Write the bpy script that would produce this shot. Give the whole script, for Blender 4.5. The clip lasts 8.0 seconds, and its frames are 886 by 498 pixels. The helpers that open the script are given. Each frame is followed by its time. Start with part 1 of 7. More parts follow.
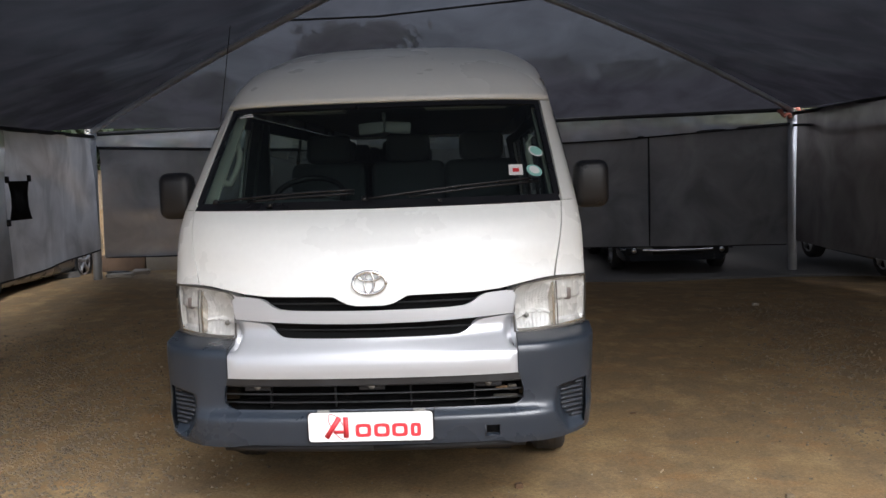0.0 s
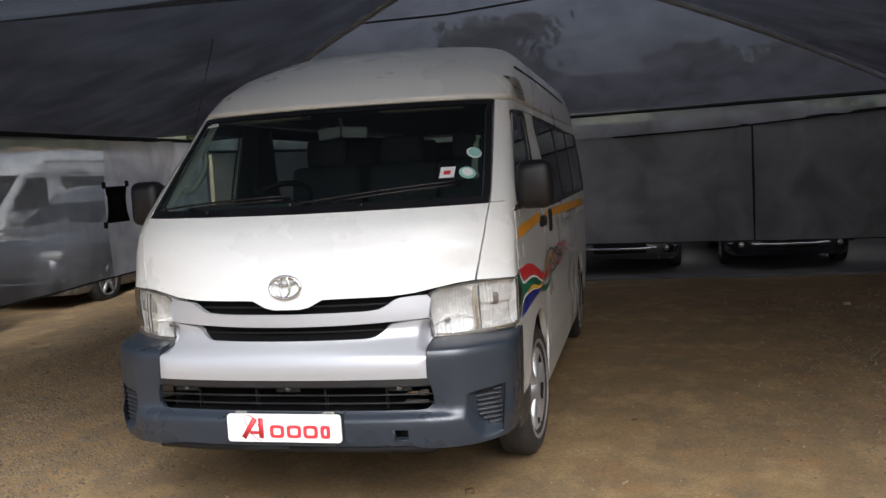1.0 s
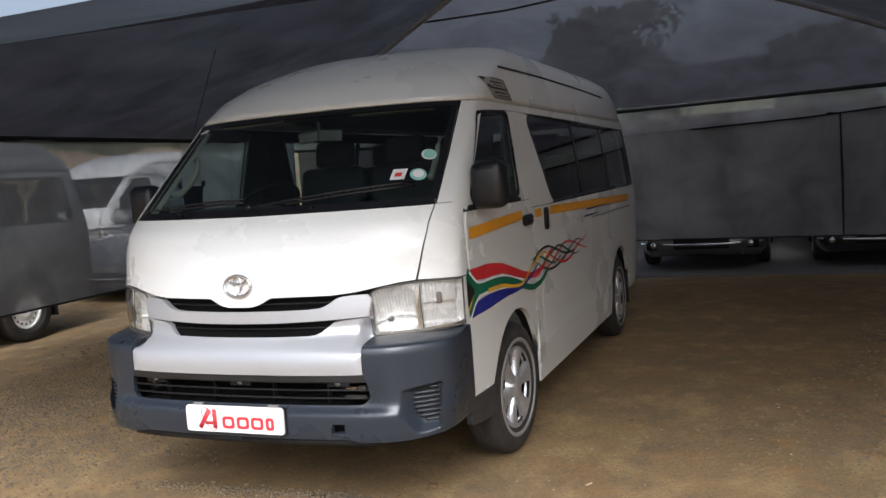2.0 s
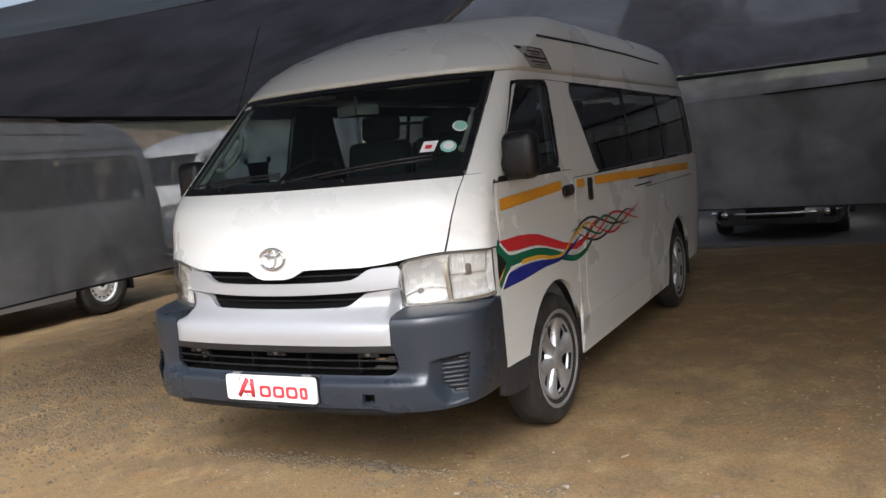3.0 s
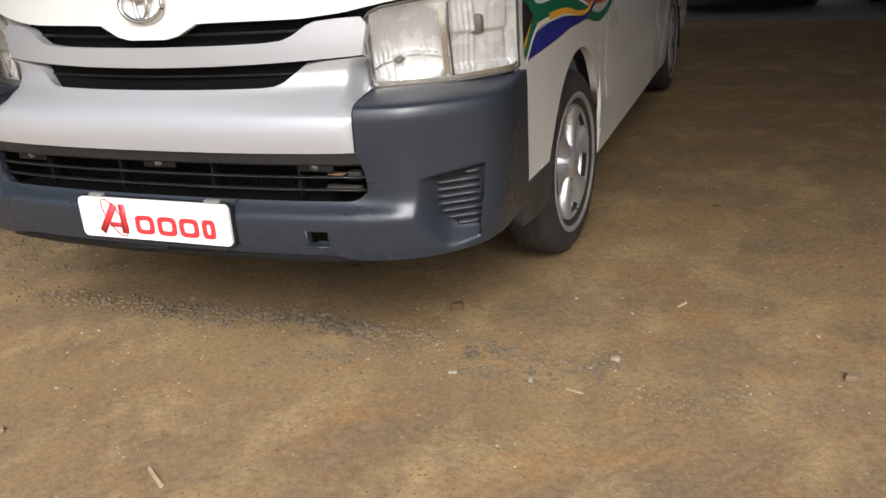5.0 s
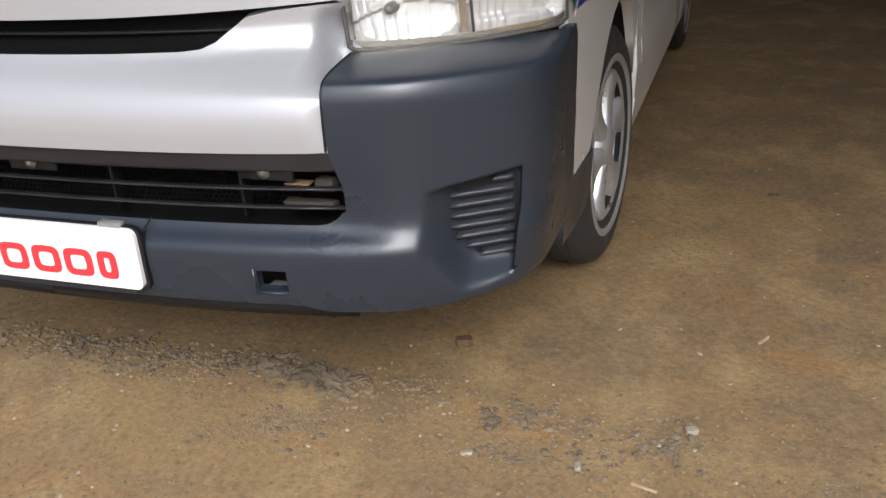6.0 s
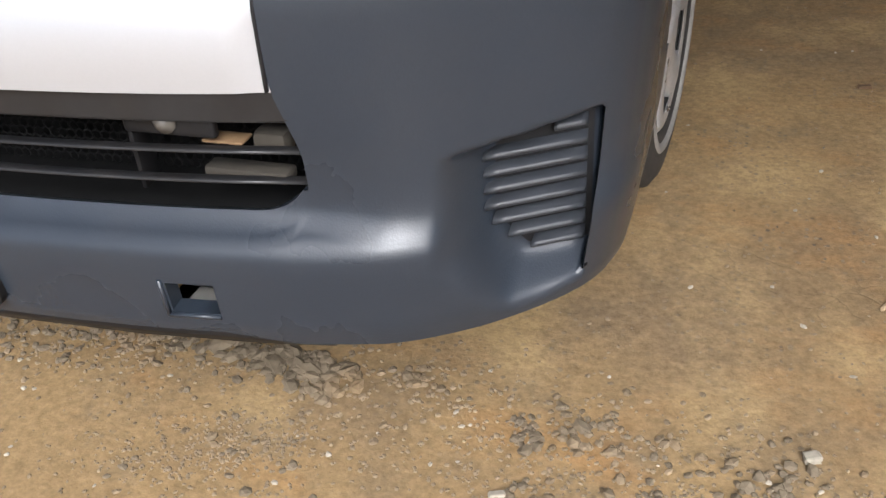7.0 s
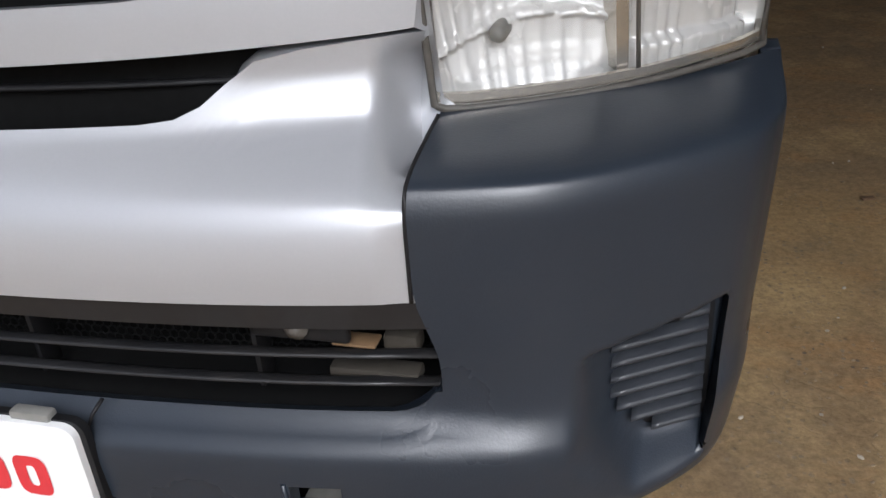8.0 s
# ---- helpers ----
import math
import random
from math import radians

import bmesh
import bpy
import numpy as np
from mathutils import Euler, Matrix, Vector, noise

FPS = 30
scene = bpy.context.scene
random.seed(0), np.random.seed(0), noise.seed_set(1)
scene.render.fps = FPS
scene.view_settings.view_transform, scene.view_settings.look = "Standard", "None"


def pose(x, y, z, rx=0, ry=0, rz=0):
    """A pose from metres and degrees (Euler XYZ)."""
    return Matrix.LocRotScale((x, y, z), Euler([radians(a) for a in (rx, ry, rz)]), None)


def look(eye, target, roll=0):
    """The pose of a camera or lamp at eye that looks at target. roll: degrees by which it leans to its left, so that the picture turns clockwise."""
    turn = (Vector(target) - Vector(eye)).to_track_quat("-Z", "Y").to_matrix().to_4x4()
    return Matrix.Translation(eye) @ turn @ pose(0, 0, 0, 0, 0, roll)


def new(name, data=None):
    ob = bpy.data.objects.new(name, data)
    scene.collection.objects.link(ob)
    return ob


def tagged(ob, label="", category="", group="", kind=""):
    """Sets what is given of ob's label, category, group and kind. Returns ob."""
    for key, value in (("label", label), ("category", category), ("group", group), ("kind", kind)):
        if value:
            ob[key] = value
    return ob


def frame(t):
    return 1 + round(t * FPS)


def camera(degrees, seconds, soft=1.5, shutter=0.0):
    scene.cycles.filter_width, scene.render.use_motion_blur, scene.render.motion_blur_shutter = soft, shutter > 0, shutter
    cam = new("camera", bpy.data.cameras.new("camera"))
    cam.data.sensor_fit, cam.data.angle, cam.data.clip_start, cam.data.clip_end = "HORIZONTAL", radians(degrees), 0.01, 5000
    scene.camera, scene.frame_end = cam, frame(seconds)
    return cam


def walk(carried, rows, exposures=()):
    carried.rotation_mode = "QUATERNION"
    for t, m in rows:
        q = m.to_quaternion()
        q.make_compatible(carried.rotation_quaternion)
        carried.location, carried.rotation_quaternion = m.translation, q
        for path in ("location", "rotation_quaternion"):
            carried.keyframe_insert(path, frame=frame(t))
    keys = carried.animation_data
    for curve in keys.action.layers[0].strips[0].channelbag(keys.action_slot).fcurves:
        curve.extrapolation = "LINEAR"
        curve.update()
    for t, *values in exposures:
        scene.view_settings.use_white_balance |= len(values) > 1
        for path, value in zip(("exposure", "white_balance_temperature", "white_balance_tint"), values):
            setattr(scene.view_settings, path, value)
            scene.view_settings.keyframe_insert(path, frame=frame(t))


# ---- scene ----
cam = camera(54.2, 8.0)
PATH = [
    (0, (0.451, -3.468, 1.53), (0.372, -1.478, 1.353), -1.8),
    (0.3, (0.772, -3.418, 1.509), (0.57, -1.436, 1.338), -2.2),
    (0.5, (0.987, -3.363, 1.565), (0.719, -1.39, 1.371), -2.5),
    (0.8, (1.289, -3.333, 1.528), (0.931, -1.374, 1.351), -2.9),
    (1, (1.493, -3.315, 1.535), (1.038, -1.376, 1.357), -3.2),
    (1.3, (1.769, -3.264, 1.516), (1.182, -1.359, 1.35), -3.8),
    (1.5, (1.927, -3.198, 1.492), (1.291, -1.309, 1.333), -3.6),
    (1.7, (2.086, -3.164, 1.521), (1.404, -1.291, 1.353), -3.7),
    (2.8, (2.557, -3.1, 1.515), (1.676, -1.314, 1.33), -4.9),
    (3, (2.506, -3.06, 1.5), (1.593, -1.295, 1.278), -5.1),
    (3.2, (2.404, -2.996, 1.484), (1.479, -1.247, 1.193), -5.3),
    (3.4, (2.26, -2.918, 1.456), (1.352, -1.175, 1.084), -5.1),
    (3.7, (2.081, -2.769, 1.4), (1.202, -1.052, 0.873), -5.5),
    (4, (1.981, -2.583, 1.346), (1.094, -0.916, 0.687), -6.2),
    (4.2, (1.926, -2.437, 1.322), (1.031, -0.777, 0.656), -6.2),
    (4.5, (1.807, -2.242, 1.297), (0.997, -0.549, 0.605), -5.2),
    (4.7, (1.716, -2.098, 1.284), (0.987, -0.376, 0.574), -4.0),
    (5.8, (1.338, -1.312, 1.149), (0.682, 0.412, 0.375), -3.9),
    (6, (1.25, -1.186, 1.13), (0.63, 0.532, 0.313), -3.5),
    (6.2, (1.175, -1.073, 1.119), (0.575, 0.614, 0.227), -3.0),
    (6.5, (1.08, -0.865, 1.053), (0.507, 0.791, 0.09), -2.4),
    (6.7, (1.044, -0.733, 1.027), (0.471, 0.876, -0.014), -2.7),
    (7, (1.013, -0.618, 1.013), (0.445, 0.955, -0.085), -4.2),
    (7.3, (0.999, -0.55, 1.059), (0.468, 1.09, 0.044), -4.1),
    (7.5, (0.985, -0.532, 1.07), (0.483, 1.178, 0.162), -3.8),
    (7.7, (0.941, -0.541, 1.116), (0.492, 1.178, 0.198), -3.2),
    (8, (0.834, -0.605, 1.127), (0.339, 1.086, 0.181), -4.3),
]
EXPOSURES = [(0.0, 0.3, 5790, 10), (1.5, 0.35, 5790, 10), (3.0, 0.50, 5840, 10), (3.6, 0.54, 5990, 10), (4.5, 0.40, 6140, 10), (6.0, 0.30, 5870, 10), (6.5, 0.40, 5890, 10), (7.1, 0.86, 5870, 10), (7.5, 0.95, 5890, 10), (8.0, -0.06, 5710, 10)]
walk(cam, [(t, look(eye, target, roll)) for t, eye, target, roll in PATH], EXPOSURES)

# ---- sky and sun ----
world = bpy.data.worlds.new("sky")
scene.world = world
world.use_nodes = True
wn = world.node_tree
sky = wn.nodes.new("ShaderNodeTexSky")
sky.sky_type = "NISHITA"
sky.sun_disc = False
sky.sun_elevation = radians(41)
sky.sun_rotation = radians(157)
sky.air_density, sky.dust_density, sky.ozone_density = 1.0, 8.0, 0.6
wn.nodes["Background"].inputs["Strength"].default_value = 0.15
pale = wn.nodes.new("ShaderNodeHueSaturation")
pale.inputs["Saturation"].default_value, pale.inputs["Value"].default_value = 0.55, 1.06
wn.links.new(sky.outputs[0], pale.inputs["Color"])
wn.links.new(pale.outputs[0], wn.nodes["Background"].inputs["Color"])
sun = new("sun", bpy.data.lights.new("sun", "SUN"))
sun.data.energy, sun.data.angle, sun.data.color = 1.35, radians(30), (1.0, 0.98, 0.96)
sun.matrix_world = look((3.1, -7.4, 6.6), (0, 0, 0))


# ---- materials ----
def material(name, color, rough=0.5, metal=0.0, coat=0.0, vary=0.12, scale=6.0, fine=90.0, bump=0.0, bump_scale=60.0, rough_vary=0.1, spec=0.5, dirt=None, dirt_amount=0.0, dirt_scale=3.0):
    """A surface with variation at two scales, optional dirt stains and a fine relief."""
    m = bpy.data.materials.new(name)
    m.use_nodes = True
    nt = m.node_tree
    n, l = nt.nodes, nt.links
    b = n["Principled BSDF"]
    co = n.new("ShaderNodeTexCoord")
    big, small = n.new("ShaderNodeTexNoise"), n.new("ShaderNodeTexNoise")
    big.inputs["Scale"].default_value, small.inputs["Scale"].default_value = scale, fine
    big.inputs["Detail"].default_value = 5.0
    small.inputs["Detail"].default_value = 3.0
    for t in (big, small):
        l.new(co.outputs["Object"], t.inputs["Vector"])
    add = n.new("ShaderNodeMath")
    add.operation = "ADD"
    l.new(big.outputs[0], add.inputs[0])
    l.new(small.outputs[0], add.inputs[1])
    span = n.new("ShaderNodeMapRange")
    span.inputs["From Min"].default_value, span.inputs["From Max"].default_value = 0.6, 1.4
    span.inputs["To Min"].default_value, span.inputs["To Max"].default_value = 1 - vary, 1 + vary
    l.new(add.outputs[0], span.inputs["Value"])
    mul = n.new("ShaderNodeVectorMath")
    mul.operation = "SCALE"
    mul.inputs[0].default_value = color
    l.new(span.outputs[0], mul.inputs["Scale"])
    out = mul.outputs[0]
    if dirt is not None:
        dn = n.new("ShaderNodeTexNoise")
        dn.inputs["Scale"].default_value, dn.inputs["Detail"].default_value, dn.inputs["Roughness"].default_value = dirt_scale, 8.0, 0.65
        l.new(co.outputs["Object"], dn.inputs["Vector"])
        ramp = n.new("ShaderNodeMapRange")
        ramp.inputs["From Min"].default_value, ramp.inputs["From Max"].default_value = 0.48, 0.72
        ramp.inputs["To Max"].default_value = dirt_amount
        l.new(dn.outputs[0], ramp.inputs["Value"])
        mix = n.new("ShaderNodeMix")
        mix.data_type = "RGBA"
        l.new(ramp.outputs[0], mix.inputs[0])
        l.new(out, mix.inputs[6])
        mix.inputs[7].default_value = (*dirt, 1)
        out = mix.outputs[2]
    l.new(out, b.inputs["Base Color"])
    rr = n.new("ShaderNodeMapRange")
    rr.inputs["From Min"].default_value, rr.inputs["From Max"].default_value = 0.3, 0.7
    rr.inputs["To Min"].default_value, rr.inputs["To Max"].default_value = max(0.02, rough - rough_vary), min(1.0, rough + rough_vary)
    l.new(big.outputs[0], rr.inputs["Value"])
    l.new(rr.outputs[0], b.inputs["Roughness"])
    b.inputs["Metallic"].default_value = metal
    b.inputs["Coat Weight"].default_value = coat
    b.inputs["Coat Roughness"].default_value = 0.06
    b.inputs["Specular IOR Level"].default_value = spec
    if bump:
        bt, bm_ = n.new("ShaderNodeTexNoise"), n.new("ShaderNodeBump")
        bt.inputs["Scale"].default_value, bt.inputs["Detail"].default_value = bump_scale, 6.0
        bm_.inputs["Strength"].default_value, bm_.inputs["Distance"].default_value = bump, 0.01
        l.new(co.outputs["Object"], bt.inputs["Vector"])
        l.new(bt.outputs[0], bm_.inputs["Height"])
        l.new(bm_.outputs[0], b.inputs["Normal"])
    return m


def glass_material(name, tint, clear, rough=0.02):
    """A thin pane: light passes straight through it, tinted, and its face is glossy."""
    m = bpy.data.materials.new(name)
    m.use_nodes = True
    n, l = m.node_tree.nodes, m.node_tree.links
    n.remove(n["Principled BSDF"])
    tr, gl, mix, fr = n.new("ShaderNodeBsdfTransparent"), n.new("ShaderNodeBsdfGlossy"), n.new("ShaderNodeMixShader"), n.new("ShaderNodeLayerWeight")
    tr.inputs[0].default_value = (*[c * clear for c in tint], 1)
    gl.inputs["Roughness"].default_value = rough
    pw, ma = n.new("ShaderNodeMath"), n.new("ShaderNodeMath")
    pw.operation, ma.operation = "POWER", "MULTIPLY_ADD"
    l.new(fr.outputs["Facing"], pw.inputs[0])
    pw.inputs[1].default_value = 5.0
    l.new(pw.outputs[0], ma.inputs[0])
    ma.inputs[1].default_value, ma.inputs[2].default_value = 0.92, 0.06
    fr.inputs["Blend"].default_value = 0.5
    l.new(ma.outputs[0], mix.inputs[0])
    l.new(tr.outputs[0], mix.inputs[1])
    l.new(gl.outputs[0], mix.inputs[2])
    l.new(mix.outputs[0], n["Material Output"].inputs[0])
    return m


def net_material(name, color, clear, vary=0.1, translucent=0.3):
    """Woven shade netting: part open holes, part dark threads, creased and streaked."""
    m = bpy.data.materials.new(name)
    m.use_nodes = True
    n, l = m.node_tree.nodes, m.node_tree.links
    n.remove(n["Principled BSDF"])
    co = n.new("ShaderNodeTexCoord")
    st = n.new("ShaderNodeTexNoise")
    mp = n.new("ShaderNodeMapping")
    mp.inputs["Scale"].default_value = (1.0, 1.0, 5.0)
    st.inputs["Scale"].default_value, st.inputs["Detail"].default_value = 0.8, 6.0
    l.new(co.outputs["Object"], mp.inputs[0])
    l.new(mp.outputs[0], st.inputs["Vector"])
    rg = n.new("ShaderNodeMapRange")
    rg.inputs["From Min"].default_value, rg.inputs["From Max"].default_value = 0.3, 0.7
    rg.inputs["To Min"].default_value, rg.inputs["To Max"].default_value = max(0, clear - vary), min(1, clear + vary)
    l.new(st.outputs[0], rg.inputs["Value"])
    df, tl, tr = n.new("ShaderNodeBsdfDiffuse"), n.new("ShaderNodeBsdfTranslucent"), n.new("ShaderNodeBsdfTransparent")
    smear, tone, dye = n.new("ShaderNodeTexNoise"), n.new("ShaderNodeMapRange"), n.new("ShaderNodeVectorMath")
    smear.inputs["Scale"].default_value, smear.inputs["Detail"].default_value, smear.inputs["Distortion"].default_value = 1.6, 8.0, 0.6
    tone.inputs["From Min"].default_value, tone.inputs["From Max"].default_value = 0.35, 0.65
    tone.inputs["To Min"].default_value, tone.inputs["To Max"].default_value = 0.76, 1.24
    l.new(co.outputs["Object"], smear.inputs["Vector"])
    l.new(smear.outputs[0], tone.inputs["Value"])
    dye.operation = "SCALE"
    dye.inputs[0].default_value = color
    l.new(tone.outputs[0], dye.inputs["Scale"])
    l.new(dye.outputs[0], df.inputs[0])
    l.new(dye.outputs[0], tl.inputs[0])
    a, b = n.new("ShaderNodeMixShader"), n.new("ShaderNodeMixShader")
    a.inputs[0].default_value = translucent
    l.new(df.outputs[0], a.inputs[1])
    l.new(tl.outputs[0], a.inputs[2])
    l.new(rg.outputs[0], b.inputs[0])
    l.new(a.outputs[0], b.inputs[1])
    l.new(tr.outputs[0], b.inputs[2])
    l.new(b.outputs[0], n["Material Output"].inputs[0])
    return m


WHITE = material("white_paint", (0.785, 0.79, 0.768), 0.28, coat=0.6, vary=0.025, scale=1.5, fine=40, rough_vary=0.02, dirt=(0.62, 0.60, 0.54), dirt_amount=0.035, dirt_scale=1.2)
SILVER = material("silver_paint", (0.46, 0.467, 0.485), 0.34, metal=0.35, coat=0.5, vary=0.02, scale=2, fine=300, rough_vary=0.05)
BUMPER = material("grey_plastic", (0.021, 0.027, 0.037), 0.31, vary=0.06, scale=4, fine=200, rough_vary=0.08, bump=0.05, bump_scale=400, spec=0.5, dirt=(0.06, 0.057, 0.055), dirt_amount=0.12, dirt_scale=5)
BLACK = material("black_plastic", (0.008, 0.008, 0.009), 0.55, vary=0.2, scale=8, fine=120, spec=0.3, dirt=(0.035, 0.029, 0.023), dirt_amount=0.2, dirt_scale=9)
TRIM = material("trim_black", (0.009, 0.009, 0.011), 0.32, vary=0.1, spec=0.4)
RUBBER = material("tyre_rubber", (0.020, 0.019, 0.018), 0.75, vary=0.2, scale=10, fine=80, bump=0.2, bump_scale=120, dirt=(0.13, 0.095, 0.06), dirt_amount=0.3, dirt_scale=8)
RING = material("tyre_ring", (0.22, 0.21, 0.20), 0.6, vary=0.2, scale=12)
ALLOY = material("hubcap_silver", (0.50, 0.50, 0.51), 0.35, metal=0.6, vary=0.08, scale=10, dirt=(0.2, 0.16, 0.12), dirt_amount=0.3, dirt_scale=14)
STEEL = material("steel_wheel_white", (0.82, 0.81, 0.78), 0.45, vary=0.10, scale=12, dirt=(0.4, 0.32, 0.24), dirt_amount=0.25, dirt_scale=10)
CHROME = material("chrome", (0.75, 0.75, 0.76), 0.12, metal=1.0, vary=0.03)
REFLECT = material("lamp_reflector", (0.70, 0.69, 0.67), 0.26, metal=0.15, coat=0.5, vary=0.06, scale=20)
CABIN = material("cabin_dark", (0.085, 0.093, 0.096), 0.7, vary=0.15, scale=8)
SEATM = material("seat_cloth", (0.060, 0.064, 0.07), 0.9, vary=0.2, scale=12, bump=0.2)
LINER = material("cabin_beige", (0.34, 0.335, 0.29), 0.75, vary=0.08, scale=6)
WINDSCREEN = glass_material("windscreen_glass", (0.82, 0.96, 0.93), 0.78)
CLEAR = glass_material("cab_glass", (0.88, 0.96, 0.93), 0.74)
TINTED = glass_material("tinted_glass", (0.80, 0.83, 0.83), 0.62)
LENS = glass_material("lamp_lens", (0.96, 0.965, 0.96), 0.93)
ORANGE = material("orange_tape", (0.80, 0.36, 0.02), 0.4, vary=0.06, scale=5)
RED = material("red_film", (0.62, 0.03, 0.035), 0.4, vary=0.06)
GREEN = material("green_film", (0.01, 0.14, 0.075), 0.4, vary=0.06)
BLUE = material("blue_film", (0.015, 0.025, 0.25), 0.4, vary=0.06)
YELLOW = material("yellow_film", (0.75, 0.42, 0.03), 0.4, vary=0.06)
INK = material("black_film", (0.015, 0.015, 0.016), 0.4, vary=0.1)
PAPER = material("white_film", (0.80, 0.80, 0.79), 0.35, vary=0.03)
LABEL = material("label_film", (0.36, 0.35, 0.33), 0.5, vary=0.2, scale=40)
TEAL = material("teal_print", (0.30, 0.58, 0.52), 0.5, vary=0.08)
PLATE_RED = material("plate_red", (0.60, 0.04, 0.05), 0.35, vary=0.04)
GALV = material("galvanised_tube", (0.44, 0.47, 0.52), 0.5, metal=0.2, vary=0.15, scale=5, dirt=(0.30, 0.25, 0.20), dirt_amount=0.2, dirt_scale=4)
ROPE = material("dark_rope", (0.015, 0.015, 0.017), 0.9, vary=0.2)
NET_ROOF = net_material("net_roof", (0.033, 0.032, 0.039), 0.025, 0.015, 0.28)
NET_FRONT = net_material("net_front", (0.02, 0.02, 0.023), 0.10, 0.025, 0.2)
NET_GABLE = net_material("net_gable", (0.075, 0.072, 0.082), 0.085, 0.026, 0.5)
NET_SIDE = net_material("net_side", (0.23, 0.235, 0.235), 0.165, 0.06, 0.45)
NET_DENSE = net_material("net_dense", (0.58, 0.58, 0.585), 0.055, 0.03, 0.45)
NET_BACK = net_material("net_back", (0.30, 0.30, 0.315), 0.085, 0.045, 0.4)
NET_EAST = net_material("net_east", (0.17, 0.165, 0.17), 0.060, 0.022, 0.4)
NET_STRIP = net_material("net_strip", (0.74, 0.74, 0.77), 0.34, 0.12, 0.75)


# ---- building helpers ----
def part(name, bm, mat, parent=None, label="", smooth=True):
    me = bpy.data.meshes.new(name)
    bm.to_mesh(me)
    bm.free()
    me.materials.append(mat)
    if smooth:
        for p in me.polygons:
            p.use_smooth = True
    ob = new(name, me)
    ob.parent = parent
    return tagged(ob, label)


def empty(name, m, label, category, group="", kind=""):
    ob = new(name)
    ob.empty_display_size = 0.2
    ob.matrix_world = m
    return tagged(ob, label, category, group, kind)


def sharpen(bm, degrees=35):
    for e in bm.edges:
        e.smooth = not (len(e.link_faces) == 2 and e.calc_face_angle(0) > radians(degrees))


def box(bm, cx, cy, cz, sx, sy, sz, bevel=0.0, m=None, seg=2):
    r = bmesh.ops.create_cube(bm, size=1.0, matrix=Matrix.Translation((cx, cy, cz)) @ Matrix.Diagonal((sx, sy, sz, 1)))
    vs = r["verts"]
    if bevel:
        es = list({e for v in vs for e in v.link_edges})
        r2 = bmesh.ops.bevel(bm, geom=es, offset=bevel, segments=seg, affect="EDGES", profile=0.5)
        vs = list({v for f in r2["faces"] for v in f.verts} | {v for v in vs if v.is_valid})
    if m is not None:
        bmesh.ops.transform(bm, matrix=m, verts=vs)
    return vs


def boxed(cx, cy, cz, sx, sy, sz, bevel=0.0, m=None):
    bm = bmesh.new()
    box(bm, cx, cy, cz, sx, sy, sz, bevel, m)
    sharpen(bm)
    return bm


def tube(bm, pts, r, sides=10, closed=False, radii=None, flat=1.0):
    """A tube along points."""
    pts = [Vector(p) for p in pts]
    rings, n = [], len(pts)
    up = Vector((0, 0, 1))
    for i, p in enumerate(pts):
        a, b = (pts[i - 1], pts[(i + 1) % n]) if closed else (pts[max(i - 1, 0)], pts[min(i + 1, n - 1)])
        d = (b - a).normalized()
        s = d.cross(up if abs(d.z) < 0.95 else Vector((1, 0, 0))).normalized()
        w = s.cross(d)
        rr = radii[i] if radii else r
        rings.append([bm.verts.new(p + (s * math.cos(k * math.tau / sides) + w * flat * math.sin(k * math.tau / sides)) * rr) for k in range(sides)])
    for i in range(n if closed else n - 1):
        a, b = rings[i], rings[(i + 1) % n]
        for k in range(sides):
            bm.faces.new((a[k], a[(k + 1) % sides], b[(k + 1) % sides], b[k]))
    if not closed:
        bm.faces.new(rings[0][::-1])
        bm.faces.new(rings[-1])
    return bm


def lathe(bm, profile, m=None, seg=32, axis_x=True):
    """A solid of revolution round x: profile of (along, radius)."""
    rings = []
    for a, r in profile:
        if r <= 1e-6:
            rings.append([bm.verts.new((a, 0, 0))])
        else:
            rings.append([bm.verts.new((a, r * math.cos(k * math.tau / seg), r * math.sin(k * math.tau / seg))) for k in range(seg)])
    for p, q in zip(rings, rings[1:]):
        for k in range(seg):
            j = (k + 1) % seg
            if len(p) == 1 and len(q) == 1:
                continue
            if len(p) == 1:
                bm.faces.new((p[0], q[k], q[j]))
            elif len(q) == 1:
                bm.faces.new((p[k], q[0], p[j]))
            else:
                bm.faces.new((p[k], q[k], q[j], p[j]))
    if m is not None:
        bmesh.ops.transform(bm, matrix=m, verts=[v for ring in rings for v in ring])
    bmesh.ops.recalc_face_normals(bm, faces=bm.faces)
    return bm


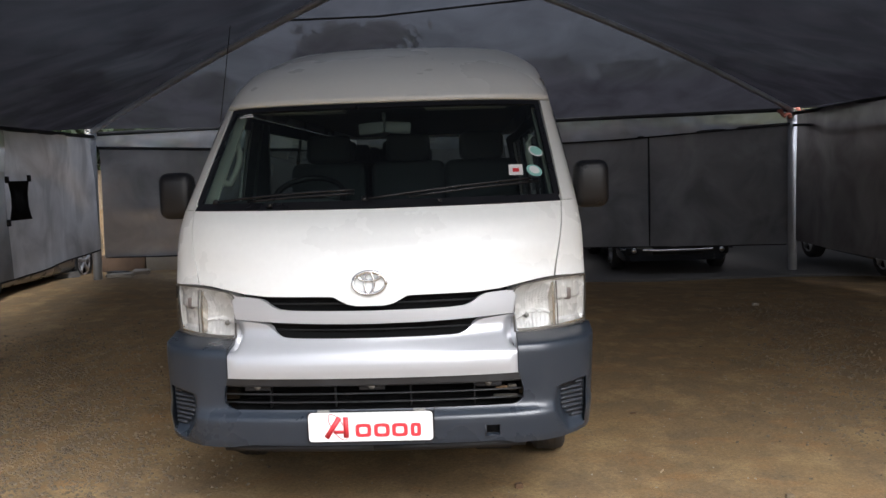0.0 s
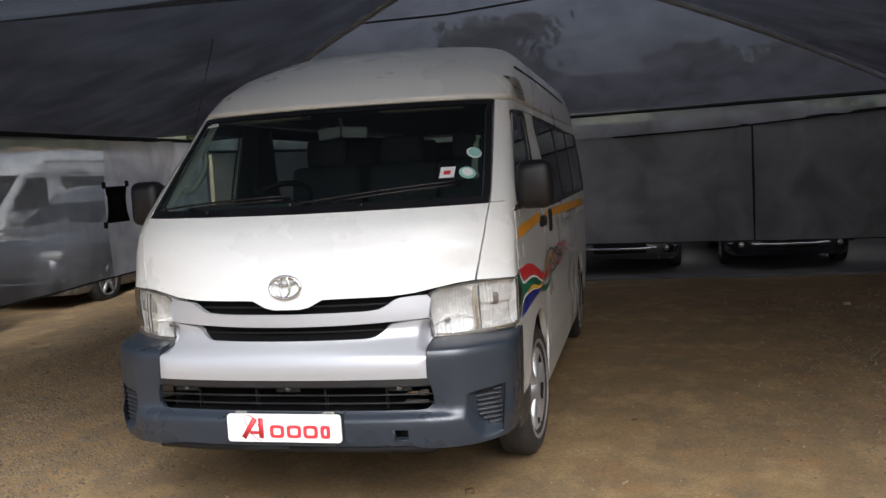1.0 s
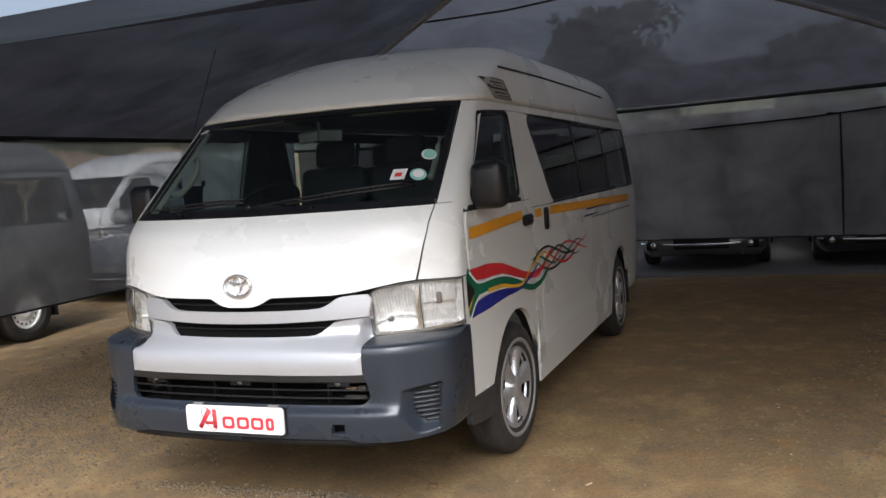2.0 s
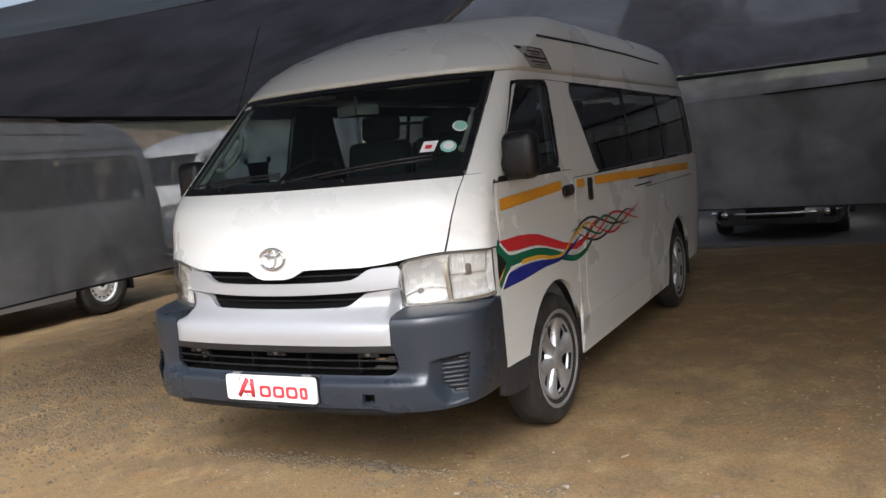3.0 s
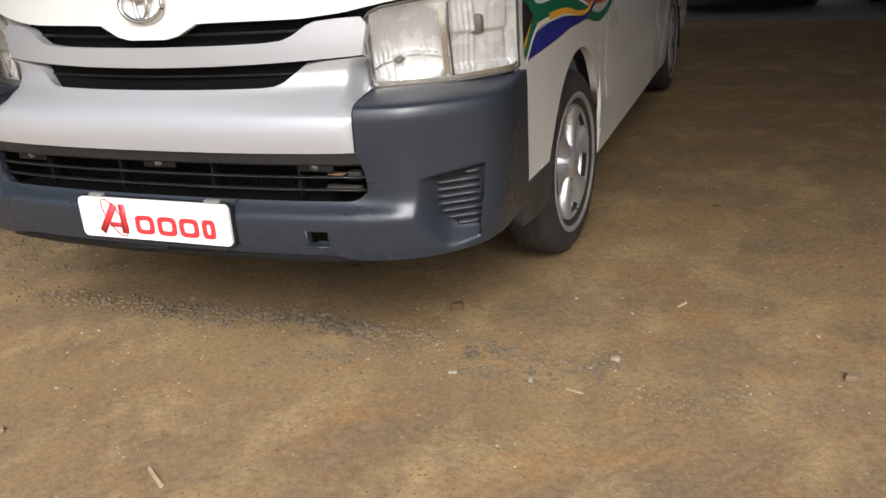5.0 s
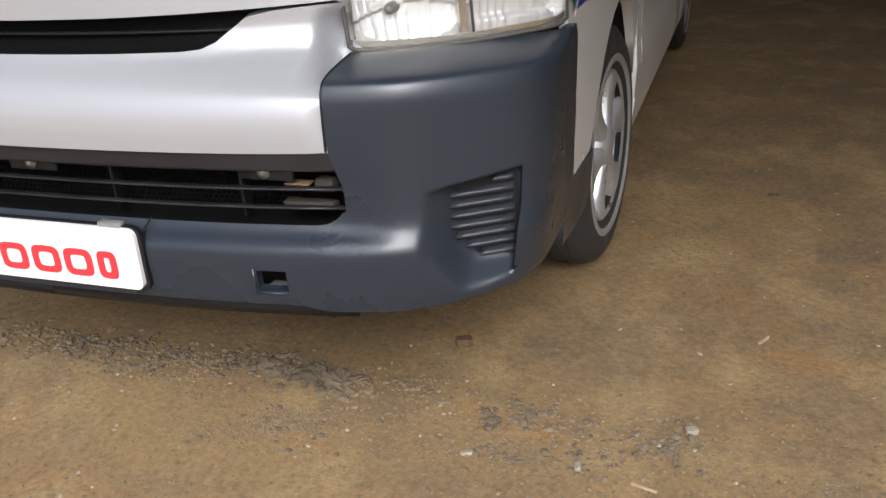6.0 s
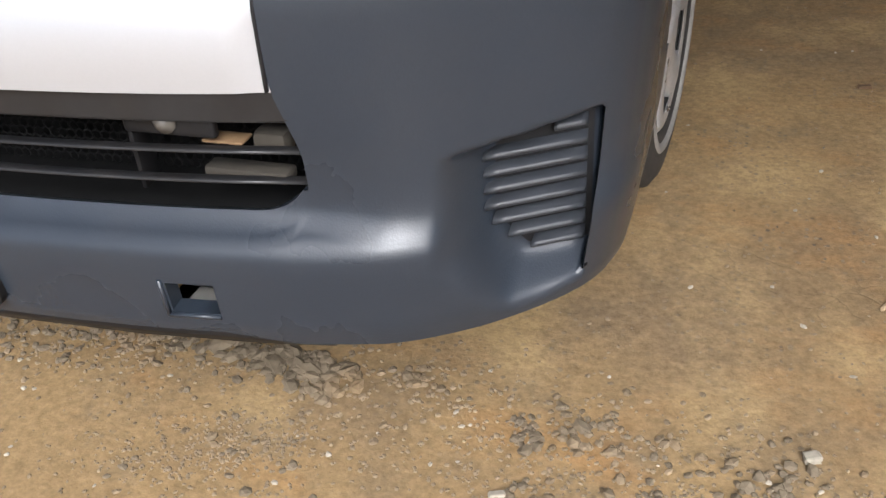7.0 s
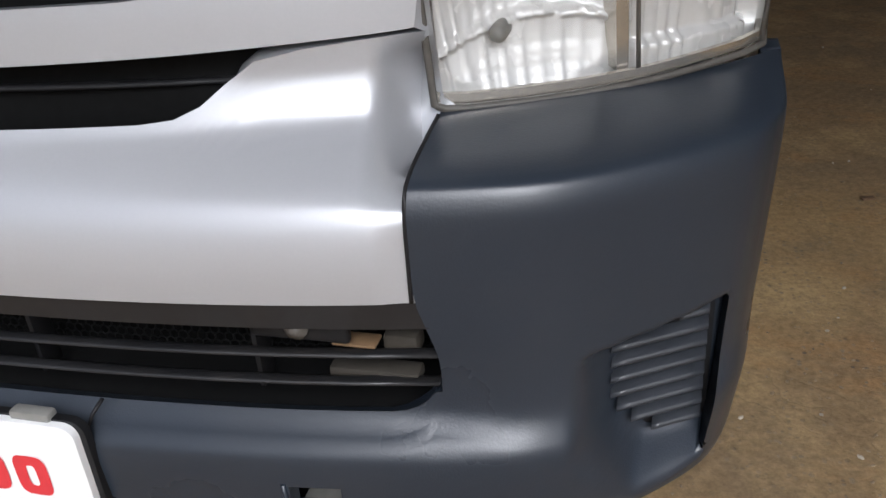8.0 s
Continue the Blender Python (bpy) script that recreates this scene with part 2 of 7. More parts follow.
# ---- the body form of a van: level outlines, rounded at the nose and tail ----
class Form:
    def __init__(self, **keys):
        self.keys = keys

    def val(self, name, z):
        k = self.keys[name]
        return float(np.interp(z, k[0], k[1]))

    def at(self, u, z):
        """u: 0 at the nose's middle, 1 at the corner's end, then metres along the side; -1 mirrors. Returns the place."""
        W, y0, D, n = self.val("W", z), self.val("y0", z), self.val("D", z), self.val("n", z)
        y1, q = self.val("y1", z), self.val("q" if "q" in self.keys else "n", z)
        s = 1.0 if u >= 0 else -1.0
        u = abs(u)
        if u <= 1:
            th = u * math.pi / 2
            x, y = W * math.sin(th) ** (2 / n), y0 + D * (1 - max(0.0, math.cos(th)) ** (2 / q))
        else:
            y = y0 + D + (u - 1)
            x = W
            Dr = 0.30
            if y > y1 - Dr:
                w = min(1.0, (y - (y1 - Dr)) / Dr)
                x = W * (1 - w ** 3.2 * 0.13)
        return Vector((s * x, y, z if z < 1.9 else 1.9 + (z - 1.9) * 0.955))

    def fx(self, x, z):
        """u from a distance to the side at the nose."""
        W, n = self.val("W", z), self.val("n", z)
        return math.asin(min(1.0, abs(x) / W) ** (n / 2)) / (math.pi / 2) * (1 if x >= 0 else -1)

    def sy(self, y, z):
        """u from a distance along the side."""
        y0, D, q = self.val("y0", z), self.val("D", z), self.val("q" if "q" in self.keys else "n", z)
        if y >= y0 + D:
            return 1 + y - y0 - D
        return math.acos(max(0.0, min(1.0, 1 - (y - y0) / D)) ** (q / 2)) / (math.pi / 2)

    def normal(self, u, z):
        e = 0.004
        lo, hi = (u - e, u + e)
        a, b = self.at(lo, z), self.at(hi, z)
        c, d = self.at(u, z - e), self.at(u, z + e)
        nn = (b - a).cross(d - c)
        if nn.length < 1e-12:
            nn = Vector((0, -1, 0))
        nn.normalize()
        p = self.at(u, z)
        if nn.dot(p - Vector((0, 2.7, 1.0))) < 0:
            nn.negate()
        return nn


def panel(form, cols, rows=6, k=4, off=0.0, fold=0.016, mirror=False, bulge=None):
    """A sheet on the form: cols are pairs (bottom, top) of (u, z), k steps between pairs; its rim is folded inwards."""
    bm = bmesh.new()
    pairs = []
    for i in range(len(cols) - 1):
        for j in range(k):
            f = j / k
            (b0, t0), (b1, t1) = cols[i], cols[i + 1]
            pairs.append(((b0[0] + (b1[0] - b0[0]) * f, b0[1] + (b1[1] - b0[1]) * f), (t0[0] + (t1[0] - t0[0]) * f, t0[1] + (t1[1] - t0[1]) * f)))
    pairs.append(cols[-1])
    grid, nor = [], []
    for b, t in pairs:
        line, ln = [], []
        for r in range(rows + 1):
            f = r / rows
            u, z = b[0] + (t[0] - b[0]) * f, b[1] + (t[1] - b[1]) * f
            p, q = form.at(u, z), form.normal(u, z)
            p = p + q * off
            if bulge:
                p = p + q * bulge(u, z)
            if mirror:
                p.x, q.x = -p.x, -q.x
            line.append(bm.verts.new(p))
            ln.append(q)
        grid.append(line)
        nor.append(ln)
    nc = len(grid)
    for i in range(nc - 1):
        for r in range(rows):
            vs = (grid[i][r], grid[i + 1][r], grid[i + 1][r + 1], grid[i][r + 1])
            try:
                f = bm.faces.new(vs)
            except ValueError:
                continue
            f.normal_update()
            if f.normal.dot(nor[i][r]) < 0:
                f.normal_flip()
    if fold:
        ring = [(i, 0) for i in range(nc)] + [(nc - 1, r) for r in range(1, rows + 1)] + [(i, rows) for i in range(nc - 2, -1, -1)] + [(0, r) for r in range(rows - 1, 0, -1)]
        inner = [bm.verts.new(grid[i][r].co - nor[i][r] * fold) for i, r in ring]
        for a in range(len(ring)):
            b = (a + 1) % len(ring)
            va, vb = grid[ring[a][0]][ring[a][1]], grid[ring[b][0]][ring[b][1]]
            try:
                f = bm.faces.new((va, vb, inner[b], inner[a]))
            except ValueError:
                continue
            e = bm.edges.get((va, vb))
            if e:
                e.smooth = False
    return bm


VAN = Form(
    W=((0.2, 0.35, 0.6, 0.95, 1.25, 1.4, 1.6, 1.86, 1.95, 2.08, 2.17, 2.23, 2.27, 2.30, 2.32, 2.335), (0.905, 0.922, 0.938, 0.948, 0.944, 0.931, 0.905, 0.866, 0.856, 0.832, 0.80, 0.745, 0.675, 0.57, 0.43, 0.10)),
    y0=((0.2, 0.8, 0.95, 1.07, 1.2, 1.3, 1.37, 1.86, 1.9, 2.0, 2.12, 2.22, 2.27, 2.30, 2.32, 2.335), (0.10, 0.08, 0.072, 0.085, 0.125, 0.18, 0.25, 0.80, 0.845, 0.98, 1.22, 1.50, 1.72, 2.0, 2.4, 3.1)),
    D=((0.2, 0.95, 1.07, 1.37, 1.86, 2.0, 2.1, 2.2, 2.335), (0.345, 0.345, 0.345, 0.34, 0.34, 0.40, 0.45, 0.6, 0.3)),
    q=((0.2, 1.1, 1.37, 1.86, 2.0, 2.335), (1.35, 1.40, 2.15, 2.3, 2.4, 2.2)),
    n=((0.2, 1.1, 1.37, 1.86, 2.0, 2.335), (2.0, 2.0, 2.15, 2.3, 2.4, 2.2)),
    y1=((0.2, 0.6, 1.2, 1.86, 2.05, 2.18, 2.26, 2.31, 2.335), (5.45, 5.50, 5.50, 5.38, 5.22, 5.05, 4.8, 4.4, 3.5)),
)
BUMP = Form(
    W=((0.2, 0.36, 0.42, 0.5, 0.75, 0.8, 0.84), (0.900, 0.926, 0.940, 0.950, 0.963, 0.965, 0.962)),
    y0=((0.2, 0.36, 0.38, 0.42, 0.49, 0.512, 0.528, 0.545, 0.565, 0.60, 0.66, 0.765, 0.780, 0.792, 0.801, 0.8065, 0.8125, 0.822, 0.83), (0.05, 0.0, -0.012, -0.020, -0.024, -0.022, -0.012, -0.002, 0.002, 0.004, 0.006, 0.009, 0.012, 0.018, 0.026, 0.034, 0.058, 0.084, 0.086)),
    D=((0.2, 0.75, 0.80, 0.821), (0.37, 0.37, 0.37, 0.345)),
    n=((0.2, 0.797, 0.821), (2.3, 2.3, 2.0)),
    q=((0.2, 0.797, 0.808, 0.821), (4.0, 4.0, 2.8, 1.36)),
    y1=((0.2, 1.0), (5.5, 5.5)),
)


def arch(form, cy, cz, r, y, z_low):
    """Lower edge of a side sheet at y: the wheel's arch or the sill."""
    d = abs(y - cy)
    return max(z_low, cz + math.sqrt(max(0.0, r * r - d * d)) * 1.0) if d < r else z_low


FW, RW, TYRE = 1.285, 4.40, 0.342
AY = 1.262


def F(x, z):
    return (VAN.fx(x, z), z)


def S(y, z):
    return (VAN.sy(y, z), z)


def mir(pairs):
    return [((-b[0], b[1]), (-t[0], t[1])) for b, t in pairs[::-1]]


def wheel_parts(van, x, y, side, cap=True, hub=0.330, steer=0.0, size=1.0):
    """side +1: the outer face looks to +x."""
    m = pose(x, y, hub, 0, 0, (0 if side > 0 else 180) + steer) @ Matrix.Scale(size, 4)
    bm = bmesh.new()
    lathe(bm, [(-0.08, 0.06), (-0.08, 0.19), (0.0, 0.195), (0.035, 0.19), (0.045, 0.185), (0.04, 0.15), (0.02, 0.10), (0.03, 0.05), (0.04, 0.0)], m, 32)
    wheel = part("wheel", bm, BLACK if cap else STEEL, van, "road wheel")
    bm = bmesh.new()
    lathe(bm, [(-0.080, 0.19), (-0.085, 0.25), (-0.080, 0.310), (-0.068, 0.336), (-0.045, 0.346), (0.05, 0.346), (0.082, 0.338), (0.098, 0.315), (0.104, 0.28), (0.098, 0.235), (0.07, 0.20)], m, 48)
    part("tyre", bm, RUBBER, wheel, "worn black tyre, dusty tread")
    bm = bmesh.new()
    for gx in (-0.044, -0.014, 0.017, 0.048):
        lathe(bm, [(gx - 0.005, 0.3445), (gx, 0.3495), (gx + 0.005, 0.3445)], m, 48)
    part("tread_rib", bm, RUBBER, wheel)
    bm = bmesh.new()
    lathe(bm, [(0.096, 0.238), (0.1045, 0.244), (0.1065, 0.256), (0.102, 0.262)], m, 48)
    part("sidewall_ring", bm, RING if cap else RUBBER, wheel, "pale worn ring on the sidewall")
    bm = bmesh.new()
    if cap:
        lathe(bm, [(0.055, 0.205), (0.075, 0.214), (0.088, 0.218), (0.094, 0.210), (0.088, 0.198)], m, 48)
        cover = part("hubcap", bm, ALLOY, wheel, "silver hubcap rim")
        bm = bmesh.new()
        lathe(bm, [(0.050, 0.080), (0.084, 0.066), (0.096, 0.05), (0.100, 0.0)], m, 32)
        part("hub", bm, ALLOY, wheel)
        for i in range(6):
            a = i * math.tau / 6 + 0.2
            bm = bmesh.new()
            top = []
            for r, hw, dx in ((0.055, 0.50, 0.086), (0.09, 0.33, 0.085), (0.13, 0.25, 0.083), (0.17, 0.24, 0.085), (0.206, 0.30, 0.089)):
                top.append([Vector((dx, r * math.cos(a + q), r * math.sin(a + q))) for q in (-hw, -hw * 0.6, 0, hw * 0.6, hw)])
            vs = [[bm.verts.new(m @ (p + Vector((0.007 if j == 2 else 0.006 if j in (1, 3) else -0.002, 0, 0)))) for j, p in enumerate(row)] for row in top]
            lo = [[bm.verts.new(m @ (p - Vector((0.03, 0, 0)))) for p in row] for row in top]
            for p in range(4):
                for q in range(4):
                    bm.faces.new((vs[p][q], vs[p][q + 1], vs[p + 1][q + 1], vs[p + 1][q]))
                for q in (0, 4):
                    bm.faces.new((vs[p][q], vs[p + 1][q], lo[p + 1][q], lo[p][q]))
            bmesh.ops.recalc_face_normals(bm, faces=bm.faces)
            part("spoke", bm, ALLOY, wheel)
    else:
        lathe(bm, [(0.045, 0.186), (0.06, 0.20), (0.075, 0.205), (0.06, 0.19), (0.03, 0.175), (0.048, 0.135), (0.042, 0.10), (0.06, 0.085), (0.064, 0.04), (0.05, 0.035), (0.05, 0.0)], m, 40)
        rim = part("rim", bm, STEEL, wheel, "white steel rim with round holes")
        bm = bmesh.new()
        for i in range(16):
            a = i * math.tau / 16
            lathe(bm, [(0.047, 0.012), (0.050, 0.011), (0.050, 0.0)], m @ Matrix.Translation((-0.004, 0.152 * math.cos(a), 0.152 * math.sin(a))), 10)
        lathe(bm, [(0.055, 0.034), (0.062, 0.028), (0.064, 0.0)], m, 14)
        tagged(part("rim_holes", bm, BLACK, rim), kind="stuff")
    return wheel


def side_sheets(van, mirror, paint):
    """The body side: fender, cab door, side wall, sill and roof edge, with arches."""
    r = 0.415
    # fender ahead of the wheel, up to the belt
    cols = []
    ys = [(0.525, 0.452), (0.57, 0.53), (0.64, 0.63), (0.72, 0.72), (0.80, 0.80), (AY - r + 0.001, AY - r + 0.001)]
    for y, yt in ys:
        low = float(np.interp(y, (0.52, 0.85), (0.462, 0.447)))
        cols.append((S(y, low), S(yt, 1.040 if yt > 0.57 else 1.035)))
    part("front_wing", panel(VAN, cols, 6, 2, mirror=mirror), paint, van)
    cols = []
    for i in range(13):
        y = AY - r + 2 * r * i / 12
        cols.append((S(y, arch(VAN, AY, 0.34, r, y, 0.447)), S(y, 1.040)))
    part("wheel_arch", panel(VAN, cols, 6, 1, fold=0.03, mirror=mirror), paint, van)
    # wing above the headlamp, ahead of the door
    cols = [(F(0.80, 1.052), F(0.848, 1.372)), (S(0.40, 1.046), S(0.49, 1.372)), (S(0.56, 1.040), S(0.575, 1.372))]
    part("scuttle_panel", panel(VAN, cols, 8, 3, mirror=mirror), paint, van)
    # cab door below the window
    cols = [(S(0.568, 1.040), S(0.585, 1.322)), (S(0.9, 1.040), S(0.9, 1.322)), (S(1.3, 1.040), S(1.3, 1.322)), (S(1.69, 1.040), S(1.69, 1.322))]
    door = part("cab_door", panel(VAN, cols, 6, 3, mirror=mirror), paint, van)
    # lower rear part of the door, behind the wheel
    cols = [(S(AY + r + 0.004, 0.36), S(AY + r + 0.004, 1.040)), (S(1.80, 0.36), S(1.80, 1.040))]
    part("door_lower", panel(VAN, cols, 12, 2, mirror=mirror, bulge=lambda u, z: 0.012 * (1 - smooth01(0.49, 0.56, z))), paint, van)
    return door


def side_wall(van, mirror, paint):
    r = 0.43
    cols = [(S(1.698, 1.040), S(1.698, 1.27)), (S(3.2, 1.040), S(3.2, 1.27)), (S(4.2, 1.040), S(4.2, 1.27)), (S(5.1, 1.040), S(5.1, 1.27)), (S(5.46, 1.040), S(5.42, 1.27))]
    part("belt_panel", panel(VAN, cols, 4, 3, mirror=mirror), paint, van)
    cols = [(S(1.808, 0.4565), S(1.808, 1.040)), (S(2.6, 0.4565), S(2.6, 1.040)), (S(3.4, 0.4565), S(3.4, 1.040)), (S(RW - r, 0.4565), S(RW - r, 1.040))]
    part("sliding_door", panel(VAN, cols, 12, 4, mirror=mirror, bulge=lambda u, z: 0.012 * (1 - smooth01(0.49, 0.56, z))), paint, van)
    cols = [(S(RW - r + 2 * r * i / 12, arch(VAN, RW, 0.34, r, RW - r + 2 * r * i / 12, 0.46)), S(RW - r + 2 * r * i / 12, 1.040)) for i in range(13)]
    part("rear_arch", panel(VAN, cols, 6, 1, fold=0.03, mirror=mirror), paint, van)
    cols = [(S(RW + r, 0.33), S(RW + r, 1.040)), (S(5.2, 0.33), S(5.2, 1.040)), (S(5.46, 0.36), S(5.46, 1.040))]
    part("rear_quarter", panel(VAN, cols, 6, 2, mirror=mirror), paint, van)
    cols = [(S(AY + r + 0.02, 0.245), S(AY + r + 0.02, 0.455)), (S(2.6, 0.245), S(2.6, 0.455)), (S(RW - r, 0.25), S(RW - r, 0.455))]
    part("sill", panel(VAN, cols, 5, 6, off=0.012, mirror=mirror, fold=0.05), paint, van)


def upper_side(van, mirror, paint):
    """Pillars and the wall round the windows, and the panes."""
    # A pillar
    cols = [(F(0.852, 1.376), F(0.802, 1.862)), (S(0.50, 1.376), S(1.06, 1.862)), (S(0.60, 1.328), S(1.135, 1.862))]
    part("windscreen_pillar", panel(VAN, cols, 8, 2, mirror=mirror, fold=0.03), paint, van)
    # header over the windows
    cols = [(S(0.98, 1.81), S(1.10, 1.865)), (S(1.5, 1.83), S(1.5, 1.865)), (S(3, 1.82), S(3, 1.865)), (S(5.0, 1.79), S(5.0, 1.865)), (S(5.33, 1.79), S(5.30, 1.865))]
    part("window_header", panel(VAN, cols, 2, 4, mirror=mirror), paint, van)
    # B pillar
    cols = [(S(1.47, 1.325), S(1.53, 1.825)), (S(1.69, 1.325), S(1.72, 1.825))]
    part("door_frame", panel(VAN, cols, 6, 2, mirror=mirror), paint, van)
    cols = [(S(1.70, 1.275), S(1.73, 1.825)), (S(2.17, 1.275), S(1.85, 1.825))]
    part("pillar", panel(VAN, cols, 6, 2, mirror=mirror), paint, van)
    cols = [(S(5.17, 1.275), S(5.13, 1.79)), (S(5.43, 1.275), S(5.33, 1.79))]
    part("rear_pillar", panel(VAN, cols, 6, 2, mirror=mirror), paint, van)
    cols = [(S(0.60, 1.325), S(0.63, 1.35)), (S(1.47, 1.325), S(1.47, 1.345))]
    part("window_seal", panel(VAN, cols, 1, 6, off=0.004, mirror=mirror), TRIM, van)
    # panes
    cols = [(S(0.61, 1.345), S(1.00, 1.808)), (S(0.9, 1.345), S(1.2, 1.822)), (S(1.465, 1.345), S(1.525, 1.825))]
    part("cab_window", panel(VAN, cols, 6, 4, off=-0.010, mirror=mirror, fold=0.004), CLEAR, van, "cab side window")
    edges = ((2.175, 1.855, 3.03, 3.03), (3.06, 3.06, 4.05, 4.05), (4.08, 4.08, 5.16, 5.12))
    for a, b, c, d in edges:
        cols = [(S(a, 1.28), S(b, 1.822)), (S((a + c) / 2, 1.275), S((b + d) / 2, 1.815)), (S(c, 1.28), S(d, 1.80))]
        part("side_window", panel(VAN, cols, 6, 4, off=-0.006, mirror=mirror, fold=0.004), TINTED, van, "dark tinted side window")
    for a, b in ((3.045, 3.045), (4.065, 4.065)):
        cols = [(S(a - 0.018, 1.28), S(b - 0.018, 1.815)), (S(a + 0.018, 1.28), S(b + 0.018, 1.812))]
        part("window_bar", panel(VAN, cols, 4, 1, off=-0.002, mirror=mirror), TRIM, van)
    window_surround(van, mirror, paint, ((2.165, 1.282), (5.165, 1.282), (5.125, 1.792), (1.855, 1.818)), 0.045, 0.030)
    window_surround(van, mirror, paint, ((0.62, 1.352), (1.468, 1.352), (1.528, 1.822), (1.02, 1.806)), 0.040, 0.026)


def window_surround(van, mirror, paint, corners, radius, width):
    """Rounded corners in the body colour and a black border round an opening."""
    cs = [Vector(c) for c in corners]
    mid = sum(cs, Vector((0, 0))) / len(cs)

    def place(p, off):
        u = VAN.sy(p.x, p.y)
        q = VAN.at(u, p.y) + VAN.normal(u, p.y) * off
        return (-q.x if mirror else q.x, q.y, q.z)

    line = []
    for i, c in enumerate(cs):
        a, b = (cs[i - 1] - c).normalized(), (cs[(i + 1) % len(cs)] - c).normalized()
        half = a.angle(b) / 2
        run = radius / math.tan(half)
        centre = c + (a + b).normalized() * (radius / math.sin(half))
        p0, p1 = c + a * run - centre, c + b * run - centre
        arc = [centre + (p0.lerp(p1, k / 6)).normalized() * radius for k in range(7)]
        fill = bmesh.new()
        tip = fill.verts.new(place(c + (c - mid).normalized() * 0.012, 0.001))
        ring = [fill.verts.new(place(p, 0.001)) for p in [c + a * (run + 0.004) + (c - mid).normalized() * 0.006] + arc + [c + b * (run + 0.004) + (c - mid).normalized() * 0.006]]
        for k in range(len(ring) - 1):
            fill.faces.new((tip, ring[k], ring[k + 1]))
        bmesh.ops.recalc_face_normals(fill, faces=fill.faces)
        part("window_corner", fill, paint, van)
        line += arc
        nxt = cs[(i + 1) % len(cs)]
        c2 = nxt + (c - nxt).normalized() * (radius * 1.2)
        line += [arc[-1].lerp(c2, k / 7) for k in range(1, 7)]
    bm = bmesh.new()
    rim = []
    for p in line:
        d = (mid - p).normalized()
        rim.append([bm.verts.new(place(p + d * w, off)) for w, off in ((-0.002, 0.003), (0.004, 0.0035), (width, -0.003))])
    n = len(rim)
    for i in range(n):
        for k in range(2):
            bm.faces.new((rim[i][k], rim[(i + 1) % n][k], rim[(i + 1) % n][k + 1], rim[i][k + 1]))
    bmesh.ops.recalc_face_normals(bm, faces=bm.faces)
    part("window_seal", bm, TRIM, van, "black rubber window seal")


def roof_and_tail(van, paint):
    """High roof in level rings, and the tail."""
    bm = bmesh.new()
    zs = [1.868, 1.90, 1.95, 2.0, 2.05, 2.10, 2.14, 2.18, 2.21, 2.24, 2.26, 2.28, 2.295, 2.308, 2.32, 2.33]
    rings = []
    for z in zs:
        y0, D, y1 = VAN.val("y0", z), VAN.val("D", z), VAN.val("y1", z)
        us = [i / 14 for i in range(15)] + [1 + (y1 - y0 - D) * (i / 16) for i in range(1, 17)]
        pts = [VAN.at(u, z) for u in us]
        ring = [Vector((-p.x, p.y, p.z)) for p in pts[:0:-1]] + pts
        rings.append([bm.verts.new(p) for p in ring])
    for a, b in zip(rings, rings[1:]):
        for i in range(len(a)):
            j = (i + 1) % len(a)
            bm.faces.new((a[i], a[j], b[j], b[i]))
    bm.faces.new(rings[-1])
    low = [bm.verts.new(v.co + Vector((-0.03 * v.co.x, 0.03 if v.co.y < 2.5 else -0.03, -0.004))) for v in rings[0]]
    for i in range(len(low)):
        j = (i + 1) % len(low)
        bm.faces.new((rings[0][j], rings[0][i], low[i], low[j]))
    bmesh.ops.recalc_face_normals(bm, faces=bm.faces)
    part("high_roof", bm, paint, van, "raised white fibreglass roof")
    bm = bmesh.new()
    rows = []
    for z in (0.33, 0.6, 0.9, 1.2, 1.275):
        y1, W = VAN.val("y1", z), VAN.val("W", z) * 0.87
        rows.append([bm.verts.new((W * t, y1 + 0.02 - 0.05 * t * t, z)) for t in (-1, -0.7, -0.35, 0, 0.35, 0.7, 1)])
    for a, b in zip(rows, rows[1:]):
        for i in range(6):
            bm.faces.new((a[i + 1], a[i], b[i], b[i + 1]))
    part("tailgate", bm, paint, van)
    bm = bmesh.new()
    rows = []
    for z in (1.275, 1.5, 1.75, 1.868):
        y1, W = VAN.val("y1", z), VAN.val("W", z) * 0.87
        rows.append([bm.verts.new((W * t, y1 + 0.02 - 0.05 * t * t, z)) for t in (-1, -0.7, -0.35, 0, 0.35, 0.7, 1)])
    for a, b in zip(rows, rows[1:]):
        for i in range(6):
            bm.faces.new((a[i + 1], a[i], b[i], b[i + 1]))
    part("rear_window", bm, TINTED, van, "tinted rear window")
    part("floor_pan", boxed(0, 2.9, 0.52, 1.62, 4.9, 0.06, 0.01), BLACK, van)
    part("underbody", boxed(0, 2.8, 0.36, 0.9, 4.6, 0.2, 0.03), BLACK, van)


def underbody(van):
    """Floor pan, chassis rails and axle under the van."""
    bm = bmesh.new()
    box(bm, 0, 2.95, 0.40, 1.30, 4.6, 0.05, 0.01)
    for x in (-0.42, 0.42):
        box(bm, x, 2.95, 0.33, 0.09, 4.5, 0.11, 0.01)
    tube(bm, [(-0.66, RW, 0.33), (0.66, RW, 0.33)], 0.05, 10)
    box(bm, 0, 0.80, 0.34, 1.10, 0.50, 0.10, 0.03)
    box(bm, 0, RW, 0.33, 0.26, 0.24, 0.22, 0.06)
    sharpen(bm)
    part("underbody", bm, BLACK, van, "black floor pan and chassis rails")


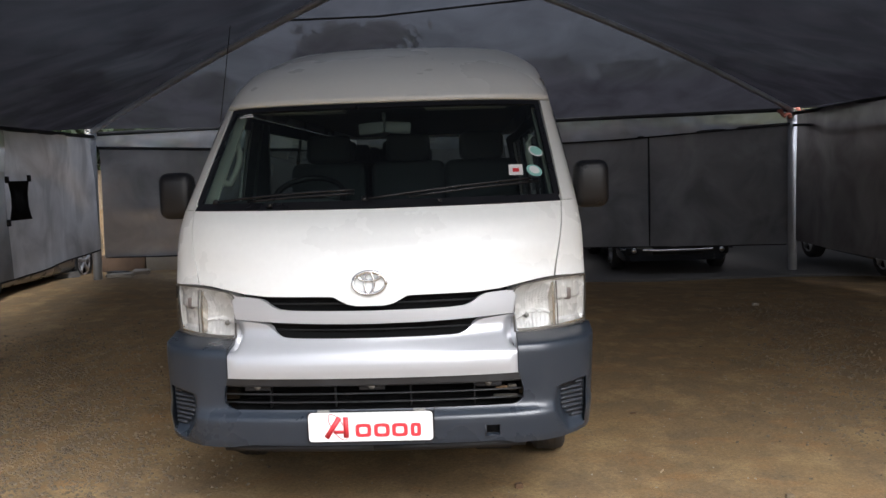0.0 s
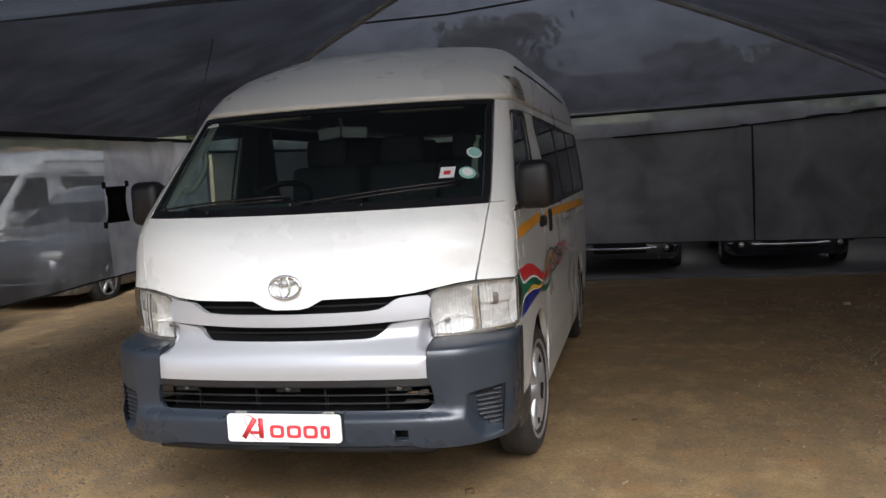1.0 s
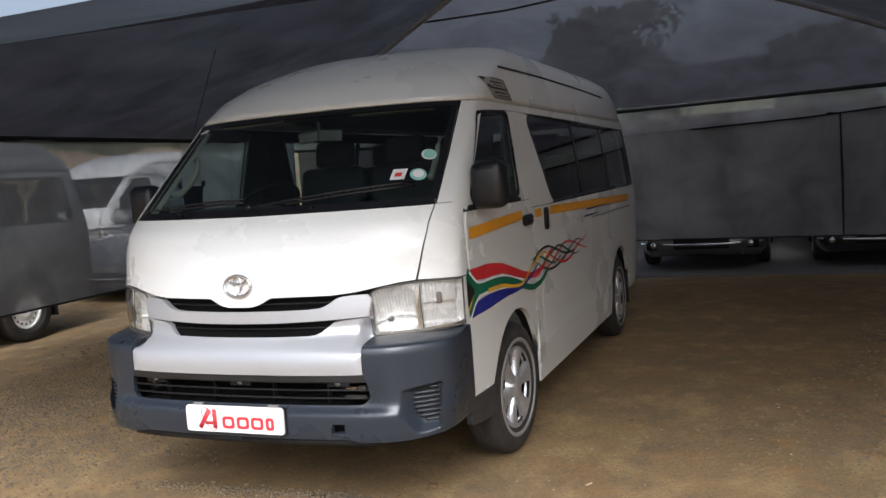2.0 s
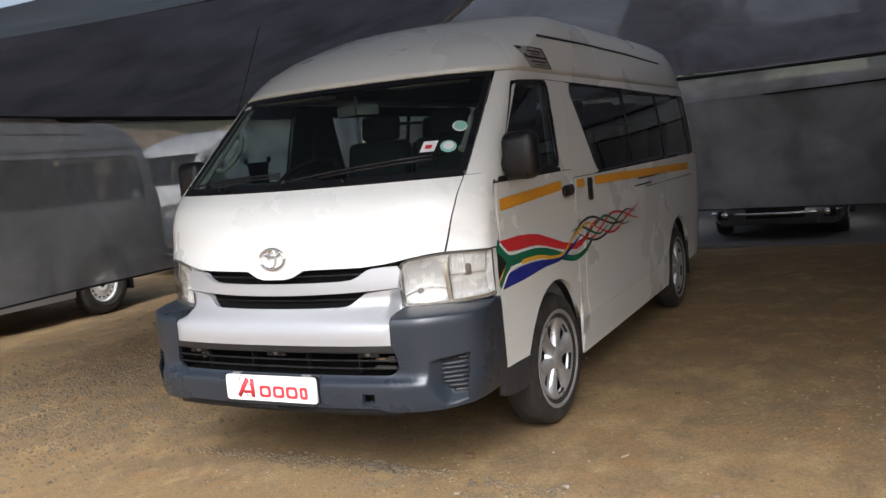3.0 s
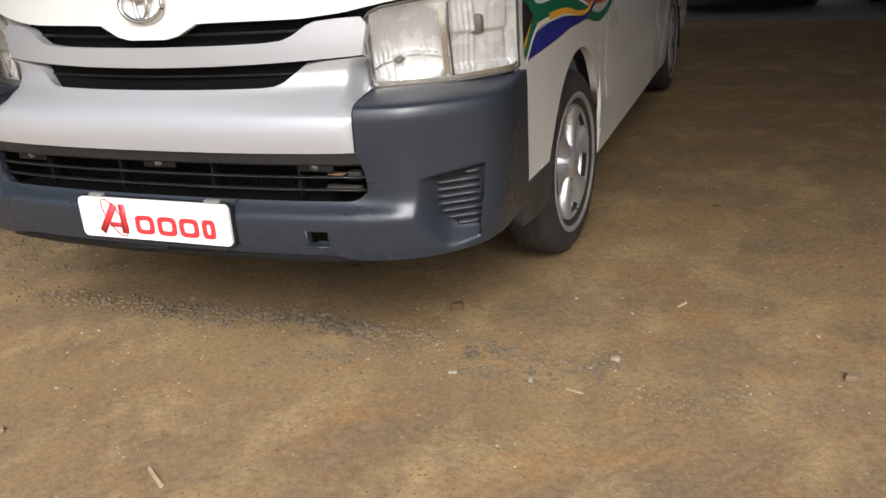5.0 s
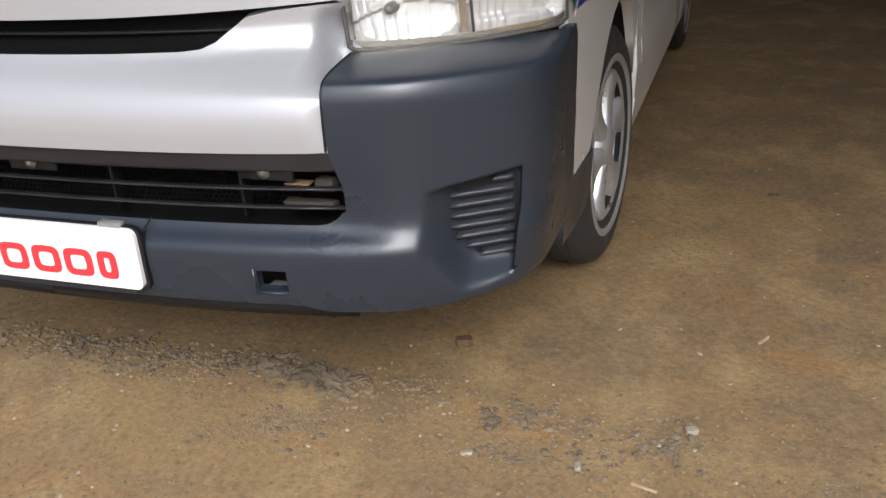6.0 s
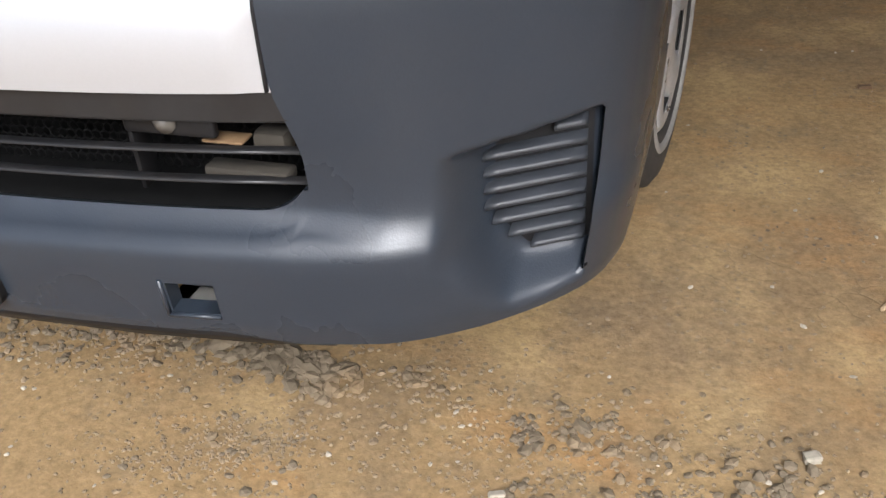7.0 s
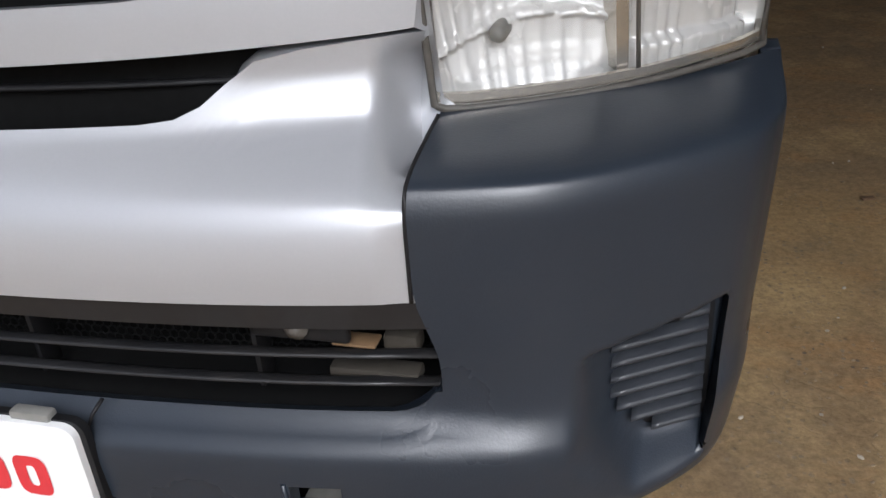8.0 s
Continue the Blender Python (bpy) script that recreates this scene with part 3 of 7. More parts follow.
def wells(van):
    for y in (FW, RW):
        for s in (1, -1):
            bm = bmesh.new()
            n = 14
            rows = []
            for x in (0.60, 0.91):
                rows.append([bm.verts.new((s * x, (AY if y == FW else y) + 0.412 * math.cos(math.pi * i / n), 0.335 + 0.415 * math.sin(math.pi * i / n))) for i in range(n + 1)])
            for i in range(n):
                bm.faces.new((rows[0][i], rows[0][i + 1], rows[1][i + 1], rows[1][i]))
            bm.faces.new(rows[0])
            part("arch_liner", bm, BLACK, van)
            part("mud_flap", boxed(s * 0.825, (AY if y == FW else y) + 0.408, 0.385, 0.20, 0.012, 0.36, 0.004, None), BLACK, van, "black rubber mud flap")


def mirror_parts(van, mirror):
    """Door mirror on its arm; long side upright."""
    s = -1 if mirror else 1
    bm = bmesh.new()
    box(bm, s * 1.020, 0.715, 1.438, 0.170, 0.125, 0.226, 0.046, seg=4)
    for v in bm.verts:
        v.co.y += 0.05 * (abs(v.co.x) - 1.0)
        if v.co.y > 0.75:
            v.co.x = s * (1.0 + (abs(v.co.x) - 1.0) * 0.96)
    m = part("door_mirror", bm, TRIM, van, "black plastic door mirror")
    part("mirror_glass", boxed(s * 1.020, 0.778, 1.438, 0.130, 0.006, 0.18, 0.002), CHROME, m)
    bm = bmesh.new()
    tube(bm, [(s * 0.90, 0.70, 1.345), (s * 0.945, 0.71, 1.345), (s * 1.0, 0.72, 1.36)], 0.018, 8)
    part("mirror_arm", bm, TRIM, m)
    return m


def grid_sheet(place, qs, zs, skip=None, fold=0.02, bulge=None):
    """A sheet over a net of q and z, with cells left out for openings; every rim is folded inwards."""
    bm = bmesh.new()
    vs, nr = {}, {}
    for i, q in enumerate(qs):
        for j, z in enumerate(zs):
            p, e = place(q, z), 0.003
            nn = (place(q + e, z) - place(q - e, z)).cross(place(q, z + e) - place(q, z - e))
            nn = nn.normalized() if nn.length > 1e-14 else Vector((0, -1, 0))
            if nn.dot(p - Vector((0, 2.0, 0.8))) < 0:
                nn.negate()
            if bulge:
                p = p + nn * bulge(q, z)
            vs[i, j] = bm.verts.new(p)
            nr[i, j] = nn
    for i in range(len(qs) - 1):
        for j in range(len(zs) - 1):
            if skip and skip((qs[i] + qs[i + 1]) / 2, (zs[j] + zs[j + 1]) / 2):
                continue
            f = bm.faces.new((vs[i, j], vs[i + 1, j], vs[i + 1, j + 1], vs[i, j + 1]))
            f.normal_update()
            if f.normal.dot(nr[i, j]) < 0:
                f.normal_flip()
    bmesh.ops.delete(bm, geom=[v for v in bm.verts if not v.link_faces], context="VERTS")
    bm.normal_update()
    rim = [e for e in bm.edges if len(e.link_faces) == 1]
    base = {v: v.normal.copy() for e in rim for v in e.verts}
    twin = {v: bm.verts.new(v.co - n * fold) for v, n in base.items()}
    for e in rim:
        a, b = e.verts
        bm.faces.new((a, b, twin[b], twin[a]))
        e.smooth = False
    return bm


def smooth01(a, b, v):
    t = min(1.0, max(0.0, (v - a) / (b - a)))
    return t * t * (3 - 2 * t)


def bumper_place(q, z):
    """q: metres across up to 0.925, then on round the corner to the wing."""
    s, q = (1 if q >= 0 else -1), min(abs(q), 1.535)
    k = 1 + (BUMP.val("W", z) / 0.941 - 1) * smooth01(0.63, 0.72, q)
    if q <= 0.925:
        u = BUMP.fx(q * k, z)
    else:
        y_end = float(np.interp(z, (0.35, 0.47, 0.83), (0.530, 0.520, 0.468)))
        a, b = BUMP.fx(0.925 * k, z), BUMP.sy(y_end, z)
        u = a + (b - a) * (q - 0.925) / 0.6
    p = BUMP.at(s * u, z)
    # the corner is cut back below the shoulder
    c = smooth01(0.70, 0.90, q) * (1 - smooth01(0.98, 1.30, q)) * (1 - smooth01(0.795, 0.840, z))
    p.y += 0.036 * c
    return p


def vent_floor(x):
    """The flat floor of the vent recess."""
    return 0.152 + (x - 0.803) * 0.56


def bumper_skin(q, z):
    """The bumper with its two vent recesses pressed in."""
    x = abs(q)
    if z < 0.40:
        z = 0.40 - (0.40 - z) * (1 + 0.95 * smooth01(0.53, 0.62, x) * (1 - smooth01(0.80, 0.98, x)))
    if z < 0.45:
        z = 0.45 - (0.45 - z) * 0.54
    if x > 0.573 and 0.50 < z < 0.64:
        lift = 0.045 - math.sqrt(max(0.0, 0.045 ** 2 - (min(x, 0.612) - 0.573) ** 2))
        z += lift * (1 - smooth01(0.618, 0.71, x)) * ((z - 0.50) / 0.05 if z < 0.5501 else 1 - smooth01(0.55, 0.64, z))
    q = math.copysign(x + 0.019 * (1 - smooth01(0.60, 0.70, z)) * smooth01(0.44, 0.52, z) * smooth01(0.52, 0.618, x) * (1 - smooth01(0.618, 0.745, x)), q)
    p = bumper_place(q, z)
    x = min(x, 1.0)
    if x > 0.66:
        low = 0.452 + 0.060 * (1 - smooth01(0.770, 0.835, x))
        top = 0.598 + 0.14 * (x - 0.80)
        foot = low - 0.046 + 0.014 * smooth01(0.85, 0.9055, x)
        w = smooth01(0.755, 0.803, x) * (1 - smooth01(0.8990, 0.9025, x)) * smooth01(foot, low + 0.008, z) * (1 - smooth01(top + 0.002, top + 0.014, z))
        p.y += w * max(0.0, vent_floor(abs(p.x)) + 0.013 - p.y)
    p.y += 0.014 * smooth01(0.519, 0.545, z) * (1 - smooth01(0.555, 0.740, z)) * (1 - smooth01(0.600, 0.760, x))
    return p


GRILLE = Form(
    W=((0.6, 1.1), (0.945, 0.942)),
    y0=((0.65, 0.68, 0.715, 0.74, 0.76, 0.78, 0.80, 0.825, 0.85, 0.875, 0.90, 0.94, 1.02), (0.016, 0.004, -0.001, 0.000, 0.005, 0.013, 0.026, 0.045, 0.060, 0.069, 0.066, 0.068, 0.078)),
    D=((0.6, 0.78, 0.825, 0.9), (0.40, 0.40, 0.45, 0.46)),
    n=((0.6, 0.78, 0.83), (2.2, 2.2, 2.0)),
    q=((0.6, 0.77, 0.80, 0.828), (4.0, 4.0, 2.9, 2.05)),
    y1=((0.2, 1.0), (5.5, 5.5)),
)


def G(x, z):
    return (GRILLE.fx(x, z), z)


def both(pairs):
    """Columns from the middle outwards, carried over to the other side."""
    return mir(pairs)[:-1] + pairs


def bonnet_edge(x):
    x = abs(x)
    dip = 0.040 * (1 - smooth01(0.07, 0.17, x))
    return 1.010 - dip + 0.042 * smooth01(0.45, 0.80, x)


def headlamp(van, mirror):
    cols = [
        (F(0.612, 0.828), F(0.604, 0.990)), (F(0.622, 0.823), F(0.620, 1.013)), (F(0.645, 0.821), F(0.648, 1.026)), (F(0.70, 0.820), F(0.70, 1.033)),
        (F(0.76, 0.820), F(0.76, 1.040)), (F(0.82, 0.822), F(0.82, 1.044)), (S(0.34, 0.826), S(0.34, 1.044)), (S(0.462, 0.832), S(0.452, 1.036)),
    ]
    back = [(F(0.585, 0.90), F(0.585, 1.030)), (F(0.62, 0.93), F(0.62, 1.040)), (F(0.70, 0.98), F(0.70, 1.052)), (F(0.80, 1.0), F(0.80, 1.060))]
    part("lamp_surround", panel(VAN, back, 3, 3, off=-0.098, fold=0.01, mirror=mirror), BLACK, van, "black gap trim round the headlamp")
    s = -1 if mirror else 1
    shell = part("headlamp", panel(VAN, cols, 6, 3, off=-0.085, fold=-0.075, mirror=mirror), REFLECT, van, "clear headlamp with chromed reflectors")
    part("lens", panel(VAN, cols, 6, 3, off=0.003, fold=0.006, mirror=mirror), LENS, shell, "clear scratched lens").visible_shadow = False
    rim = [c[0] for c in cols] + [c[1] for c in cols[::-1]]
    pts = []
    for (u0, z0), (u1, z1) in zip(rim, rim[1:] + rim[:1]):
        for j in range(3):
            u, z = u0 + (u1 - u0) * j / 3, z0 + (z1 - z0) * j / 3
            p = VAN.at(u, z) + VAN.normal(u, z) * 0.001
            pts.append(Vector((s * p.x, p.y, p.z)))
    bm = bmesh.new()
    tube(bm, pts, 0.0042, 8, closed=True)
    part("bezel", bm, BEZEL, shell, "dull grey lamp surround")
    # fluted reflector: a bowl of upright flutes below, facets above, level ribs in the turn lamp
    def hollow(u, z):
        x = VAN.at(u, z).x
        if x < 0.815:
            dx, dz = x - 0.712, z - 0.925
            r = math.hypot(dx * 0.9, dz)
            d = max(0.018, 0.078 - 5.2 * r * r)
            a = math.atan2(dz, dx)
            arc = 0.893 - 2.2 * (x - 0.735) ** 2
            if z > arc:
                ph = ((x - 0.62 + 0.10 * (z - 0.93)) / 0.0135) % 1.0
                d -= 0.0026 * max(0.0, 1 - abs(2 * ph - 1) * 2.6)
            else:
                ph = ((x - 0.70) * (1 + 2.5 * (arc - z)) / 0.021) % 1.0
                d = d * 0.45 + 0.026 - 0.0025 * max(0.0, 1 - abs(2 * ph - 1) * 3.0)
                if z < arc - 0.034:
                    d -= 0.0016 * abs(math.sin(math.pi * x / 0.013)) * abs(math.sin(math.pi * z / 0.010))
            if abs(z - arc) < 0.0035:
                d -= 0.009
            return -d
        ph = (x * 0.55 + VAN.at(u, z).y) / 0.017
        return -(0.042 - 0.006 * abs(math.sin(math.pi * ph)) - 0.010 * smooth01(0.935, 0.945, z) - 0.012 * (1 - smooth01(0.850, 0.856, z)))
    part("reflector", panel(VAN, [((b_[0] + 0.0, b_[1] + 0.004), (t_[0], t_[1] - 0.004)) for b_, t_ in cols[1:]], 52, 16, bulge=hollow, fold=0.0, mirror=mirror), REFLECT, shell, "bright fluted reflector")
    bm = bmesh.new()
    p = VAN.at(VAN.fx(0.668, 0.884), 0.884)
    lathe(bm, [(-0.03, 0.010), (0.0, 0.010), (0.006, 0.007), (0.008, 0.0)], pose(s * 0.668, p.y + 0.040, 0.884, 0, 0, -90), 16)
    part("bulb", bm, LAMP_RIM, shell)
    # turn lamp behind its own divider: a dull strip with a dark line
    strip = [(F(0.794, 0.832), F(0.786, 1.022)), (F(0.806, 0.832), F(0.800, 1.026))]
    part("divider", panel(VAN, strip, 8, 2, off=-0.014, fold=0.03, mirror=mirror), STRIP, shell, "dull strip between the lamp chambers")
    bm = bmesh.new()
    pts = [VAN.at(VAN.fx(0.809 - 0.006 * k / 6, 0.832 + 0.194 * k / 6), 0.832 + 0.194 * k / 6) for k in range(7)]
    tube(bm, [(s * p.x, p.y + 0.008, p.z) for p in pts], 0.0028, 6)
    part("divider_line", bm, BEZEL, shell)
    # pale lower rim of the lens
    rim = [((b_[0], b_[1] + 0.003), (b_[0], b_[1] + 0.014)) for b_, t_ in cols]
    part("lens_rim", panel(VAN, rim, 1, 3, off=-0.004, fold=0.006, mirror=mirror), STRIP, shell)
    part("turn_bulb", boxed(s * 0.855, 0.385, 0.960, 0.045, 0.07, 0.055, 0.014), TURN_BULB, shell)
    return shell


BEZEL = material("lamp_bezel", (0.085, 0.078, 0.068), 0.5, vary=0.25, scale=18)
LAMP_RIM = material("lamp_rim", (0.20, 0.195, 0.18), 0.45, vary=0.15, scale=15)
STRIP = material("lamp_strip", (0.66, 0.61, 0.54), 0.16, metal=0.8, coat=0.4, vary=0.1, scale=15)
TURN_BULB = material("turn_bulb", (0.16, 0.13, 0.12), 0.35, vary=0.1)
SLAT = material("grille_slat", (0.012, 0.012, 0.013), 0.42, vary=0.2, scale=15, dirt=(0.05, 0.04, 0.03), dirt_amount=0.2, dirt_scale=12)
# for the honeycomb netting, and for the sheet that paints the grille's shade
NETTING_SHADE = material("netting_and_shade_black", (0.006, 0.006, 0.006), 0.9, vary=0.3, scale=12, spec=0.1)
CARD_GREY = material("dusty_block", (0.032, 0.027, 0.020), 0.9, vary=0.2, scale=20)
CARD = material("cardboard", (0.15, 0.09, 0.042), 0.85, vary=0.2, scale=20)


def rounded_plate(cx, y, cz, w, t, h, r):
    """A flat plate with rounded corners, its face at y."""
    bm = bmesh.new()
    ring = []
    for sx, sz, a0 in ((1, 1, 0), (-1, 1, 90), (-1, -1, 180), (1, -1, 270)):
        for i in range(6):
            a = radians(a0 + 18 * i)
            ring.append((cx + sx * (w / 2 - r) + r * math.cos(a), cz + sz * (h / 2 - r) + r * math.sin(a)))
    f = [bm.verts.new((x, y, z)) for x, z in ring]
    b = [bm.verts.new((x, y + t, z)) for x, z in ring]
    bm.faces.new(f)
    bm.faces.new(b[::-1])
    for i in range(len(f)):
        j = (i + 1) % len(f)
        bm.faces.new((f[j], f[i], b[i], b[j]))
    bmesh.ops.recalc_face_normals(bm, faces=bm.faces)
    sharpen(bm)
    return bm


def nose(van, paint):
    # bonnet
    xs = [0, 0.06, 0.10, 0.16, 0.24, 0.34, 0.45, 0.55, 0.65, 0.73, 0.792]
    cols = both([(F(x, bonnet_edge(x)), F(x * 1.066, 1.366 + 0.006 * x)) for x in xs])
    part("bonnet", panel(VAN, cols, 14, 2, mirror=False, fold=0.02), paint, van, "glossy white bonnet")
    # dark scuttle and the windscreen
    xs = [0, 0.2, 0.4, 0.6, 0.75, 0.846]
    cols = both([(F(x, 1.374), F(x * 0.985, 1.404)) for x in xs])
    part("scuttle", panel(VAN, cols, 1, 3, off=-0.002, fold=0.03), TRIM, van, "black plastic scuttle under the windscreen")
    glass = part("windscreen", panel(VAN, both([(F(x, 1.400), F(x * 0.938, 1.858)) for x in xs]), 10, 3, off=-0.006, fold=0.004), WINDSCREEN, van, "windscreen with licence discs")
    glass.visible_shadow = False
    for a, b in ((0.818, 0.846),):
        for mi in (False, True):
            cols = [(F(a, 1.404), F(a * 0.940, 1.858)), (F(b, 1.404), F(b * 0.938, 1.858))]
            part("windscreen_edge", panel(VAN, cols, 10, 2, off=-0.003, fold=0.012, mirror=mi), TRIM, van)
    cols = both([(F(x * 0.941, 1.842), F(x * 0.938, 1.864)) for x in xs])
    part("windscreen_header", panel(VAN, cols, 1, 3, off=-0.003, fold=0.012), TRIM, van)
    # washer nozzles on the scuttle
    for x in (-0.46, 0.30):
        p = VAN.at(VAN.fx(x, 1.388), 1.388)
        part("washer_nozzle", boxed(p.x, p.y - 0.006, 1.392, 0.018, 0.022, 0.014, 0.004), BLACK, van)
    # wipers
    for x0, x1, z0, z1 in ((-0.72, -0.08, 1.396, 1.432), (-0.03, 0.74, 1.394, 1.462)):
        bm = bmesh.new()
        pts = []
        for i in range(9):
            t = i / 8
            x, z = x0 + (x1 - x0) * t, z0 + (z1 - z0) * (t ** 1.2)
            p = VAN.at(VAN.fx(x, z), z) + VAN.normal(VAN.fx(x, z), z) * (0.022 + 0.012 * math.sin(t * math.pi))
            pts.append(p)
        tube(bm, pts, 0.006, 6)
        tube(bm, [p + Vector((0, -0.004, -0.016)) for p in pts[2:]], 0.006, 5)
        bmesh.ops.create_cone(bm, cap_ends=True, segments=12, radius1=0.016, radius2=0.012, depth=0.02, matrix=Matrix.Translation(pts[0]))
        part("wiper", bm, TRIM, van, "black wiper arm and blade")
    # near-black sheet: the shade behind the grille openings is put into its colour
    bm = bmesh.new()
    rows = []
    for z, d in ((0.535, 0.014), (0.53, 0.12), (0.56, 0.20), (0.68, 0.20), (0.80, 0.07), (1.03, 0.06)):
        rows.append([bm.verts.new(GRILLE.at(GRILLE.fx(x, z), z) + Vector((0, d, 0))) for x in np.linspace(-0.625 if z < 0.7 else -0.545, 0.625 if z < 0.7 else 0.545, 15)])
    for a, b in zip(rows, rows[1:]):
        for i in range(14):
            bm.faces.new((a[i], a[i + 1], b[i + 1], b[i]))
    part("grille_shade_sheet", bm, NETTING_SHADE, van, "near-black sheet standing in for the shade behind the grille")
    # silver bar under the bonnet
    xs = [(0, 0.952), (0.2, 0.953), (0.34, 0.955), (0.40, 0.960), (0.43, 0.972), (0.465, 0.995), (0.49, 1.004), (0.54, 1.008), (0.575, 1.009)]
    cols = both([(G(x, 0.897 + 0.014 * (x / 0.6) ** 2), G(x, t - 0.002)) for x, t in xs] + [(G(0.594, 0.911), G(0.602, 1.007)), (G(0.603, 0.912), G(0.616, 0.990))])
    part("grille_bar", panel(GRILLE, cols, 5, 3, off=0.004, fold=0.03), SILVER, van, "silver grille bar")
    xs = [(0, 0.838), (0.2, 0.838), (0.34, 0.839), (0.375, 0.842), (0.40, 0.852), (0.43, 0.875), (0.455, 0.892), (0.50, 0.900), (0.55, 0.904), (0.585, 0.906), (0.613, 0.907)]
    cols = both([(G(x if x < 0.605 else 0.630, 0.682), G(x, t)) for x, t in xs])

    def fall(u, z):
        p = GRILLE.at(u, z)
        x = abs(p.x)
        d = -0.052 * min(1.0, max(0.0, (x - 0.566) / 0.045)) * smooth01(0.775, 0.825, z) * (1 - smooth01(0.868, 0.905, z))
        if z < 0.822:
            n = GRILLE.normal(u, z)
            under = bumper_place(max(x, 0.600), z).y + 0.004 - (p + n * (d + 0.002)).y
            d += max(0.0, under) * smooth01(0.586, 0.610, x) / min(-0.3, n.y)
        return d

    part("grille_panel", panel(GRILLE, cols, 20, 4, off=0.002, fold=0.03, bulge=fall), SILVER, van, "silver painted grille panel, slightly dented")
    # slanted cheek that closes the silver panel to the lamp and the bumper's edge
    for side_sign in (1, -1):
        bm = bmesh.new()
        rows = []
        for z in np.linspace(0.800, 0.985, 34):
            if z < 0.909:
                k = (z - 0.682) / 0.225
                u, lift = GRILLE.fx(0.630, 0.682) * (1 - k) + GRILLE.fx(0.613, 0.907) * k - 0.0006, 0.0005
                lift += fall(u, z)
            else:
                k = max(0.0, z - 0.912) / 0.078
                u, lift = GRILLE.fx(0.603, 0.912) * (1 - k) + GRILLE.fx(0.616, 0.990) * k - 0.0006, 0.002
            a = GRILLE.at(u, z) + GRILLE.normal(u, z) * lift
            if z < 0.821:
                b = bumper_place(0.621 + 0.012 * smooth01(0.795, 0.812, z), z) + Vector((0, 0.010 - 0.005 * smooth01(0.795, 0.812, z), 0))
            else:
                x = 0.622 - 0.007 * (z - 0.828) / 0.117 + 0.014 * (1 - smooth01(0.820, 0.836, z)) if z < 0.945 else 0.615 + 0.012 * (z - 0.945) / 0.037
                b = VAN.at(VAN.fx(x, z), z) - VAN.normal(VAN.fx(x, z), z) * 0.003
            rows.append([bm.verts.new((side_sign * p.x, p.y, p.z)) for p in (a, a.lerp(b, 0.5), b)])
        for r0, r1 in zip(rows, rows[1:]):
            for j in range(2):
                bm.faces.new((r0[j], r0[j + 1], r1[j + 1], r1[j]) if side_sign > 0 else (r0[j + 1], r0[j], r1[j], r1[j + 1]))
        part("grille_cheek", bm, SILVER, van)
        bm = bmesh.new()
        pts = [bumper_place(0.6172, z) for z in (0.684, 0.70, 0.72, 0.74, 0.76, 0.78, 0.79, 0.797, 0.803, 0.808, 0.8135, 0.820)]
        tube(bm, [(side_sign * p.x, p.y + 0.0008, p.z) for p in pts], 0.0022, 6)
        part("bumper_seam", bm, BLACK, van)
    for z, w in ((0.868, 0.44), (0.978, 0.45)):
        bm = bmesh.new()
        pts = [GRILLE.at(GRILLE.fx(x, z), z) + Vector((0, 0.028, 0)) for x in np.linspace(-w, w, 13)]
        tube(bm, pts, 0.007, 6, flat=0.5)
        part("grille_slat", bm, BLACK, van)
    # emblem: plain oval rings
    bm = bmesh.new()
    c, nn = VAN.at(0, 1.066) + Vector((0, -0.010, 0)), VAN.normal(0.0, 1.066)
    up = Vector((0, -nn.z, nn.y)).normalized()
    up = up if up.z > 0 else -up
    def ring(a, b, dz):
        return [c + Vector((a * math.cos(i * math.tau / 40), 0, 0)) + up * (dz + b * math.sin(i * math.tau / 40)) for i in range(40)]
    tube(bm, ring(0.070, 0.047, 0), 0.0074, 8, closed=True)
    tube(bm, ring(0.020, 0.043, 0), 0.0062, 8, closed=True)
    tube(bm, ring(0.045, 0.017, 0.026), 0.0062, 8, closed=True)
    part("emblem", bm, CHROME, van, "chromed oval emblem")
    # bumper
    qc = [-0.618, -0.612, -0.604, -0.595, -0.585, -0.573, -0.5, -0.42, -0.34, -0.28, -0.2, -0.1, 0, 0.1, 0.2, 0.28, 0.34, 0.42, 0.477, 0.533, 0.573, 0.585, 0.595, 0.604, 0.612, 0.618]
    corner = [0.632, 0.646, 0.66, 0.68, 0.70, 0.715, 0.73, 0.74] + [0.748 + 0.0055 * i for i in range(22)] + [0.872, 0.879, 0.887, 0.894, 0.899, 0.9025, 0.9055, 0.9075, 0.9095, 0.912, 0.917, 0.925, 0.95, 0.98, 1.01, 1.05, 1.10, 1.16, 1.23, 1.31, 1.40, 1.47, 1.525]
    qs = [-c for c in corner[::-1]] + qc + corner
    zs = [0.372, 0.380, 0.388, 0.396, 0.404, 0.412, 0.424, 0.432, 0.440, 0.448, 0.458, 0.467, 0.476, 0.485, 0.494, 0.503, 0.512, 0.521, 0.53, 0.54, 0.55, 0.565, 0.58, 0.592, 0.600, 0.605, 0.610, 0.615, 0.620, 0.625, 0.630, 0.638, 0.65, 0.675, 0.70, 0.73, 0.75, 0.765, 0.778, 0.786, 0.792, 0.797, 0.801, 0.805, 0.809, 0.8145, 0.821]
    skip = lambda q, z: (abs(q) < 0.618 and z > 0.55) or (0.477 < q < 0.533 and 0.424 < z < 0.476)
    bumper = part("front_bumper", grid_sheet(bumper_skin, qs, zs, skip, 0.022), BUMPER, van, "dark blue-grey plastic front bumper, scuffed")
    bm = bmesh.new()
    box(bm, 0.505, 0.085, 0.43, 0.15, 0.006, 0.16)
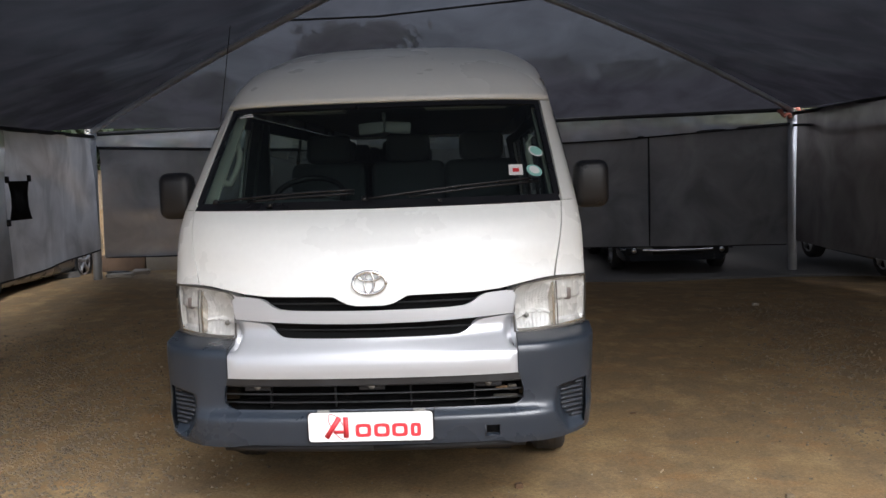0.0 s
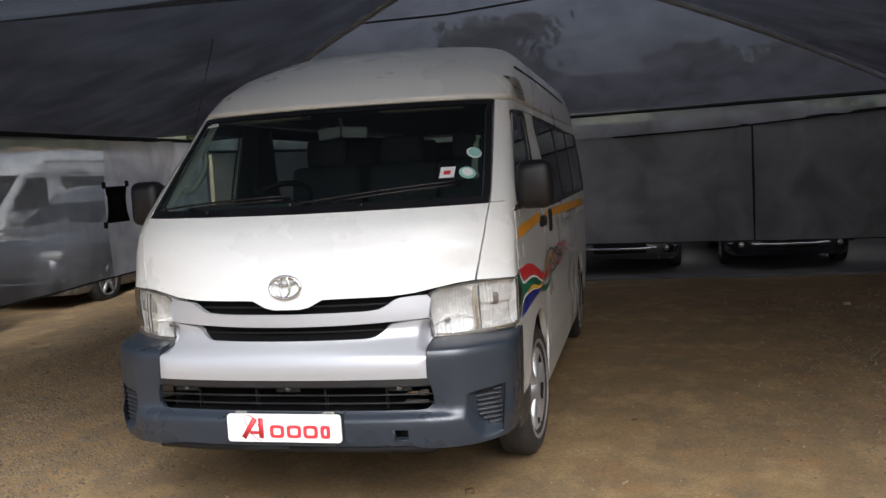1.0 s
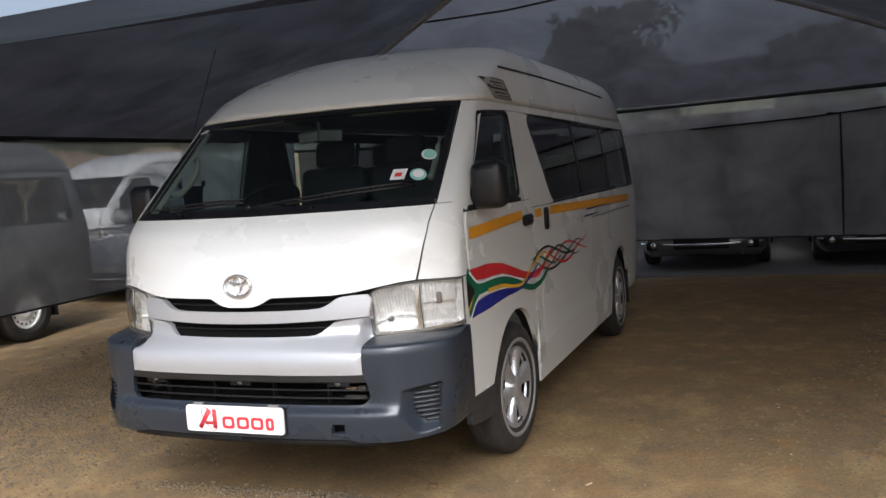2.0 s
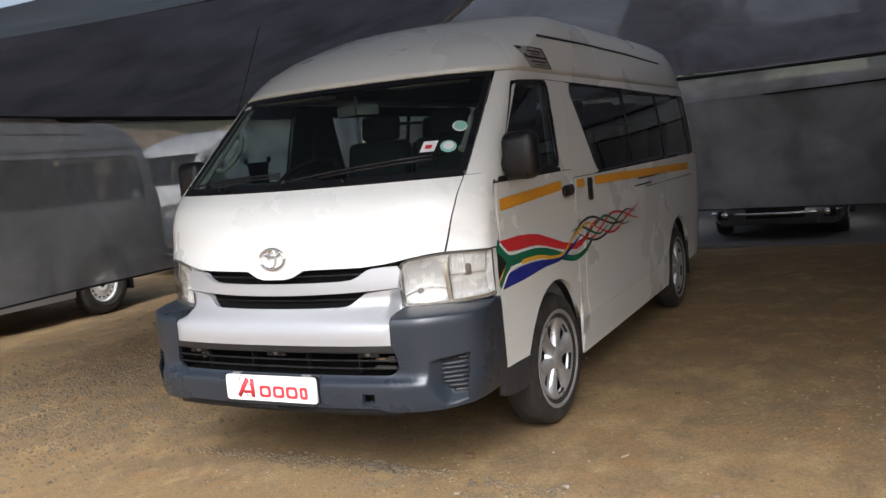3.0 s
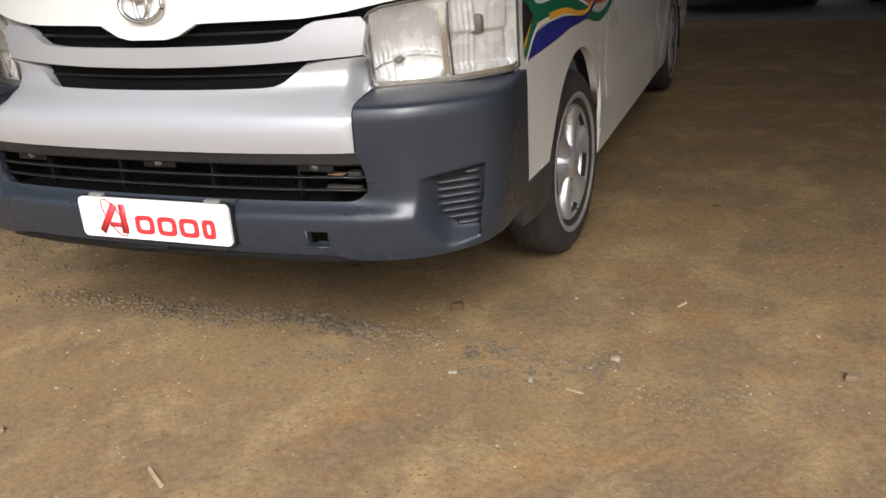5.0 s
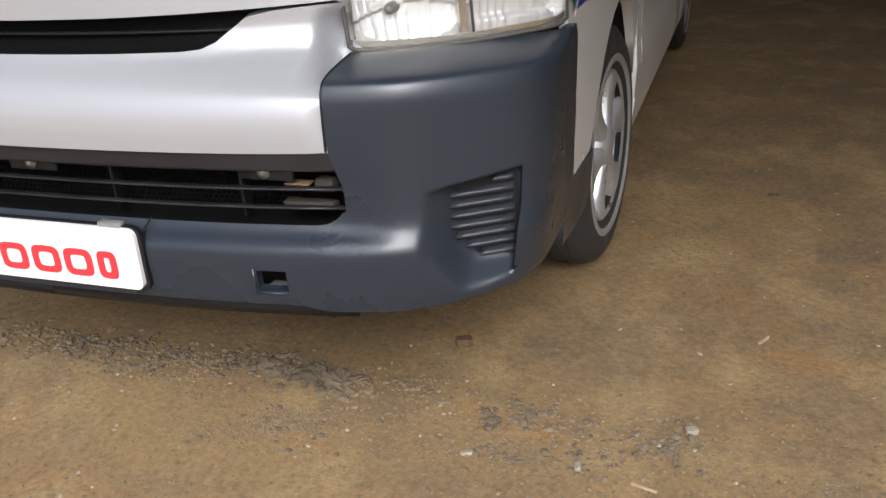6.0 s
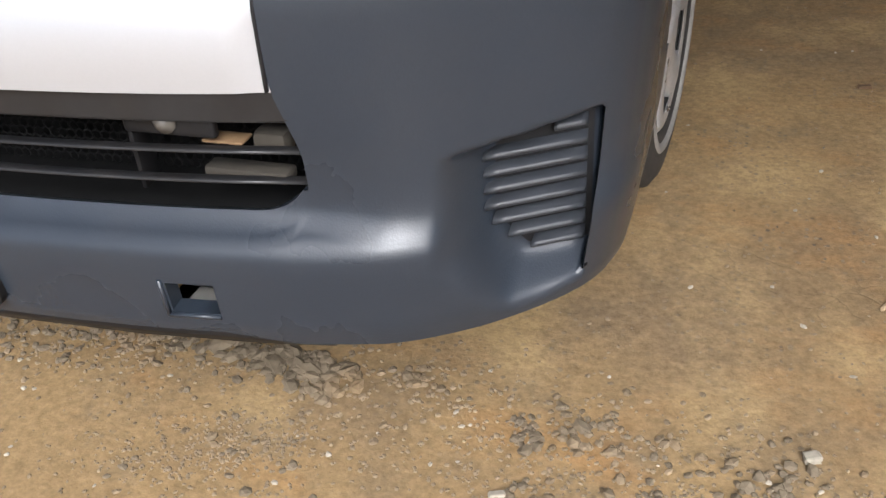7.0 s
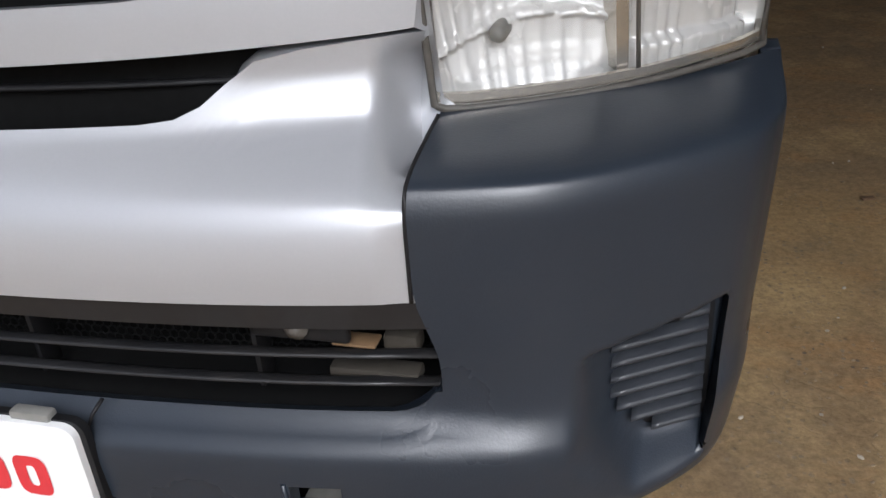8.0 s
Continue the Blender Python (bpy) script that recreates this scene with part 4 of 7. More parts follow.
    box(bm, 0.505, 0.055, 0.405, 0.15, 0.06, 0.006)
    part("tow_hole", bm, BLACK, bumper, "open towing eye hole")
    bm = bmesh.new()
    for a, b in (((0.472, 0.432), (0.472, 0.480)), ((0.472, 0.432), (0.533, 0.432))):
        pa, pb = bumper_place(*a), bumper_place(*b)
        tube(bm, [pa + Vector((0, -0.001, 0)), pb + Vector((0, -0.001, 0))], 0.003, 6)
    part("hole_rim", bm, BUMPER, bumper)
    part("hole_sill", boxed(0.505, 0.036, 0.4265, 0.062, 0.045, 0.006, 0.002), LAMP_RIM, bumper, "dusty grey sill of the towing hole")
    bm = bmesh.new()
    for s in (1, -1):
        pts = [bumper_place(s * q, 0.40) + Vector((0, 0.035, -0.010)) for q in (0, 0.2, 0.4, 0.56, 0.64)]
        tube(bm, pts, 0.02, 6)
    part("air_dam", bm, BLACK, bumper)
    # vent louvres in both corners: a lit upper lip over a dark hollow
    for s in (1, -1):
        bm = bmesh.new()
        rows = []
        for x in np.linspace(0.7985, 0.9045, 9):
            low = 0.455 + 0.056 * (1 - smooth01(0.795, 0.85, x))
            rows.append([bm.verts.new((s * x, vent_floor(x) + 0.0105, z)) for z in np.linspace(low, 0.602 + 0.13 * (x - 0.80), 5)])
        for r0, r1 in zip(rows, rows[1:]):
            for j in range(4):
                bm.faces.new((r0[j], r1[j], r1[j + 1], r0[j + 1]))
        bmesh.ops.recalc_face_normals(bm, faces=bm.faces)
        part("vent_back", bm, BLACK, bumper)
        for i in range(8):
            z = 0.604 - i * 0.0198
            x0 = (0.800 + 0.007 * max(0, i - 4) ** 1.7) if i else 0.868
            bm = bmesh.new()
            xs = np.linspace(x0, 0.8985, 7)
            rows = []
            for dy, dz in ((0.014, 0.007), (-0.005, 0.005), (-0.009, 0.001), (-0.005, -0.003), (0.014, -0.012)):
                rows.append([bm.verts.new((s * x, vent_floor(x) + dy, z + 0.04 * (x - 0.80) - 0.004 + dz)) for x in xs])
            for r0, r1 in zip(rows, rows[1:]):
                for j in range(6):
                    bm.faces.new((r0[j], r0[j + 1], r1[j + 1], r1[j]) if s < 0 else (r0[j + 1], r0[j], r1[j], r1[j + 1]))
            for j in (0, 6):
                bm.faces.new([r[j] for r in rows])
            bmesh.ops.recalc_face_normals(bm, faces=bm.faces)
            part("vent_slat", bm, VENT, bumper)
    # lower grille slats, bolts and a scrap of card stuck inside
    for z, d, w in ((0.648, 0.020, 0.628), (0.613, 0.022, 0.634), (0.578, 0.025, 0.632)):
        bm = bmesh.new()
        pts = [BUMP.at(BUMP.fx(x, z), z) + Vector((0, d, 0)) for x in np.linspace(-w, w, 17)]
        tube(bm, pts, 0.009, 6, flat=0.32)
        part("lower_slat", bm, SLAT, van)
    cols = both([((BUMP.fx(x, 0.652), 0.652), (BUMP.fx(x, 0.686), 0.686)) for x in (0, 0.2, 0.4, 0.56, 0.632)])
    part("grille_lip", panel(BUMP, cols, 1, 3, off=-0.006, fold=0.03), SLAT, van)
    for x in (-0.49, 0.0, 0.49):
        bm = bmesh.new()
        p = BUMP.at(BUMP.fx(x, 0.64), 0.64)
        box(bm, p.x, p.y + 0.03, 0.64, 0.11, 0.012, 0.03, 0.004)
        part("bracket", bm, BLACK, van)
        bm = bmesh.new()
        lathe(bm, [(0, 0.013), (0.004, 0.013), (0.006, 0.008), (0.010, 0.006), (0.011, 0.0)], pose(p.x, p.y + 0.024, 0.642, 0, 0, -90), 12)
        part("bolt", bm, BEZEL, van)
    for x in (-0.44, -0.16, 0.16, 0.43):
        p = BUMP.at(BUMP.fx(x, 0.6), 0.6)
        part("grille_stay", boxed(p.x, p.y + 0.060, 0.605, 0.006, 0.03, 0.11, 0.001), BLACK, van)
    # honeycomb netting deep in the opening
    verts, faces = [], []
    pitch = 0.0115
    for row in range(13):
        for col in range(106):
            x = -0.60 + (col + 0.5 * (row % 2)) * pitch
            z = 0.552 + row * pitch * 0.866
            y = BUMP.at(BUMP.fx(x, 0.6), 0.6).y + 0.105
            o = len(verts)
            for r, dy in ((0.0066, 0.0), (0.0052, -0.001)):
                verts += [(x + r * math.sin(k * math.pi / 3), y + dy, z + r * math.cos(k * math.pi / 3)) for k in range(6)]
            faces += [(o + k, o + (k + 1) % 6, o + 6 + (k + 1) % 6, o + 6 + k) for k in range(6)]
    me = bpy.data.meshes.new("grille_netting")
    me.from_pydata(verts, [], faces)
    me.materials.append(NETTING_SHADE)
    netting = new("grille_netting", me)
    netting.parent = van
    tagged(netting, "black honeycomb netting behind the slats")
    part("stuck_card", boxed(0.545, 0.072, 0.618, 0.048, 0.024, 0.004, 0.002, pose(0, 0, 0)), CARD, van, "scrap of brown card caught behind the grille")
    part("stuck_block", boxed(0.560, 0.080, 0.577, 0.100, 0.026, 0.014, 0.004), CARD_GREY, van, "dusty beige block caught behind the grille")
    part("stuck_rag", boxed(0.590, 0.090, 0.612, 0.040, 0.03, 0.026, 0.008), CARD_GREY, van, "grey scrap caught behind the grille")
    bm = bmesh.new()
    a, b = bumper_place(0.268, 0.556), bumper_place(0.250, 0.524)
    tube(bm, [a + Vector((0, 0.002, 0.002)), a.lerp(b, 0.5) + Vector((0, -0.003, 0.004)), b], 0.0022, 6)
    part("shelf_seam", bm, BLACK, bumper)
    # plate with plain red shapes
    plate = part("number_plate", rounded_plate(-0.004, -0.035, 0.489, 0.517, 0.010, 0.119, 0.016), PAPER, van, "white covered number plate with a red sign")
    bm = bmesh.new()
    for x, w, h, dz in ((-0.138, 0.125, 0.086, 0.002), (-0.034, 0.066, 0.056, -0.012), (0.043, 0.066, 0.056, -0.012), (0.118, 0.066, 0.056, -0.012), (0.184, 0.044, 0.056, -0.012)):
        # outlined block, one for each sign
        t = 0.016
        if h > 0.07:
            for k in (-1, 1):
                box(bm, 0, 0, 0, t * 1.3, 0.002, h * (1.18 if k < 0 else 1.0), 0, Matrix.Translation((x + (-0.022 if k < 0 else 0.032), -0.0362 - (0.0016 if k < 0 else 0.0008), 0.487 + dz)) @ Matrix.Rotation(radians(34 if k < 0 else 0), 4, "Y"))
            box(bm, x + 0.012, -0.0365, 0.470, w * 0.50, 0.002, t * 0.8)
        else:
            n_, c_ = 20, Vector((x, -0.0362, 0.487 + dz))
            outer, inner = [], []
            for i in range(n_):
                a_ = i * math.tau / n_
                dx, dz_ = math.copysign(abs(math.cos(a_)) ** 0.5, math.cos(a_)), math.copysign(abs(math.sin(a_)) ** 0.5, math.sin(a_))
                outer.append(bm.verts.new(c_ + Vector((dx * w / 2, 0, dz_ * h / 2))))
                inner.append(bm.verts.new(c_ + Vector((dx * (w / 2 - t), 0, dz_ * (h / 2 - t * 0.85)))))
            for i in range(n_):
                j = (i + 1) % n_
                bm.faces.new((outer[i], outer[j], inner[j], inner[i]))
    part("red_sign", bm, PLATE_RED, plate, "plain red blocks")
    bm = bmesh.new()
    tl = radians(58)
    pts = []
    for i in range(40):
        a = i * math.tau / 40
        ex, ez = 0.062 * math.cos(a), 0.024 * math.sin(a)
        pts.append((-0.140 + ex * math.cos(tl) + ez * math.sin(tl), -0.0355, 0.490 - ex * math.sin(tl) + ez * math.cos(tl)))
    tube(bm, pts, 0.0017, 6, closed=True)
    part("red_ring", bm, PLATE_RED, plate)
    for x in (-0.20, 0.20):
        part("plate_clip", boxed(x, -0.022, 0.552, 0.05, 0.016, 0.012, 0.003), LAMP_RIM, plate)
    part("plate_holder", rounded_plate(-0.004, -0.026, 0.487, 0.532, 0.010, 0.128, 0.018), BLACK, plate, "black plate holder")


MIRROR_GREY = material("mirror_grey", (0.17, 0.175, 0.18), 0.4, vary=0.06)
VENT = material("vent_black", (0.030, 0.033, 0.039), 0.38, vary=0.15, scale=20)


def cabin(van):
    """Dark lining, dashboard, steering wheel and rows of seats."""
    part("headliner", boxed(0, 3.2, 1.90, 1.5, 4.2, 0.02, 0.005), CABIN, van)
    for s in (1, -1):
        part("side_lining", boxed(s * 0.86, 3.0, 0.92, 0.02, 4.6, 0.68, 0.005), CABIN, van)
    part("cabin_floor", boxed(0, 3.0, 0.60, 1.7, 4.7, 0.02, 0), CABIN, van)
    part("tail_lining", boxed(0, 5.38, 0.95, 1.5, 0.02, 0.64, 0), CABIN, van)
    bm = bmesh.new()
    rows = []
    for y, z in ((0.50, 1.355), (0.62, 1.375), (0.86, 1.37), (0.96, 1.33), (0.98, 1.20), (0.90, 0.95), (0.88, 0.62)):
        rows.append([bm.verts.new((x * (0.80 if y < 0.55 else 0.86), y - 0.10 * (1 - x * x) * (1 if y < 0.7 else 0), z + (0.03 if y > 0.8 and x < -0.2 and z > 1.3 else 0))) for x in np.linspace(-1, 1, 13)])
    for a, b in zip(rows, rows[1:]):
        for i in range(12):
            bm.faces.new((a[i], a[i + 1], b[i + 1], b[i]))
    part("dashboard", bm, CABIN, van, "dark grey dashboard")
    # steering wheel on the driver's side
    c = Vector((-0.42, 1.00, 1.405))
    tilt = Matrix.Translation(c) @ Matrix.Rotation(radians(-58), 4, "X")
    bm = bmesh.new()
    tube(bm, [tilt @ Vector((0.185 * math.cos(i * math.tau / 32), 0.0, 0.185 * math.sin(i * math.tau / 32))) for i in range(32)], 0.016, 8, closed=True)
    for a in (0, 180, 270):
        tube(bm, [tilt @ Vector((0, 0.02, 0)), tilt @ Vector((0.18 * math.cos(radians(a)), 0, 0.18 * math.sin(radians(a))))], 0.016, 6)
    box(bm, 0, 0.02, 0, 0.13, 0.05, 0.11, 0.02, tilt)
    part("steering_wheel", bm, BLACK, van, "black steering wheel")
    for x, y in ((-0.46, 1.55), (0.04, 1.58), (0.50, 1.58)):
        seat(van, x, y, 0.46 if x else 0.40)
    for y in (2.55, 3.35, 4.1, 4.85):
        for x in (-0.55, -0.10, 0.50):
            seat(van, x, y, 0.42)
    for mi in (False, True):
        for c0, c1, d0, d1 in ((1.44, 1.50, 1.72, 1.74), (1.69, 1.72, 2.20, 1.88), (5.15, 5.11, 5.42, 5.32)):
            cols = [(S(c0, 1.26), S(c1, 1.84)), (S(d0, 1.26), S(d1, 1.84))]
            part("pillar_lining", panel(VAN, cols, 5, 2, off=-0.035, fold=0.012, mirror=mi), CABIN, van)
        cols = [(S(1.0, 1.79), S(1.08, 1.86)), (S(3.0, 1.79), S(3.0, 1.86)), (S(5.3, 1.78), S(5.3, 1.86))]
        part("header_lining", panel(VAN, cols, 2, 6, off=-0.03, fold=0.012, mirror=mi), CABIN, van)
    # rear-view mirror
    for s in (1, -1):
        part("cabin_mirror", boxed(0, 0, 0, 0.135, 0.022, 0.060, 0.012, pose(s * 0.068, 0.93, 1.745, 0, s * 4, s * 8)), MIRROR_GREY, van, "grey rear-view mirror")
    bm = bmesh.new()
    tube(bm, [(0, 0.93, 1.76), (0, 0.92, 1.82)], 0.01, 6)
    part("mirror_stalk", bm, CABIN, van)
    for mi, s in ((False, 1), (True, -1)):
        a, b = (0.775, 0.73) if mi else (0.822, 0.776)
        cols = [(F(a, 1.40), F(b, 1.85)), (F(0.845, 1.40), F(0.80, 1.85))]
        part("pillar_trim", panel(VAN, cols, 8, 2, off=-0.04, fold=0.01, mirror=mi), LINER, van, "beige windscreen pillar trim")
        bm = bmesh.new()
        pts = []
        for t, d in ((0.28, 0.045), (0.33, 0.085), (0.45, 0.10), (0.58, 0.10), (0.66, 0.08), (0.70, 0.045)):
            z = 1.40 + 0.45 * t
            u = VAN.fx(0.80 - 0.045 * t, z)
            p = VAN.at(u, z) - VAN.normal(u, z) * d
            pts.append((s * p.x * 0.985, p.y + 0.01, p.z))
        tube(bm, pts, 0.016, 8)
        part("grab_handle", bm, LINER, van, "beige grab handle")
        part("sun_visor", boxed(s * 0.42, 0.98, 1.84, 0.42, 0.14, 0.018, 0.006, None), LINER, van)


def seat(van, x, y, w):
    bm = bmesh.new()
    box(bm, x, y, 0.95, w, 0.46, 0.14, 0.04)
    s = part("seat", bm, SEATM, van, "dark cloth seat")
    bm = bmesh.new()
    box(bm, 0, 0, 0.32, w, 0.12, 0.60, 0.045, Matrix.Translation((x, y + 0.22, 0.98)) @ Matrix.Rotation(radians(-12), 4, "X"))
    part("backrest", bm, SEATM, s)
    bm = bmesh.new()
    box(bm, 0, 0, 0.71, w * 0.6, 0.09, 0.17, 0.035, Matrix.Translation((x, y + 0.22, 0.98)) @ Matrix.Rotation(radians(-12), 4, "X"))
    part("headrest", bm, SEATM, s)


def decal(van, name, mat, outline, off, mirror=False, label=""):
    """A film on the body side: strips between lower and upper (y, low, high)."""
    cols = [((VAN.sy(y, a), a), (VAN.sy(y, b), b)) for y, a, b in outline]
    return part(name, panel(VAN, cols, 2, 3, off=off, fold=0.0, mirror=mirror), mat, van, label)


def ribbon(van, name, mat, pts, width, off):
    """A curling film ribbon along (y, z) points on the body side."""
    bm = bmesh.new()
    ys, zs = [p[0] for p in pts], [p[1] for p in pts]
    n = 8 * (len(pts) - 1)
    ts = np.linspace(0, len(pts) - 1, n + 1)
    # smooth curve through the points
    def cr(v, t):
        i = min(int(t), len(v) - 2)
        f = t - i
        p0, p1, p2, p3 = v[max(i - 1, 0)], v[i], v[i + 1], v[min(i + 2, len(v) - 1)]
        return 0.5 * (2 * p1 + (p2 - p0) * f + (2 * p0 - 5 * p1 + 4 * p2 - p3) * f * f + (3 * p1 - p0 - 3 * p2 + p3) * f ** 3)
    line = [(cr(ys, t), cr(zs, t)) for t in ts]
    prev = None
    for i, (y, z) in enumerate(line):
        a, b = line[max(i - 1, 0)], line[min(i + 1, n)]
        dy, dz = b[0] - a[0], b[1] - a[1]
        ll = math.hypot(dy, dz) or 1
        w = width(i / n) if callable(width) else width
        row = []
        for s in (-0.5, 0.5):
            yy, zz = y - dz / ll * w * s, z + dy / ll * w * s
            u = VAN.sy(yy, zz)
            row.append(bm.verts.new(VAN.at(u, zz) + VAN.normal(u, zz) * off))
        if prev:
            f = bm.faces.new((prev[0], row[0], row[1], prev[1]))
            f.normal_update()
            if f.normal.x < 0:
                f.normal_flip()
        prev = row
    return part(name, bm, mat, van)


def livery(van):
    for a, b in (((0.58, 1.192, 1.246), (1.45, 1.222, 1.272)), ((1.72, 1.212, 1.258), (1.86, 1.212, 1.258)), ((2.06, 1.208, 1.258), (5.38, 1.125, 1.19))):
        decal(van, "orange_stripe", ORANGE, [a, ((a[0] + b[0]) / 2, (a[1] + b[1]) / 2, (a[2] + b[2]) / 2), b], 0.003, label="orange reflective stripe")
    # flag that turns into ribbons
    decal(van, "flag_black", INK, [(0.50, 0.885, 1.022), (0.55, 0.915, 0.992), (0.60, 0.945, 0.958)], 0.003)
    ribbon(van, "flag_yellow", YELLOW, [(0.497, 1.028), (0.56, 0.992), (0.61, 0.952), (0.56, 0.915), (0.50, 0.872)], 0.016, 0.0042)
    ribbon(van, "flag_green", GREEN, [(0.50, 1.045), (0.58, 0.995), (0.66, 0.952), (0.80, 0.948), (0.95, 0.945), (1.10, 0.93), (1.25, 0.90), (1.42, 0.855), (1.60, 0.825), (1.78, 0.84), (1.92, 0.89)], lambda t: 0.058 * (1 - t * 0.55), 0.005)
    ribbon(van, "flag_green", GREEN, [(0.64, 0.952), (0.58, 0.905), (0.515, 0.845)], 0.045, 0.0054)
    ribbon(van, "flag_white", PAPER, [(0.53, 1.048), (0.61, 0.998), (0.68, 0.982), (0.85, 0.978), (0.97, 0.972), (1.12, 0.952), (1.3, 0.912), (1.5, 0.872)], lambda t: 0.015 * (1 - 0.5 * t), 0.006)
    decal(van, "flag_red", RED, [(0.54, 1.045, 1.058), (0.63, 0.998, 1.056), (0.77, 0.988, 1.056), (0.90, 0.986, 1.046), (1.03, 0.976, 1.030), (1.2, 0.940, 0.990), (1.4, 0.900, 0.940), (1.62, 0.872, 0.904), (1.74, 0.880, 0.905)], 0.0035)
    ribbon(van, "flag_red", RED, [(1.68, 0.892), (1.82, 0.92), (1.93, 0.965), (2.05, 0.985)], 0.03, 0.0042)
    decal(van, "flag_blue", BLUE, [(0.545, 0.832, 0.850), (0.62, 0.834, 0.898), (0.78, 0.836, 0.905), (0.93, 0.842, 0.902), (1.08, 0.850, 0.892), (1.24, 0.852, 0.872)], 0.0035)
    ribbon(van, "flag_white", PAPER, [(0.515, 0.828), (0.60, 0.895), (0.68, 0.918), (0.85, 0.915), (1.0, 0.908), (1.15, 0.89)], 0.014, 0.006)
    ribbon(van, "flag_yellow", YELLOW, [(0.78, 0.925), (0.92, 0.922), (1.05, 0.912), (1.2, 0.886), (1.38, 0.88), (1.55, 0.945), (1.72, 0.99)], lambda t: 0.022 * (1 - 0.4 * t), 0.007)
    ribbon(van, "flag_blue", BLUE, [(1.15, 0.862), (1.35, 0.862), (1.55, 0.90), (1.7, 0.945)], lambda t: 0.026 * (1 - 0.6 * t), 0.0064)
    curls = (
        (INK, [(1.45, 0.90), (1.6, 0.96), (1.75, 1.01), (1.95, 1.02), (2.15, 0.98), (2.4, 0.93), (2.65, 0.93), (2.85, 0.97)]),
        (RED, [(1.5, 0.88), (1.7, 0.91), (1.95, 0.90), (2.15, 0.95), (2.35, 1.0), (2.6, 0.985), (2.85, 0.93), (3.04, 0.90)]),
        (INK, [(1.65, 0.96), (1.85, 0.90), (2.05, 0.875), (2.3, 0.90), (2.55, 0.965), (2.75, 0.99), (2.95, 0.955)]),
        (GREEN, [(1.8, 0.93), (2.0, 0.97), (2.2, 1.0), (2.4, 0.96), (2.6, 0.905), (2.8, 0.90)]),
        (RED, [(1.9, 0.985), (2.1, 0.93), (2.3, 0.885), (2.5, 0.89), (2.7, 0.945), (2.9, 0.975), (3.02, 1.0)]),
        (GREEN, [(1.55, 0.98), (1.72, 0.985), (1.9, 0.94), (2.08, 0.905), (2.25, 0.935)]),
        (YELLOW, [(1.6, 0.945), (1.72, 0.985), (1.85, 0.995), (1.97, 0.96)]),
    )
    for i, (mt, pts) in enumerate(curls):
        ribbon(van, "flag_curl", mt, pts, lambda t: 0.003 + 0.012 * math.sin(math.pi * t) ** 0.7, 0.003 + 0.0006 * i)


